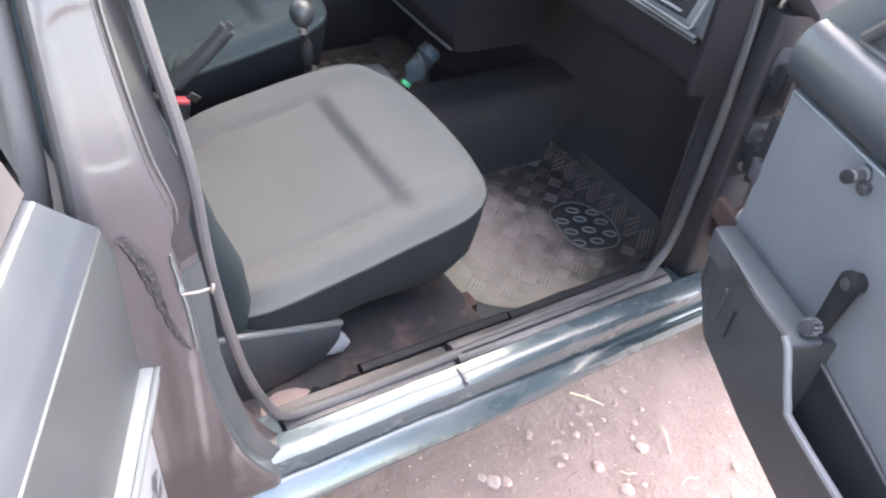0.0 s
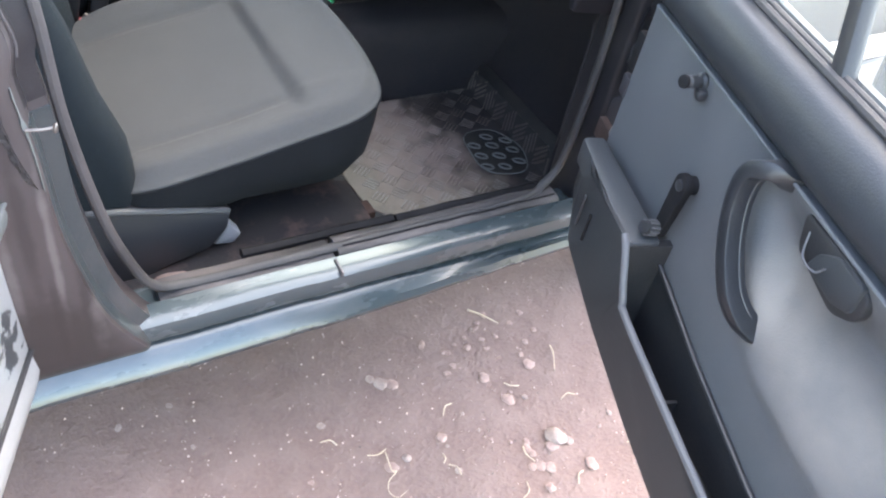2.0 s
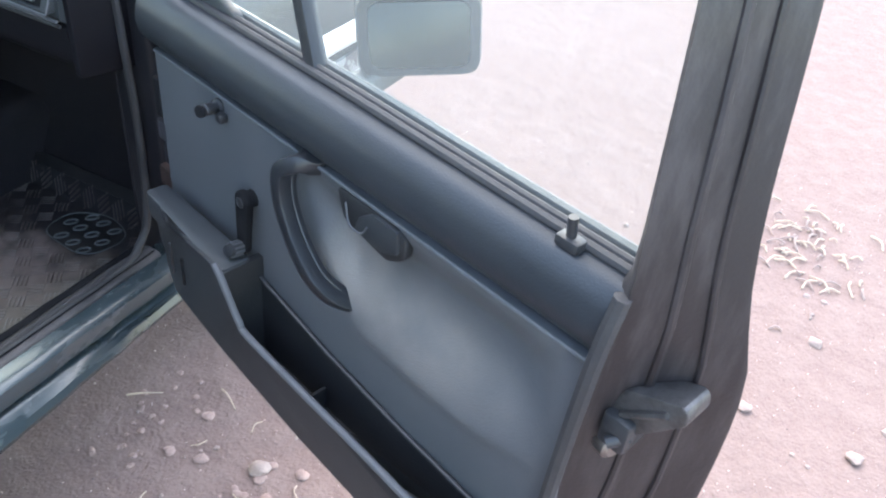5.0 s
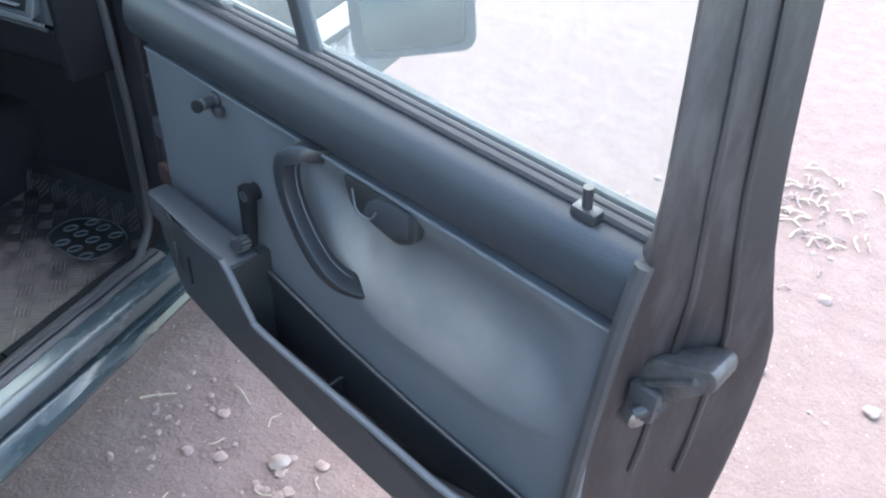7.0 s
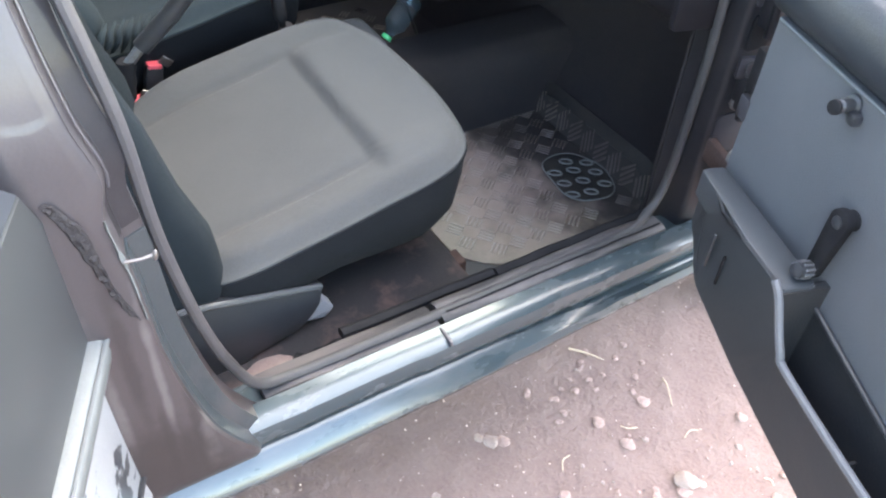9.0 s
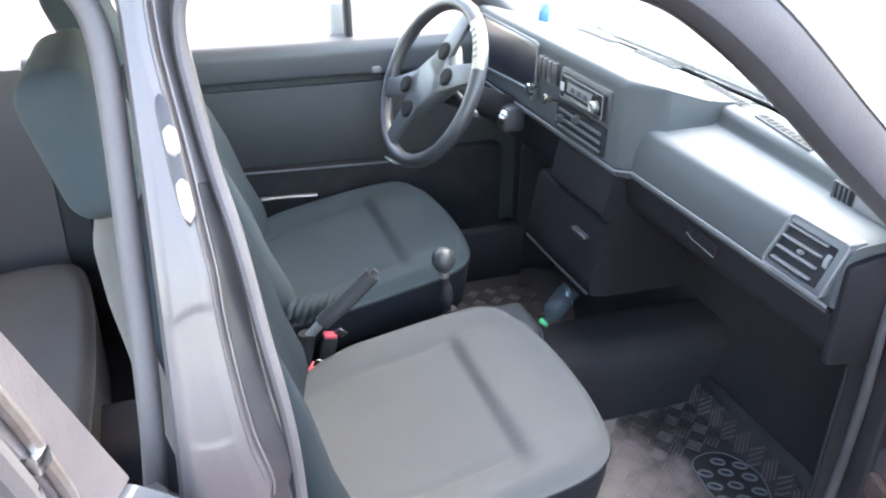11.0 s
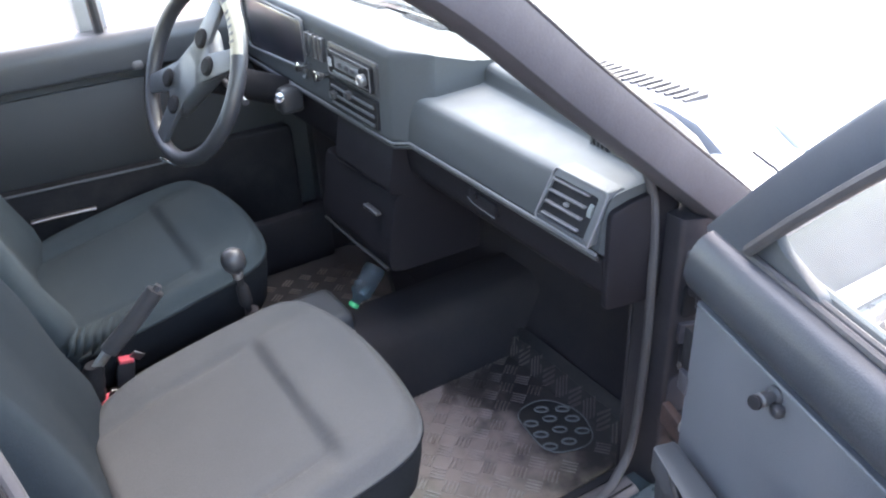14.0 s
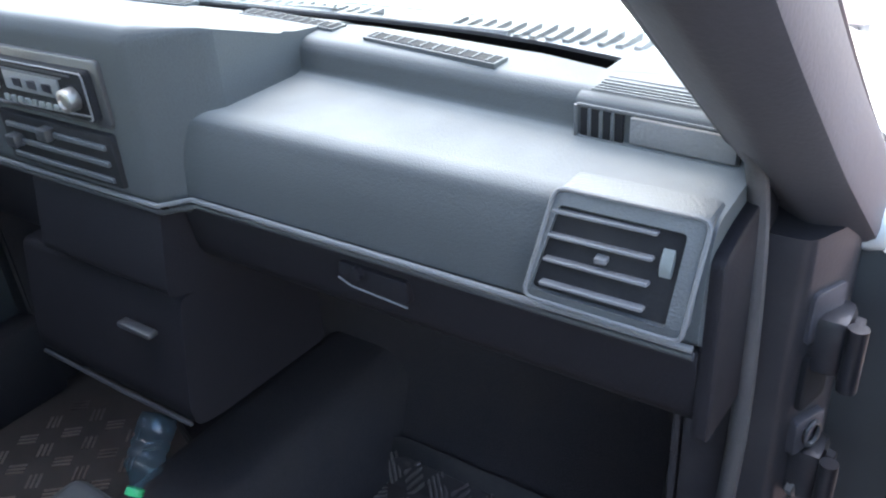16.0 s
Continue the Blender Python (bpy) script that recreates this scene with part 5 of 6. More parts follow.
part("side_moulding", add(prism(rounded([(-0.006, 0.655), (0.012, 0.66), (0.016, 0.68), (0.012, 0.698), (-0.006, 0.703)], 0.004, 2), "x", -0.14, 1.0), tube([(-0.135, 0.015, 0.694), (1.0, 0.015, 0.694)], 0.003, 6)), WHITE_FADED, rear, "pale side moulding strip")
part("lower_trim", prism(rounded([(-0.035, 0.34), (-0.012, 0.345), (0.0, 0.39), (-0.003, 0.44), (-0.035, 0.44)], 0.006, 2), "x", -0.06, 1.0), GREY_PLASTIC, rear, "grey lower door strip")
part("trim_seam", tube([(-0.06, -0.002, 0.437), (1.0, -0.002, 0.437)], 0.004, 6), BLACK, rear)
frame_r = [(0.05, 0.977), (0.156, 1.195), (0.2, 1.31), (0.26, 1.34), (0.95, 1.34), (0.95, 1.3), (0.3, 1.3), (0.245, 1.27), (0.176, 1.12), (0.145, 1.05), (0.155, 1.0), (0.2, 0.985), (0.95, 0.985), (0.95, 0.977)]
fr = prism(frame_r, "y", -0.055, -0.03, 0.002, 1)
part("window_frame", fr, PAINT_WORN, rear, "dark painted rear window frame")
part("chrome_strip", tube(spline([(0.9, -0.026, 0.988), (0.4, -0.026, 0.988), (0.21, -0.026, 0.986), (0.155, -0.026, 0.997), (0.135, -0.026, 1.03), (0.15, -0.026, 1.085), (0.176, -0.026, 1.155), (0.235, -0.026, 1.29)], 6), 0.0055, 8, (0, 1, 0)), STEEL, rear, "dull chrome window strip")
part("strip_joint", add(box(0.15, 0.166, -0.032, -0.02, 1.085, 1.1, 0.002), box(0.168, 0.18, -0.03, -0.02, 1.07, 1.082, 0.002)), CHROME, rear)
part("window_seal", tube(spline([(0.9, -0.03, 1.012), (0.4, -0.03, 1.012), (0.225, -0.03, 1.01), (0.18, -0.03, 1.03), (0.172, -0.03, 1.06), (0.195, -0.03, 1.13), (0.25, -0.03, 1.27)], 6), 0.012, 8, (0, 1, 0)), SEAL_GREY, rear, "dusty grey rubber window seal")
part("window_glass", prism([(0.16, 0.99), (0.95, 0.99), (0.95, 1.32), (0.27, 1.32), (0.17, 1.1)], "y", -0.045, -0.041), REAR_GLASS, rear, "dusty rear side window", shadow=False)
inner = prism([(0.0, 0.9), (-0.05, 0.75), (-0.08, 0.45), (-0.05, 0.35), (0.95, 0.35), (0.95, 0.92), (0.05, 0.97)], "y", -0.12, -0.036, 0.006)
rear_shell = part("inner_shell", inner, PAINT_WORN, rear)
part("cable_boot", tube(spline([(0.02, -0.09, 0.9), (-0.03, -0.05, 0.86), (-0.06, -0.02, 0.8), (-0.07, 0.0, 0.74), (-0.09, -0.01, 0.7)], 5), 0.02, 10, (0, 1, 0), lambda t: 1 + 0.25 * math.sin(t * 40)), RUBBER, rear, "torn black rubber boot")

mount(rear, rear_shell)

# ---- seats ----
def cushion(length, width, tilt_drop, skirt, seam=True, nose=0.036, taper=0.0):
    """A seat cushion; x forward from its rear edge, y across, top near z = 0."""
    bm = bmesh.new()
    NA, levels = 144, [0.015] + [0.024 * k for k in range(1, 36)] + [0.87, 0.9, 0.93, 0.955, 0.975, 0.99, 1.0]
    rings = []
    for r in levels:
        ring = []
        for k in range(NA):
            a = 2 * math.pi * k / NA
            c, s = math.cos(a), math.sin(a)
            e = 2 + 5.5 * smoothstep(0.3, 1, r)
            q = r / (abs(c) ** e + abs(s) ** e) ** (1 / e)
            u, v = q * c, q * s
            x, y = length * (0.5 + 0.5 * u), width * 0.5 * v
            x += nose * (1 - v * v) * smoothstep(0.2, 1.0, u)
            y *= 1 - taper * smoothstep(0.0, 0.6, v) * (1 - smoothstep(-0.05, 0.36, 0.5 + 0.5 * u))
            f = x / length
            z = -tilt_drop * (1 - f)
            z += (0.012 + (0.012 * math.sin(math.pi * min(1.0, 0.15 + f)) if taper and v > 0 else 0)) * smoothstep(0.6, 0.95, abs(v)) - 0.03 * smoothstep(0.86, 1.0, r) ** 2
            if seam:
                d = x - 0.712 * length
                z += 0.016 * smoothstep(-0.007, 0.007, d) * (1 - smoothstep(0.02, 0.14, d) * 0.6) * (1 - smoothstep(0.5, 0.75, v)) * (1 - smoothstep(0.68, 0.88, -v))
                z -= 0.006 * math.exp(-((abs(v) - 0.66) / 0.035) ** 2) * (1 - smoothstep(0.6, 0.72, f))
                z -= 0.012 * math.exp(-((v * 0.9) ** 2 + ((f - 0.35) / 0.35) ** 2))
            z += 0.0025 * noise.noise((x * 9, y * 9, 1))
            ring.append((x, y, z))
        rings.append(ring)
    top = rings[-1]
    for g, h in ((1.003, -skirt * 0.4), (1.0, -skirt)):
        rings.append([((x - length / 2) * g + length / 2, y * g, z + h) for x, y, z in top])
    return loft(rings), top


def seat(name, m, label, cover, back_cover, base=True, back_tilt=15, height=0.55, ahead=0.0, taper=0.16):
    s = thing(name, m, label, "car seat")
    top_bm, rim = cushion(0.472, 0.53, 0.09, 0.006, taper=taper)
    main = part("seat_cushion", top_bm, cover, s, "smooth grey fabric seat cushion", angle=60)
    part("piping", tube([(x * 1.003, y * 1.003, z - 0.006) for x, y, z in rim] + [rim[0]], 0.0016, 6), SEAT_DARK, s)
    rings = [[((x - 0.236) * g + 0.236, y * g, min(h, z - c)) for x, y, z in rim] for g, h, c in ((1.002, 1.0, 0.003), (0.992, -0.07, 0.05), (0.96, -0.135, 0.09), (0.87, -0.185, 0.115), (0.73, -0.215, 0.13))]
    part("seat_side", loft(rings), SEAT_DARK, s, "dark fabric seat side")
    if base:
        part("side_cover", prism(rounded([(-0.06, -0.33), (-0.06, -0.115), (0.016, -0.128), (0.193, -0.176), (0.186, -0.215), (0.155, -0.252), (0.064, -0.278), (0.0, -0.33)], 0.01, 3), "y", -0.266, -0.2, 0.006), BLACK, s, "black plastic seat side cover")
        part("cover_ridge", sweep([(-0.06, -0.264, -0.118), (0.016, -0.266, -0.13), (0.19, -0.262, -0.177)], circle(0.006, 8)), VINYL_DARK, s)
        part("lever", prism(rounded([(0.165, -0.262), (0.196, -0.222), (0.216, -0.25), (0.2, -0.268)], 0.005, 2), "y", -0.25, -0.225, 0.004), GREY_PLASTIC, s, "pale seat lever")
        for y in (-0.2, 0.2):
            part("seat_rail", box(0.0, 0.5, y - 0.02, y + 0.02, -0.33, -0.3, 0.004), RUST, s, "rusty seat rail")
    back = Matrix.Translation((0.02 + ahead, 0, -0.07)) @ pose(0, 0, 0, 0, -back_tilt, 0)
    rings = []
    for z, w, d, f in ((-0.14, 0.235, 0.06, 0.03), (-0.05, 0.262, 0.074, 0.058), (0.04, 0.272, 0.078, 0.068), (0.13, 0.275, 0.078, 0.06), (0.24, 0.27, 0.074, 0.066), (0.33, 0.262, 0.07, 0.062), (0.41, 0.248, 0.065, 0.05), (0.47, 0.225, 0.06, 0.035), (height - 0.03, 0.17, 0.055, 0.01), (height, 0.1, 0.03, 0.0)):
        ring = []
        for k in range(40):
            a = 2 * math.pi * k / 40
            c, q = math.cos(a), math.sin(a)
            rr = 1 / (abs(c) ** 3.2 + abs(q) ** 3.2) ** (1 / 3.2)
            y = w * rr * q
            x = -0.085 + d * rr * c + (f * smoothstep(0.4, 0.9, abs(y) / w) if c > 0 else 0)
            ring.append((x, y, z))
        rings.append(ring)
    smooth = []
    for p, q in zip(rings, rings[1:]):
        for t in (0, 0.5):
            smooth.append([tuple(Vector(a).lerp(Vector(b), t)) for a, b in zip(p, q)])
    smooth.append(rings[-1])
    part("backrest", moved(loft(smooth), back), back_cover, s, "dark fabric backrest", angle=60)
    shell_bm = loft([[(-0.085 + (x + 0.085) * 1.03, y * 1.02, z) for x, y, z in ring] for ring in smooth])
    bmesh.ops.bisect_plane(shell_bm, geom=shell_bm.verts[:] + shell_bm.edges[:] + shell_bm.faces[:], plane_co=(-0.1, 0, 0), plane_no=(1, 0, 0), clear_outer=True)
    part("back_cover", moved(shell_bm, back), BACK_COVER, s, "brown-grey cover behind the backrest", angle=60)
    for y in (-0.06, 0.06):
        part("headrest_post", moved(tube([(-0.085, y, height - 0.01), (-0.085, y, height + 0.08)], 0.006, 8, (0, 1, 0)), back), CHROME, s)
    hr = box(-0.14, -0.045, -0.135, 0.135, height + 0.005, height + 0.2, 0.04, 5)
    part("headrest", moved(hr, back), SEAT_BLUE, s, "blue-grey headrest")
    return mount(s, main)


seat("passenger_seat", pose(0.165, 0.465, 0.575), "grey fabric front passenger seat with dark sides", SEAT, SEAT_NAVY)
seat("driver_seat", pose(0.155, 1.105, 0.606), "dark blue-grey fabric driver seat with creased side", SEAT_BLUE, SEAT_BLUE, False, 19, ahead=0.025, taper=0.1)
for k in range(7):
    x = 0.19 + 0.016 * k
    car_part("seat_crease", tube(spline([(x, 0.822, 0.535 - 0.004 * k), (x + 0.012, 0.812, 0.55), (x + 0.02, 0.818, 0.566), (x + 0.036, 0.838, 0.578)], 4), 0.006, 7, (0, 0, 1), lambda q: 0.4 + 0.7 * math.sin(math.pi * q)), SEAT_BLUE, "puckered seat side fabric")
bench = thing("rear_seat", pose(-0.72, MID, 0.5), "brown-grey fabric rear bench seat", "car seat")
bm, rim = cushion(0.5, 1.2, 0.05, 0.2, False)
bench_top = part("seat_cushion", bm, BACK_COVER, bench, angle=60)
part("seat_base", box(-0.02, 0.45, -0.58, 0.58, -0.278, -0.12, 0.02), CARPET, bench)
part("backrest", moved(box(-0.14, 0.0, -0.62, 0.62, -0.1, 0.5, 0.05, 5), pose(0, 0, 0, 0, -20, 0)), BACK_COVER, bench)
mount(bench, bench_top)
car_part("floor_step", prism(rounded([(0.16, 0.222), (0.16, 0.292), (0.6, 0.3), (0.645, 0.285), (0.655, 0.222)], 0.012, 3), "y", 0.125, 0.34, 0.004), FLOOR_BROWN, "dusty reddish-brown floor step under the seat")
heap = lathe([(0.034, 0.0), (0.028, 0.005), (0.016, 0.01), (0.003, 0.012)], 24)
for v in heap.verts:
    v.co.x *= 1.6 + 0.5 * noise.noise((v.co.x * 40, v.co.y * 40, 3))
    v.co.z *= 0.8 + 0.6 * noise.noise((v.co.x * 60, v.co.y * 60, 8))
car_part("sand", moved(heap, pose(0.245, 0.165, 0.29)), CLOD, "pale sand in the corner of the floor")
flap = []
for k in range(41):
    x = 0.27 + 0.3 * k / 40
    w = 0.045 + 0.028 * noise.noise((x * 21, 3.0, 0)) + 0.02 * noise.noise((x * 60, 9.0, 0))
    z = 0.301 + 0.006 * noise.noise((x * 14, 1.0, 5))
    flap.append([(x, 0.122, z + 0.004), (x, 0.122 + w * 0.5, z + 0.008), (x, 0.122 + w, z), (x, 0.122 + w, z - 0.004), (x, 0.122, z - 0.006)])
car_part("torn_carpet", loft(flap), BLACK_MATT, "torn black carpet edge on the floor step")
car_part("mat_clip", box(0.648, 0.664, 0.13, 0.34, 0.232, 0.2445, 0.003), MAT_DARK, "dark edging between step and mat")
car_part("step_edge", tube([(0.655, 0.13, 0.236), (0.65, 0.23, 0.25), (0.655, 0.335, 0.236)], 0.006, 7), BLACK_MATT)
car_part("step_edge", tube(spline([(0.4, 0.122, 0.29), (0.5, 0.119, 0.297), (0.6, 0.121, 0.296), (0.645, 0.124, 0.285)], 5), 0.006, 7), BLACK_MATT)
for y in (0.62, 0.92, 1.25):
    car_part("floor_rail", box(0.14, 0.66, y - 0.018, y + 0.018, 0.222, 0.234, 0.003), RUST, "rusty floor rail under a front seat")

# ---- dashboard ----
dash = thing("dashboard", pose(0.95, MID, 0.75), "worn black plastic dashboard with open shelf and side vent", "dashboard")
TO_DASH = pose(-0.95, -MID, -0.75)


def dash_part(name, bm, mat, label="", parent=None, **k):
    return part(name, moved(bm, TO_DASH), mat, parent or dash, label, **k)


SHELF = rounded([(0.864, 0.868), (0.868, 0.915), (0.879, 0.946), (0.892, 0.953), (0.99, 0.957), (1.002, 0.96), (1.004, 0.984), (1.014, 0.993), (1.07, 0.996), (1.13, 0.985), (1.13, 0.84), (0.9, 0.84)], [0.003, 0.02, 0.012, 0.012, 0.006, 0.006, 0.006, 0.008, 0.01, 0.005, 0.005, 0.005], 4)
def behind_screen(bm, gap=0.083, side=0.026):
    for v in bm.verts:
        w = abs(v.co.y - MID)
        v.co.x = min(v.co.x, screen_foot(v.co.y) - gap - side * smoothstep(0.2, 0.45, w) + (gap + side - 0.055) * smoothstep(0.52, 0.63, w) - 0.6 * max(0.0, v.co.z - 0.985))
    return bm


def riser(x, y):
    """The step behind the shelf runs aslant, further forward towards the centre."""
    d = -0.032 + 0.105 * (y - 0.11)
    return x + d * smoothstep(0.93, 0.99, x) * (1 - smoothstep(1.02, 1.08, x))


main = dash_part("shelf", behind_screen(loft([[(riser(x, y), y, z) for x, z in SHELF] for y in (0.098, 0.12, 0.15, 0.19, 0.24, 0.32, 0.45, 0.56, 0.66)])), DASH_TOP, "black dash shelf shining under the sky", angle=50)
BLOCK = [(0.838, 0.868), (0.842, 1.03), (0.852, 1.043), (0.88, 1.042), (0.996, 1.008), (1.02, 1.002), (1.1, 0.994), (1.13, 0.98), (1.13, 0.84), (0.87, 0.84)]
rings = []
for y, dx in ((0.598, 0.07), (0.606, 0.058), (0.645, 0.006), (0.655, 0.0), (1.41, 0.0), (1.43, 0.004)):
    ring = []
    for x, z in rounded(BLOCK, 0.008, 3):
        k = max(0.0, (0.996 - x) / 0.156)
        xn = x + dx * min(1, k)
        ring.append((xn, y, min(z, 1.043 - 0.3 * max(0.0, xn - 0.872)) if y < 0.64 and x < 1.0 else z))
    rings.append(ring)
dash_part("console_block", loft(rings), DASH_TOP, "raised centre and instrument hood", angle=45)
dash_part("trim_strip", tube([(0.86, 0.1, 0.866), (0.86, 0.62, 0.868), (0.838, 0.648, 0.864), (0.836, 1.42, 0.862)], 0.0028, 8), VINYL, "thin pale trim line along the dash")
dash_part("trim_strip", tube([(0.864, 0.1, 0.857), (0.864, 0.62, 0.859), (0.842, 0.648, 0.855), (0.84, 1.42, 0.853)], 0.003, 8), BLACK)
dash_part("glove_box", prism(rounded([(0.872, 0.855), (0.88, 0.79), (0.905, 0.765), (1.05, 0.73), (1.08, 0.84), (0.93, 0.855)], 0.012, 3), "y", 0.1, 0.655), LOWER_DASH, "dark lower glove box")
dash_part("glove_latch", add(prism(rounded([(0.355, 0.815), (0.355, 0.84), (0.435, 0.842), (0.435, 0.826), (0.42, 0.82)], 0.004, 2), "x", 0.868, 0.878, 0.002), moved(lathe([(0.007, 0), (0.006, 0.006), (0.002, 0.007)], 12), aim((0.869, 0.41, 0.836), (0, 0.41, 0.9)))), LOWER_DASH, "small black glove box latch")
dash_part("latch_edge", tube([(0.867, 0.355, 0.815), (0.867, 0.42, 0.8195), (0.867, 0.435, 0.8255)], 0.001, 6), VINYL)
# side air vent
VENT = [(0.105, 0.876), (0.1, 0.957), (0.214, 0.958), (0.226, 0.878)]
vo = rounded(VENT, 0.008, 3)
vi = rounded([(0.117, 0.884), (0.114, 0.946), (0.209, 0.947), (0.221, 0.886)], 0.004, 3)


def vx(z):
    return 0.852 + 0.42 * max(0.0, z - 0.89)


rings = [[(vx(z) + 0.03, y, z) for y, z in vo], [(vx(z) - 0.001, y, z) for y, z in vo], [(vx(z) - 0.002, y, z) for y, z in vi], [(vx(z) + 0.028, y, z) for y, z in vi]]
vent = dash_part("air_vent", loft(rings, caps=False), DASH, "square black air vent", angle=30)
dash_part("vent_back", loft([[(vx(z) + d, y, z) for y, z in vi] for d in (0.0025, 0.02)]), BLACK_MATT, parent=vent)
for k in range(4):
    z = 0.892 + 0.0165 * k
    dash_part("slat", moved(box(-0.004, 0.004, 0.134, 0.214, -0.0015, 0.0015, 0.0008, 1), pose(vx(z) + 0.0012, 0, z, 0, 8, 0)), VINYL, parent=vent)
dash_part("thumb_wheel", moved(lathe([(0.02, -0.005), (0.022, -0.004), (0.022, 0.004), (0.02, 0.005)], 20), pose(0.887, 0.125, 0.916, 90, 0, 0)), WHITE_FADED, parent=vent)
dash_part("vent_tab", box(0.86, 0.868, 0.166, 0.175, 0.914, 0.919, 0.001), VINYL, parent=vent)
dash_part("vent_rim", tube([(vx(z) - 0.002, y, z) for y, z in vo] + [(vx(vo[0][1]) - 0.002, *vo[0])], 0.0018, 6, (1, 0, 0)), VINYL, parent=vent)
# window demister housing in the corner of the shelf
DEM = [(0.996, 0.947), (0.998, 0.983), (1.004, 0.989), (1.033, 0.994), (1.11, 0.994), (1.11, 0.947)]
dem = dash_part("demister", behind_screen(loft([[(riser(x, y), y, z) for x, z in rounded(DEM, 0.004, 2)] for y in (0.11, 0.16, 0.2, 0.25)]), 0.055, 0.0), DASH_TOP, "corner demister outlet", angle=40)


def on_riser(bm):
    for v in bm.verts:
        v.co.x = riser(v.co.x, v.co.y)
    return bm


dash_part("grille", on_riser(box(0.9945, 1.003, 0.204, 0.243, 0.958, 0.982, 0.001)), BLACK_MATT, parent=dem)
for k in range(3):
    dash_part("bar", on_riser(box(0.9928, 1.003, 0.2115 + k * 0.0105, 0.2145 + k * 0.0105, 0.958, 0.982, 0.0008, 1)), DASH, parent=dem)
dash_part("blank", on_riser(box(0.9935, 1.003, 0.112, 0.198, 0.96, 0.981, 0.0015)), VINYL, "smooth grey blanking plate", parent=dem)
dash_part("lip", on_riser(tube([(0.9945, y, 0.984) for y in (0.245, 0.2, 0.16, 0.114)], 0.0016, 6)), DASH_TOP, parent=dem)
dash_part("lip", on_riser(tube([(0.9935, y, 0.9565) for y in (0.247, 0.2, 0.16, 0.112)], 0.002, 6)), DASH, parent=dem)
dash_part("lip", on_riser(tube([(0.9935, 0.2465, z) for z in (0.9565, 0.97, 0.984)], 0.002, 6, (1, 0, 0))), DASH, parent=dem)
for k in range(6):
    dash_part("top_ridge", on_riser(tube([(1.006 + 0.006 * k, 0.238, 0.9945), (1.006 + 0.006 * k, 0.115, 0.9945)], 0.001, 6)), DASH, parent=dem)
# windscreen demister slots
for y0, x0, y1, x1 in ((0.345, 1.022, 0.518, 1.055), (0.578, 1.068, 0.744, 1.092), (0.86, 1.1, 1.02, 1.1), (1.12, 1.09, 1.28, 1.075)):
    z = 0.9965
    def patch(grow, low, high):
        a, b = 0.012 + grow, 0.006 + grow
        flat = [(x0 - a, y0 - grow), (x1 - a, y1 + grow), (x1 + b, y1 + grow), (x0 + b, y0 - grow)]
        return loft([[(x, y, z + low) for x, y in flat], [(x, y, z + high) for x, y in flat]])
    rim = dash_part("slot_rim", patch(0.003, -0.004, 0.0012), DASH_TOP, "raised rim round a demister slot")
    dash_part("demister_slot", patch(0.0, 0.0, 0.0018), BLACK_MATT, "black slotted demister grille", parent=rim)
    for k in range(10):
        t = (k + 0.5) / 10
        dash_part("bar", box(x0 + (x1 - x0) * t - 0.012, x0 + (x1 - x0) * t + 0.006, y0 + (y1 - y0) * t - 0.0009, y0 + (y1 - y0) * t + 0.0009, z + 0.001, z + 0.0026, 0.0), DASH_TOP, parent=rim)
# radio and heater panel
radio = thing("radio", pose(0.842, 0.79, 0.975), "old single-slot car radio with round knob", "radio")
part("surround", prism(rounded([(-0.105, -0.034), (-0.105, 0.036), (0.105, 0.036), (0.105, -0.034)], 0.006, 2), "x", -0.006, 0.02, 0.002), BLACK, radio)
part("face", prism(rounded([(-0.093, -0.026), (-0.093, 0.026), (0.093, 0.026), (0.093, -0.026)], 0.005, 2), "x", -0.014, 0.0, 0.002), BLACK_MATT, radio, "dark radio face")
part("display", box(-0.0155, -0.012, -0.045, 0.06, -0.008, 0.014, 0.002), VINYL_PANEL, radio, "pale grey display window")
part("bezel", add(tube([(-0.0148, y, z) for y, z in rounded([(-0.09, -0.024), (-0.09, 0.024), (0.09, 0.024), (0.09, -0.024)], 0.005, 2)] + [(-0.0148, -0.09, -0.019)], 0.0011, 6, (1, 0, 0)), box(-0.0158, -0.013, -0.052, 0.066, 0.0148, 0.0162, 0.0)), VINYL, radio, "pale line round the radio face")
for k in range(3):
    part("display_mark", box(-0.0162, -0.0135, -0.03 + 0.028 * k, -0.014 + 0.028 * k, -0.003, 0.007, 0.0005, 1), SCREEN, radio)
part("cd_slot", box(-0.0155, -0.012, -0.07, 0.08, 0.0185, 0.0215, 0.0), BLACK, radio)
part("knob", moved(lathe([(0.012, 0.0), (0.012, 0.008), (0.0115, 0.013), (0.008, 0.0145), (0.007, 0.012), (0.002, 0.012)], 24), aim((-0.013, -0.066, -0.003), (-1, -0.066, -0.003))), STEEL, radio, "silver volume knob")
for k in range(9):
    part("key", box(-0.0165, -0.013, -0.048 + k * 0.0135, -0.039 + k * 0.0135, -0.0215, -0.0145, 0.001, 1), WHITE_FADED, radio)
for y in (0.078, 0.086):
    part("key", box(-0.0165, -0.013, y - 0.003, y + 0.003, -0.01, 0.008, 0.001, 1), GREY_PLASTIC, radio)
heater = dash_part("heater_panel", box(0.832, 0.85, 0.69, 0.9, 0.875, 0.935, 0.004), BLACK_MATT, "black heater panel with sliders")
for k in range(3):
    dash_part("slider_slot", box(0.8285, 0.834, 0.7, 0.885, 0.882 + k * 0.018, 0.888 + k * 0.018, 0.001, 1), DASH, parent=heater)
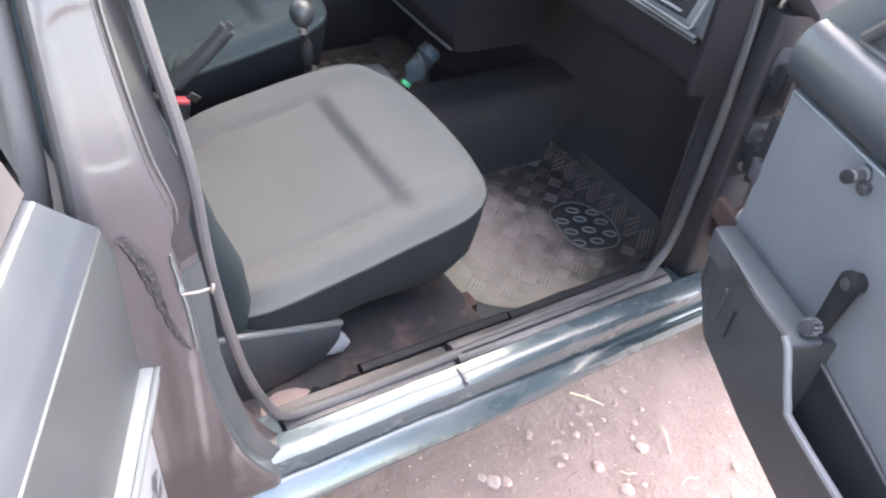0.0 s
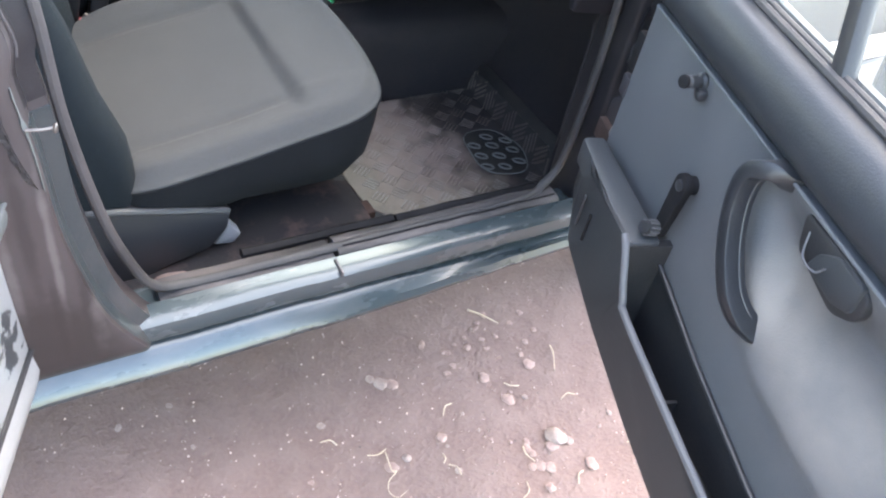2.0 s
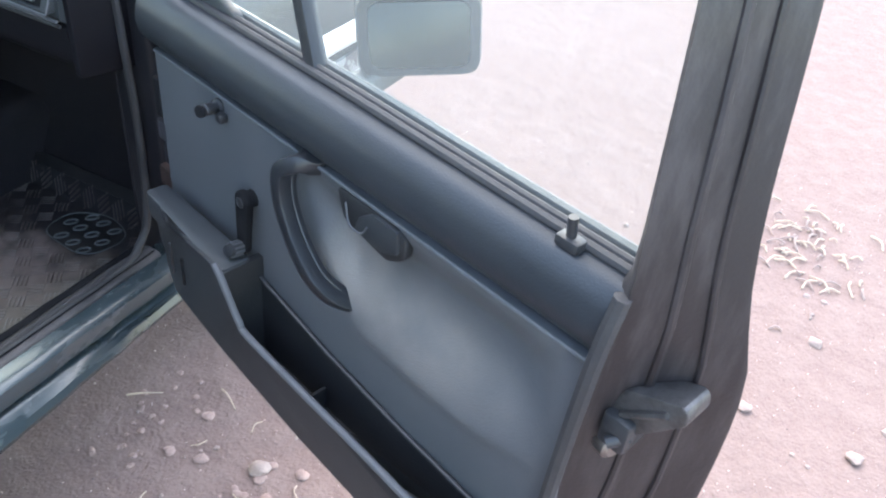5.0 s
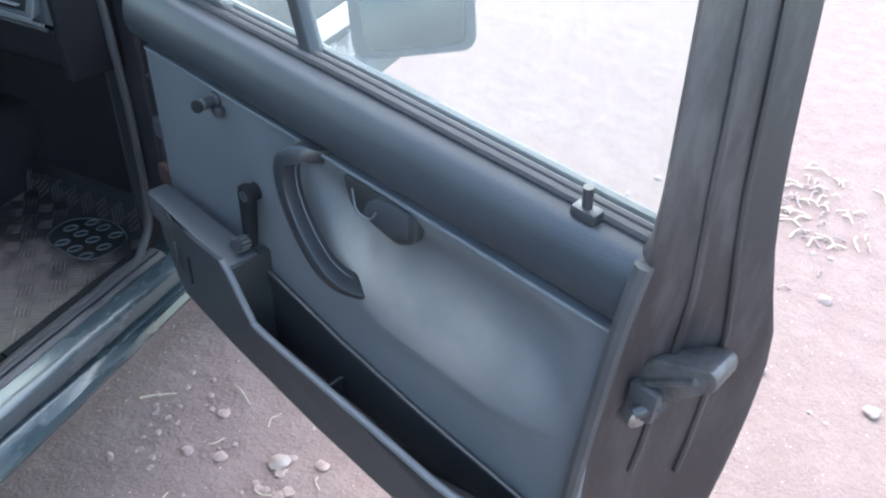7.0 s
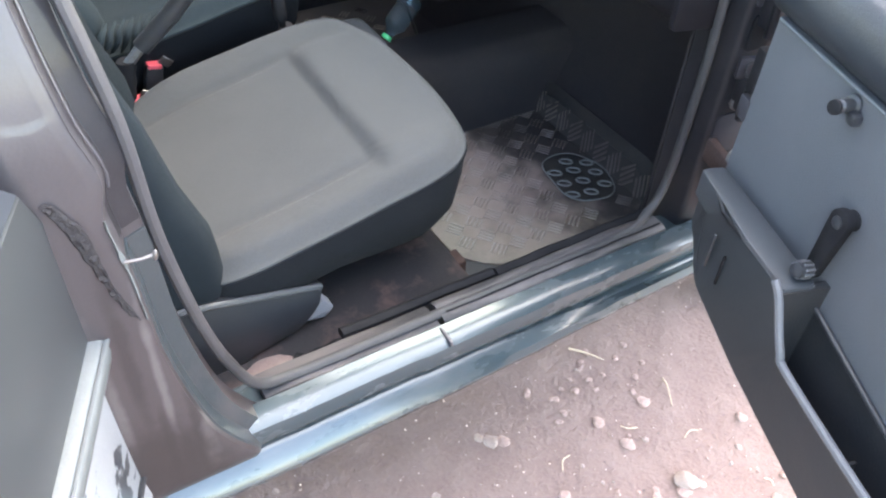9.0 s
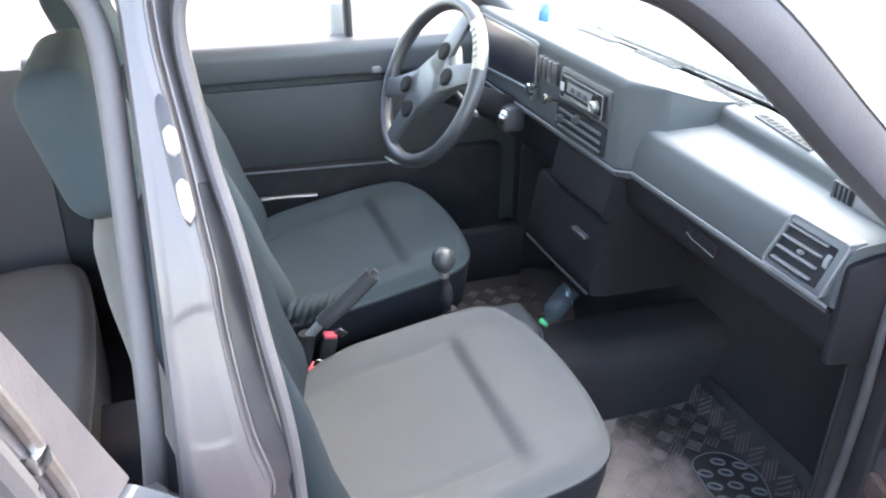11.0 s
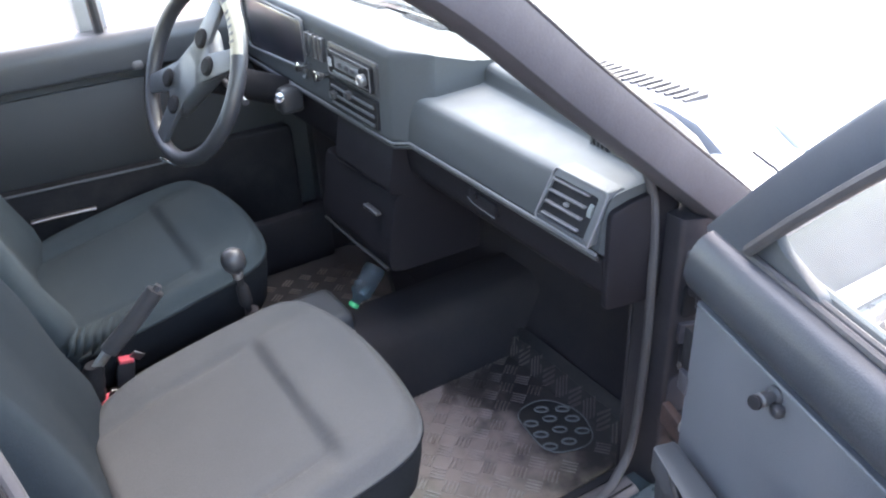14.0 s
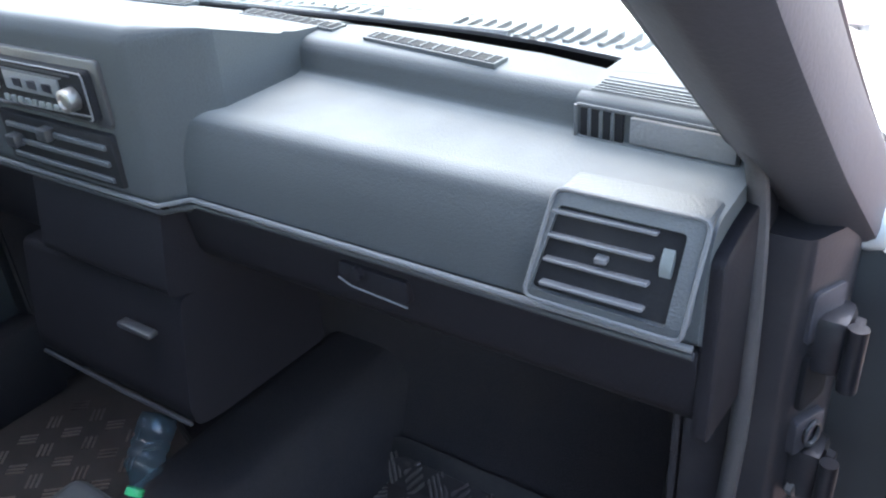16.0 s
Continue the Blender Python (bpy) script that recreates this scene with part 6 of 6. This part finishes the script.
for k in range(2):
    dash_part("slider_knob", box(0.82, 0.834, 0.86 - k * 0.07, 0.88 - k * 0.07, 0.897 + k * 0.018, 0.911 + k * 0.018, 0.002), BLACK, parent=heater)
for k in range(4):
    dash_part("switch", box(0.83, 0.845, 0.915 + k * 0.023, 0.933 + k * 0.023, 0.96, 1.01, 0.003), BLACK, "black rocker switch")
binnacle = dash_part("instrument_panel", box(0.834, 0.85, 1.02, 1.36, 0.905, 1.028, 0.01), SCREEN, "dark glossy instrument panel")
dash_part("panel_rim", tube([(0.834, y, z) for y, z in rounded([(1.015, 0.9), (1.015, 1.032), (1.37, 1.034), (1.37, 0.9)], 0.02, 4)] + [(0.834, 1.015, 0.92)], 0.004, 6, (1, 0, 0)), DASH, parent=binnacle)
for y, z in ((0.995, 0.934), (0.905, 0.935)):
    dash_part("pull_knob", moved(lathe([(0.006, 0), (0.006, 0.02), (0.011, 0.022), (0.011, 0.034), (0.005, 0.036)], 14), aim((0.838, y, z), (0, y, z + 0.1))), CHROME, "bright pull knob")
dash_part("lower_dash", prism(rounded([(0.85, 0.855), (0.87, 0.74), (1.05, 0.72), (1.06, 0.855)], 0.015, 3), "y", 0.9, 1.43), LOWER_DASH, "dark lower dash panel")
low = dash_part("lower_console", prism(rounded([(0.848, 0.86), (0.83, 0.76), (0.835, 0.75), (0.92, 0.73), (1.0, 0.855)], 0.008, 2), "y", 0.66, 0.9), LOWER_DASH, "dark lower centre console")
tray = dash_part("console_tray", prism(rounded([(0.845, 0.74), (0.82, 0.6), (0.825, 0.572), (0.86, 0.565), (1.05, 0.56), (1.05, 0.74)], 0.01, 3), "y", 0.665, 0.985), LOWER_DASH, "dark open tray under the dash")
dash_part("tray_lip", tube([(0.82, 0.67, 0.576), (0.818, 0.8, 0.575), (0.82, 0.98, 0.574)], 0.003, 6), BLACK, parent=tray)
dash_part("tray_handle", box(0.815, 0.83, 0.7, 0.76, 0.69, 0.698, 0.003), BLACK, parent=tray)
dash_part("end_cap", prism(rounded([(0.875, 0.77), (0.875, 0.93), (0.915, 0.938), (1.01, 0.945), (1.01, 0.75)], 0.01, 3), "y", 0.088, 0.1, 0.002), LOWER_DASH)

mount(dash, main)

# ---- steering wheel ----
wheel = thing("steering_wheel", pose(0.612, 1.12, 0.933, 0, -66, 9), "black sports steering wheel with a cream sticker", "steering wheel")
rim = [(0.188 * math.cos(2 * math.pi * k / 64), 0.188 * math.sin(2 * math.pi * k / 64), 0) for k in range(64)]
rings = []
for k in range(64):
    a = 2 * math.pi * k / 64
    rings.append([((0.188 + 0.0165 * math.cos(b)) * math.cos(a), (0.188 + 0.0165 * math.cos(b)) * math.sin(a), 0.0175 * math.sin(b)) for b in [2 * math.pi * j / 12 for j in range(12)]])
bm = loft(rings + [rings[0]], caps=False)
bmesh.ops.remove_doubles(bm, verts=bm.verts, dist=0.0001)
main = part("rim", bm, BLACK, wheel, "black leather steering wheel rim")
rings = []
for k in range(7):
    a = radians(-68 + 6 * k)
    rings.append([((0.188 + 0.0172 * math.cos(b)) * math.cos(a), (0.188 + 0.0172 * math.cos(b)) * math.sin(a), 0.0182 * math.sin(b)) for b in [radians(5 + 9 * j) for j in range(12)]])
part("sticker", loft(rings), CREAM, wheel, "cream band round the rim")
for k in range(5):
    a = radians(-60 + 5 * k)
    part("sticker_mark", moved(box(-0.0075, 0.0075, -0.0025, 0.0025, 0, 0.0012, 0), Matrix.Rotation(a, 4, "Z") @ Matrix.Translation((0.19, 0, 0.0178))), BLACK, wheel)
for a in (110, 158, 290, 338):
    spoke = prism(rounded([(0.03, -0.034), (0.03, 0.03), (0.19, 0.022), (0.19, -0.02)], 0.006, 2), "z", -0.006, 0.006, 0.003)
    sp = part("spoke", moved(spoke, pose(0, 0, 0.006, 0, 0, a)), VINYL_DARK, wheel)
    part("horn_button", moved(lathe([(0.021, 0), (0.021, 0.004), (0.016, 0.008), (0.005, 0.008)], 20), pose(0, 0, 0, 0, 0, a) @ pose(0.085, 0, 0.0115, 0, 0, 0)), BLACK_MATT, sp)
part("hub", moved(box(-0.058, 0.058, -0.1, 0.1, -0.03, 0.012, 0.016, 4), pose(0, 0, 0, 0, 0, 44)), VINYL_DARK, wheel, "padded centre boss")
part("steering_column", tube([(0, 0, -0.01), (0, 0, -0.25)], 0.035, 16, (0, 1, 0)), BLACK_MATT, wheel)
part("column_stalk", tube([(0, -0.03, -0.06), (-0.02, -0.17, -0.04)], 0.007, 8), BLACK, wheel)
to_wheel = wheel.matrix_basis.inverted()
lock = part("ignition_lock", moved(box(0.79, 0.85, 1.085, 1.14, 0.8, 0.862, 0.014, 3), to_wheel), BLACK, wheel, "black ignition lock housing")
part("key_barrel", moved(lathe([(0.012, 0), (0.012, 0.016), (0.008, 0.018), (0.0045, 0.013), (0.002, 0.013)], 18), to_wheel @ aim((0.794, 1.098, 0.842), (0.4, 0.5, 1.1))), CHROME, lock, "bright key barrel")

mount(wheel, main)

car_part("bonnet_release", tube(spline([(0.52, 1.19, 0.735), (0.54, 1.168, 0.724), (0.565, 1.15, 0.73), (0.6, 1.15, 0.745)], 4), 0.006, 8), CHROME, "bright metal lever below the wheel")
car_part("blue_clip", add(box(1.0, 1.03, 1.36, 1.375, 0.995, 1.045, 0.006), moved(lathe([(0.012, 0), (0.014, 0.01), (0.008, 0.02)], 12), pose(1.01, 1.365, 1.04, 0, 20, 0))), BLUE, "small blue plastic clip")

# ---- controls between the seats ----
gear = thing("gear_lever", pose(0.545, 0.765, 0.4), "gear lever with round black knob", "gear lever")
part("knob", moved(lathe([(0.007, 0.232), (0.015, 0.236), (0.0225, 0.247), (0.0245, 0.26), (0.0215, 0.274), (0.013, 0.282), (0.002, 0.285)], 24), pose(0, 0, 0, 0, -4, 0)), BLACK, gear, "worn black round knob")
part("knob_ring", moved(lathe([(0.008, 0.216), (0.0105, 0.218), (0.0105, 0.229), (0.007, 0.233)], 18), pose(0, 0, 0, 0, -4, 0)), STEEL, gear, "bright ring under the knob")
main = part("stick", tube([(0.0, 0, 0.06), (-0.008, -0.002, 0.15), (-0.016, -0.003, 0.235)], 0.007, 10, (1, 0, 0)), BLACK_MATT, gear, "dull dark stick")
part("collar", moved(lathe([(0.011, 0.15), (0.014, 0.16), (0.013, 0.19), (0.009, 0.2)], 14), pose(0.002, 0, 0, 0, -4, 0)), BLACK_MATT, gear)
boot = []
for k in range(15):
    t = k / 14
    boot.append((0.075 * (1 - t) ** 1.3 + 0.012 + 0.004 * math.sin(t * 34), 0.006 + 0.13 * t))
part("boot", lathe(boot, 24), CARPET, gear, "ribbed black rubber boot")
part("console_box", box(0.03, 0.2, -0.07, 0.07, 0.005, 0.085, 0.02, 3), VINYL_DARK, gear, "dark lever surround")
mount(gear, main)
brake = thing("hand_brake", pose(0.2, 0.745, 0.404), "black hand brake lever with creased boot", "hand brake")
part("handle", sweep([(0.06, -0.005, 0.165), (0.12, -0.015, 0.22), (0.165, -0.022, 0.268)], circle(0.014, 12, 0.017), (0, 1, 0)), BLACK, brake, "black plastic grip")
main = part("lever", tube([(-0.04, 0.005, 0.06), (0.06, -0.005, 0.166)], 0.01, 8, (0, 1, 0)), STEEL, brake)
part("button", tube([(0.165, -0.022, 0.268), (0.172, -0.0235, 0.277)], 0.007, 10, (0, 1, 0)), BLACK, brake)
part("boot", loft([[((-0.02 + 0.05 * t) + (0.042 - 0.024 * t) * c * (1 + 0.05 * math.sin(30 * t)), (0.028 - 0.012 * t) * s, 0.004 + 0.14 * t) for c, s in [(math.cos(2 * math.pi * k / 20), math.sin(2 * math.pi * k / 20)) for k in range(20)]] for t in [j / 10 for j in range(11)]]), BLACK_MATT, brake)
mount(brake, main)
for x, y, z, r in ((0.292, 0.836, 0.474, 12), (0.231, 0.74, 0.466, -4)):
    buckle = thing("seat_belt_buckle", pose(x, y, z, 0, r, 0), "black seat belt buckle with a red button", "seat belt buckle", "belt buckles")
    main = part("body", box(-0.017, 0.017, -0.012, 0.014, -0.06, 0.002, 0.004), BLACK, buckle)
    part("red_button", box(-0.0145, 0.0145, -0.013, 0.011, -0.003, 0.007, 0.003), RED, buckle, "faded red button")
    part("stalk", box(-0.012, 0.012, -0.003, 0.003, -0.15, -0.055, 0.001, 1), STEEL, buckle)
    part("tongue", moved(box(-0.012, 0.012, -0.002, 0.002, 0, 0.02, 0.001, 1), pose(0.016, -0.006, 0.004, 20, 30, 0)), STEEL, buckle, "worn metal tongue")
    mount(buckle, main)

# ---- loose things ----
bottle = thing("bottle", pose(0.797, 0.776, 0.471, 0, 46, 10) @ Matrix.Diagonal((0.8, 0.8, 0.5, 1)), "small clear plastic bottle with green cap leaning on the tunnel", "bottle")
part("body", moved(lathe([(0.012, -0.055), (0.0125, -0.04), (0.02, -0.02), (0.031, 0.0), (0.032, 0.012), (0.028, 0.02), (0.032, 0.028), (0.032, 0.04), (0.028, 0.048), (0.032, 0.056), (0.032, 0.07), (0.028, 0.078), (0.032, 0.086), (0.032, 0.12), (0.029, 0.14), (0.012, 0.145)], 24), pose(0, 0, 0)), PET, bottle, "clear bluish bottle body", shadow=False)
part("cap", lathe([(0.0145, -0.07), (0.015, -0.067), (0.015, -0.052), (0.013, -0.05)], 20), GREEN, bottle, "green screw cap")

mat2 = thing("floor_mat", pose(0.87, 1.18, 0.2235), "brown dusty driver floor mat with curved edge", "floor mat")
o2 = rounded([(-0.2, -0.2), (-0.24, 0.2), (0.2, 0.22), (0.24, 0.1), (0.12, -0.22)], 0.06, 5)
part("sheet", prism(o2, "z", 0.0, 0.008, 0.002), MAT_BROWN, mat2)
part("edge_piping", tube([(a, b, 0.009) for a, b in o2] + [(*o2[0], 0.009)], 0.005, 8), MAT_DARK, mat2)
bm = bmesh.new()
for i in range(-3, 4):
    for k in range(-3, 4):
        if abs(i * 0.055) < 0.15 and abs(k * 0.055) < 0.16:
            for j in range(3):
                add(bm, moved(box(-0.016, 0.016, -0.002, 0.002, 0.0, 0.002, 0), pose(i * 0.055 - 0.01, k * 0.055, 0.008, 0, 0, 40 if (i + k) % 2 else -50) @ pose(0, (j - 1) * 0.009, 0)))
tagged(part("tread", bm, TREAD, mat2), kind="stuff")

mat = thing("floor_mat", pose(0.88, 0.46, 0.2235), "dusty tread-plate patterned rubber floor mat", "floor mat")
outline = rounded([(-0.24, -0.25), (-0.255, 0.2), (-0.2, 0.25), (0.24, 0.26), (0.3, 0.2), (0.3, -0.2), (0.2, -0.26), (-0.2, -0.27)], [0.05, 0.05, 0.05, 0.06, 0.06, 0.06, 0.06, 0.03], 4)
part("border", prism(outline, "z", 0.0, 0.008, 0.003), MAT_DARK, mat, "dark rubber mat border")
inner_o = rounded([(-0.205, -0.17), (-0.215, 0.19), (-0.15, 0.225), (0.22, 0.23), (0.27, 0.18), (0.27, -0.17), (0.2, -0.235), (-0.12, -0.235)], [0.09, 0.05, 0.05, 0.06, 0.06, 0.06, 0.05, 0.09], 5)
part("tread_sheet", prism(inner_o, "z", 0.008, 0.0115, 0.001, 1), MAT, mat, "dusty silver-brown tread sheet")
bm = bmesh.new()
step = 0.046
for i in range(-5, 8):
    for k in range(-5, 6):
        cx, cy = i * step + 0.02, k * step
        if not (-0.19 < cx < 0.25 and -0.21 < cy < 0.215) or (cx < -0.13 and cy < -0.15) or math.hypot(cx - 0.165, (cy + 0.08) * 0.75) < 0.082:
            continue
        turn = Matrix.Rotation(radians(38 if (i + k) % 2 else -52), 4, "Z")
        for j in range(4):
            o = (j - 1.5) * 0.0085
            add(bm, moved(box(-0.016, 0.016, -0.0022, 0.0022, 0.0, 0.0022, 0.001, 1), Matrix.Translation((cx, cy, 0.0115)) @ turn @ Matrix.Translation((0, o, 0))))
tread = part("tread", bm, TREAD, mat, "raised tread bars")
tagged(tread, kind="stuff")
heel = rounded([(-0.07, -0.06), (-0.05, 0.09), (0.035, 0.095), (0.078, 0.01), (0.04, -0.09)], 0.05, 5)
pad = part("heel_pad", moved(prism(heel, "z", 0.0, 0.003, 0.001, 1), pose(0.165, -0.08, 0.0115)), MAT_DARK, mat, "dark oval heel pad")
for n, (a, b) in enumerate([(-0.038, -0.028), (-0.033, 0.0), (-0.03, 0.028), (-0.006, -0.036), (0.0, -0.008), (0.003, 0.02), (0.006, 0.044), (0.028, -0.03), (0.034, 0.0), (0.036, 0.026)]):
    ring = [(0.0085 * math.cos(2 * math.pi * k / 16), 0.0145 * math.sin(2 * math.pi * k / 16), 0) for k in range(17)]
    part("ring", moved(tube(ring, 0.0026, 6), pose(0.165 + a * 1.3, -0.08 + b * 1.4, 0.0155, 0, 0, 55)), WHITE_FADED, pad)
part("pad_rim", moved(tube([(a, b, 0.003) for a, b in heel] + [(*heel[0], 0.003)], 0.0016, 6), pose(0.165, -0.08, 0.0115)), WHITE_FADED, pad)
for o in mat.children:  # the front of the mat lies up the toe board
    bm = bmesh.new()
    bm.from_mesh(o.data)
    bmesh.ops.bisect_plane(bm, geom=bm.verts[:] + bm.edges[:] + bm.faces[:], plane_co=(0.235, 0, 0), plane_no=(1, 0, 0))
    bmesh.ops.bisect_plane(bm, geom=bm.verts[:] + bm.edges[:] + bm.faces[:], plane_co=(0.25, 0, 0), plane_no=(1, 0, 0))
    for v in bm.verts:
        d = max(0.0, v.co.x - 0.235)
        v.co.z += 0.02 * smoothstep(0, 0.03, d) + 0.78 * d
        v.co.x -= 0.28 * d
    bm.to_mesh(o.data)
    bm.free()
for dx, dy, s in ((-0.18, -0.13, 0.011), (-0.235, -0.21, 0.008)):
    chip = thing("paper_scrap", pose(0.88 + dx - 0.08, 0.46 + dy, 0.236), "small white paper scrap on the floor", "scrap", "floor scraps")
    bm = bmesh.new()
    bmesh.ops.create_icosphere(bm, subdivisions=2, radius=s)
    for v in bm.verts:
        v.co *= 1 + 0.4 * noise.noise(v.co * 120)
        v.co.z *= 0.5
    part("scrap", bm, WHITE, chip)

# ---- litter on the ground ----
rng = random.Random(4)


def stone_mesh(r, seed):
    bm = bmesh.new()
    bmesh.ops.create_icosphere(bm, subdivisions=2, radius=r)
    for v in bm.verts:
        v.co *= 1 + 0.5 * noise.noise(v.co * (0.9 / r) + Vector((seed, 0, 0))) + 0.25 * noise.noise(v.co * (2.1 / r) + Vector((0, seed, 0)))
        v.co.z *= 0.55
    return bm


for k in range(80):
    x, y, r = rng.uniform(0.15, 1.25), rng.uniform(-0.75, 0.05), rng.choice((0.002, 0.003, 0.003, 0.004, 0.004, 0.006, 0.009))
    if k % 3 == 0:
        x, y = rng.gauss(0.85, 0.15), rng.gauss(-0.2, 0.15)
    st = part("stone", stone_mesh(r, k * 3.1), STONE if k % 2 else CLOD, None, angle=22)
    st.matrix_world = pose(x, y, r * 0.25, 0, 0, rng.uniform(0, 360))
    tagged(st, "small pale stone on the dirt", "stone", "stones on the ground")
for k in range(36):
    x, y, r = rng.uniform(1.2, 2.6), rng.uniform(-1.6, -0.2), rng.choice((0.006, 0.009, 0.012, 0.018))
    st = part("stone", stone_mesh(r, k * 5.3), STONE, None)
    st.matrix_world = pose(x, y, r * 0.25, 0, 0, rng.uniform(0, 360))
    tagged(st, "small pale stone on the dirt", "stone", "stones on the ground")
big = part("stone", stone_mesh(0.02, 77), STONE, None)
big.matrix_world = pose(0.875, -0.218, 0.006)
tagged(big, "pale stone chip on the dirt", "stone", "stones on the ground")
for k in range(60):
    x, y = 2.38 + rng.gauss(0, 0.16), -1.12 + rng.gauss(0, 0.1)
    a = rng.uniform(0, math.pi)
    q = rng.uniform(0.012, 0.04)
    tw = part("straw", tube(spline([(x, y, 0.004), (x + q * math.cos(a), y + q * math.sin(a), 0.012), (x + 2 * q * math.cos(a + 0.3), y + 2 * q * math.sin(a + 0.3), 0.004)], 3), 0.003, 5, (0.2, 0.1, 1)), TWIG if k % 3 else STONE, None)
    tagged(tw, "dry brown straw and leaf bits on the dirt", "straw", "straw heap")
for k in range(34):
    x, y, r = rng.gauss(0.8, 0.28), rng.gauss(-0.25, 0.2), rng.uniform(0.006, 0.014)
    bm = stone_mesh(r, k * 7.7)
    for v in bm.verts:
        v.co.z *= 0.6
    cl = part("clod", bm, CLOD, None)
    cl.matrix_world = pose(x, y, r * 0.12, 0, 0, rng.uniform(0, 360))
    tagged(cl, "crumbly clod of the reddish dirt", "clod", "dirt clods")
for k in range(14):
    x, y, a = rng.uniform(0.4, 1.1), rng.uniform(-0.5, 0.0), rng.uniform(0, 6.28)
    q = rng.uniform(0.008, 0.02)
    tw = part("straw", tube(spline([(x, y, 0.004), (x + q * math.cos(a), y + q * math.sin(a), 0.007), (x + 2 * q * math.cos(a + 0.4), y + 2 * q * math.sin(a + 0.4), 0.003)], 3), 0.0014, 5, (0.2, 0.1, 1)), TWIG, None)
    tagged(tw, "short dry straw on the dirt", "straw", "straws near the door")
for x, y, r, flat in ((0.208, 0.134, 0.014, 0.4), (0.605, 0.032, 0.016, 0.5), (0.59, 0.05, 0.01, 0.6), (0.657, -0.207, 0.008, 0.5), (0.457, -0.015, 0.008, 0.5), (0.115, 0.121, 0.007, 0.5), (0.86, -0.232, 0.013, 0.4), (0.9, -0.235, 0.009, 0.4)):
    bm = stone_mesh(r, 31 * x + 7 * y)
    for v in bm.verts:
        v.co.z *= flat
    chip = part("stone", bm, STONE if x < 0.7 else CLOD, None, angle=15)
    chip.matrix_world = pose(x, y, r * 0.12, 0, 0, 400 * x)
    tagged(chip, "flat pale chip of stone on the dirt", "stone", "stones on the ground")
for k in range(24):
    x = rng.uniform(0.72, 1.02)
    y, r = rng.gauss(0.06, 0.07), rng.uniform(0.003, 0.008)
    bm = stone_mesh(r, k * 9.1)
    for v in bm.verts:
        v.co.z *= 0.6
        v.co *= 1 + 0.35 * noise.noise(v.co * (2.2 / r))
    cl = part("clod", bm, CLOD, None, angle=20)
    cl.matrix_world = pose(x, y, r * 0.2, 0, 0, rng.uniform(0, 360))
    tagged(cl, "crumbly clod of the reddish dirt", "clod", "dirt clods")
GRAINS, FACES = [], []
for k in range(9000):
    x, y = rng.uniform(-0.3, 2.9), rng.uniform(-1.9, 0.25)
    r = rng.choice((0.001, 0.0014, 0.0018, 0.0025, 0.0035))
    m = pose(x, y, 0.006 * noise.noise((x * 1.7, y * 1.7, 3)) + 0.003 * noise.noise((x * 6, y * 6, 9)), 0, 0, rng.uniform(0, 360))
    b0 = len(GRAINS)
    GRAINS += [m @ Vector(p) for p in ((-r * 1.3, -r, -r), (r * 1.2, -r * 0.8, -r), (r, r, -r), (-r * 0.9, r * 0.8, -r), (rng.uniform(-r, r) * 0.4, 0, r * 0.9))]
    FACES += [(b0, b0 + 1, b0 + 4), (b0 + 1, b0 + 2, b0 + 4), (b0 + 2, b0 + 3, b0 + 4), (b0 + 3, b0, b0 + 4), (b0 + 3, b0 + 2, b0 + 1, b0)]
me = bpy.data.meshes.new("grit")
me.from_pydata(GRAINS, [], FACES)
me.materials.append(GRIT)
grit = new("grit", me)
tagged(grit, "scattered grit and crumbs on the dirt", "grit", kind="stuff")
for pts, r, name in (([(0.878, 0.143, 0.004), (0.9, 0.115, 0.007), (0.925, 0.082, 0.004)], 0.0024, "twig"), ([(1.002, -0.016, 0.004), (0.992, -0.04, 0.01), (0.972, -0.078, 0.004)], 0.0024, "twig"),
                     ([(0.545, -0.118, 0.004), (0.538, -0.158, 0.007), (0.546, -0.163, 0.005), (0.524, -0.176, 0.006), (0.515, -0.196, 0.006), (0.525, -0.212, 0.006), (0.546, -0.206, 0.004)], 0.0014, "twig")):
    tw = part(name, tube(spline(pts, 5), r, 6, (0.2, 0.1, 1), lambda t: 1.1 - 0.6 * t), TWIG, None)
    tagged(tw, "thin dry twig lying on the dirt", "twig", "twigs")
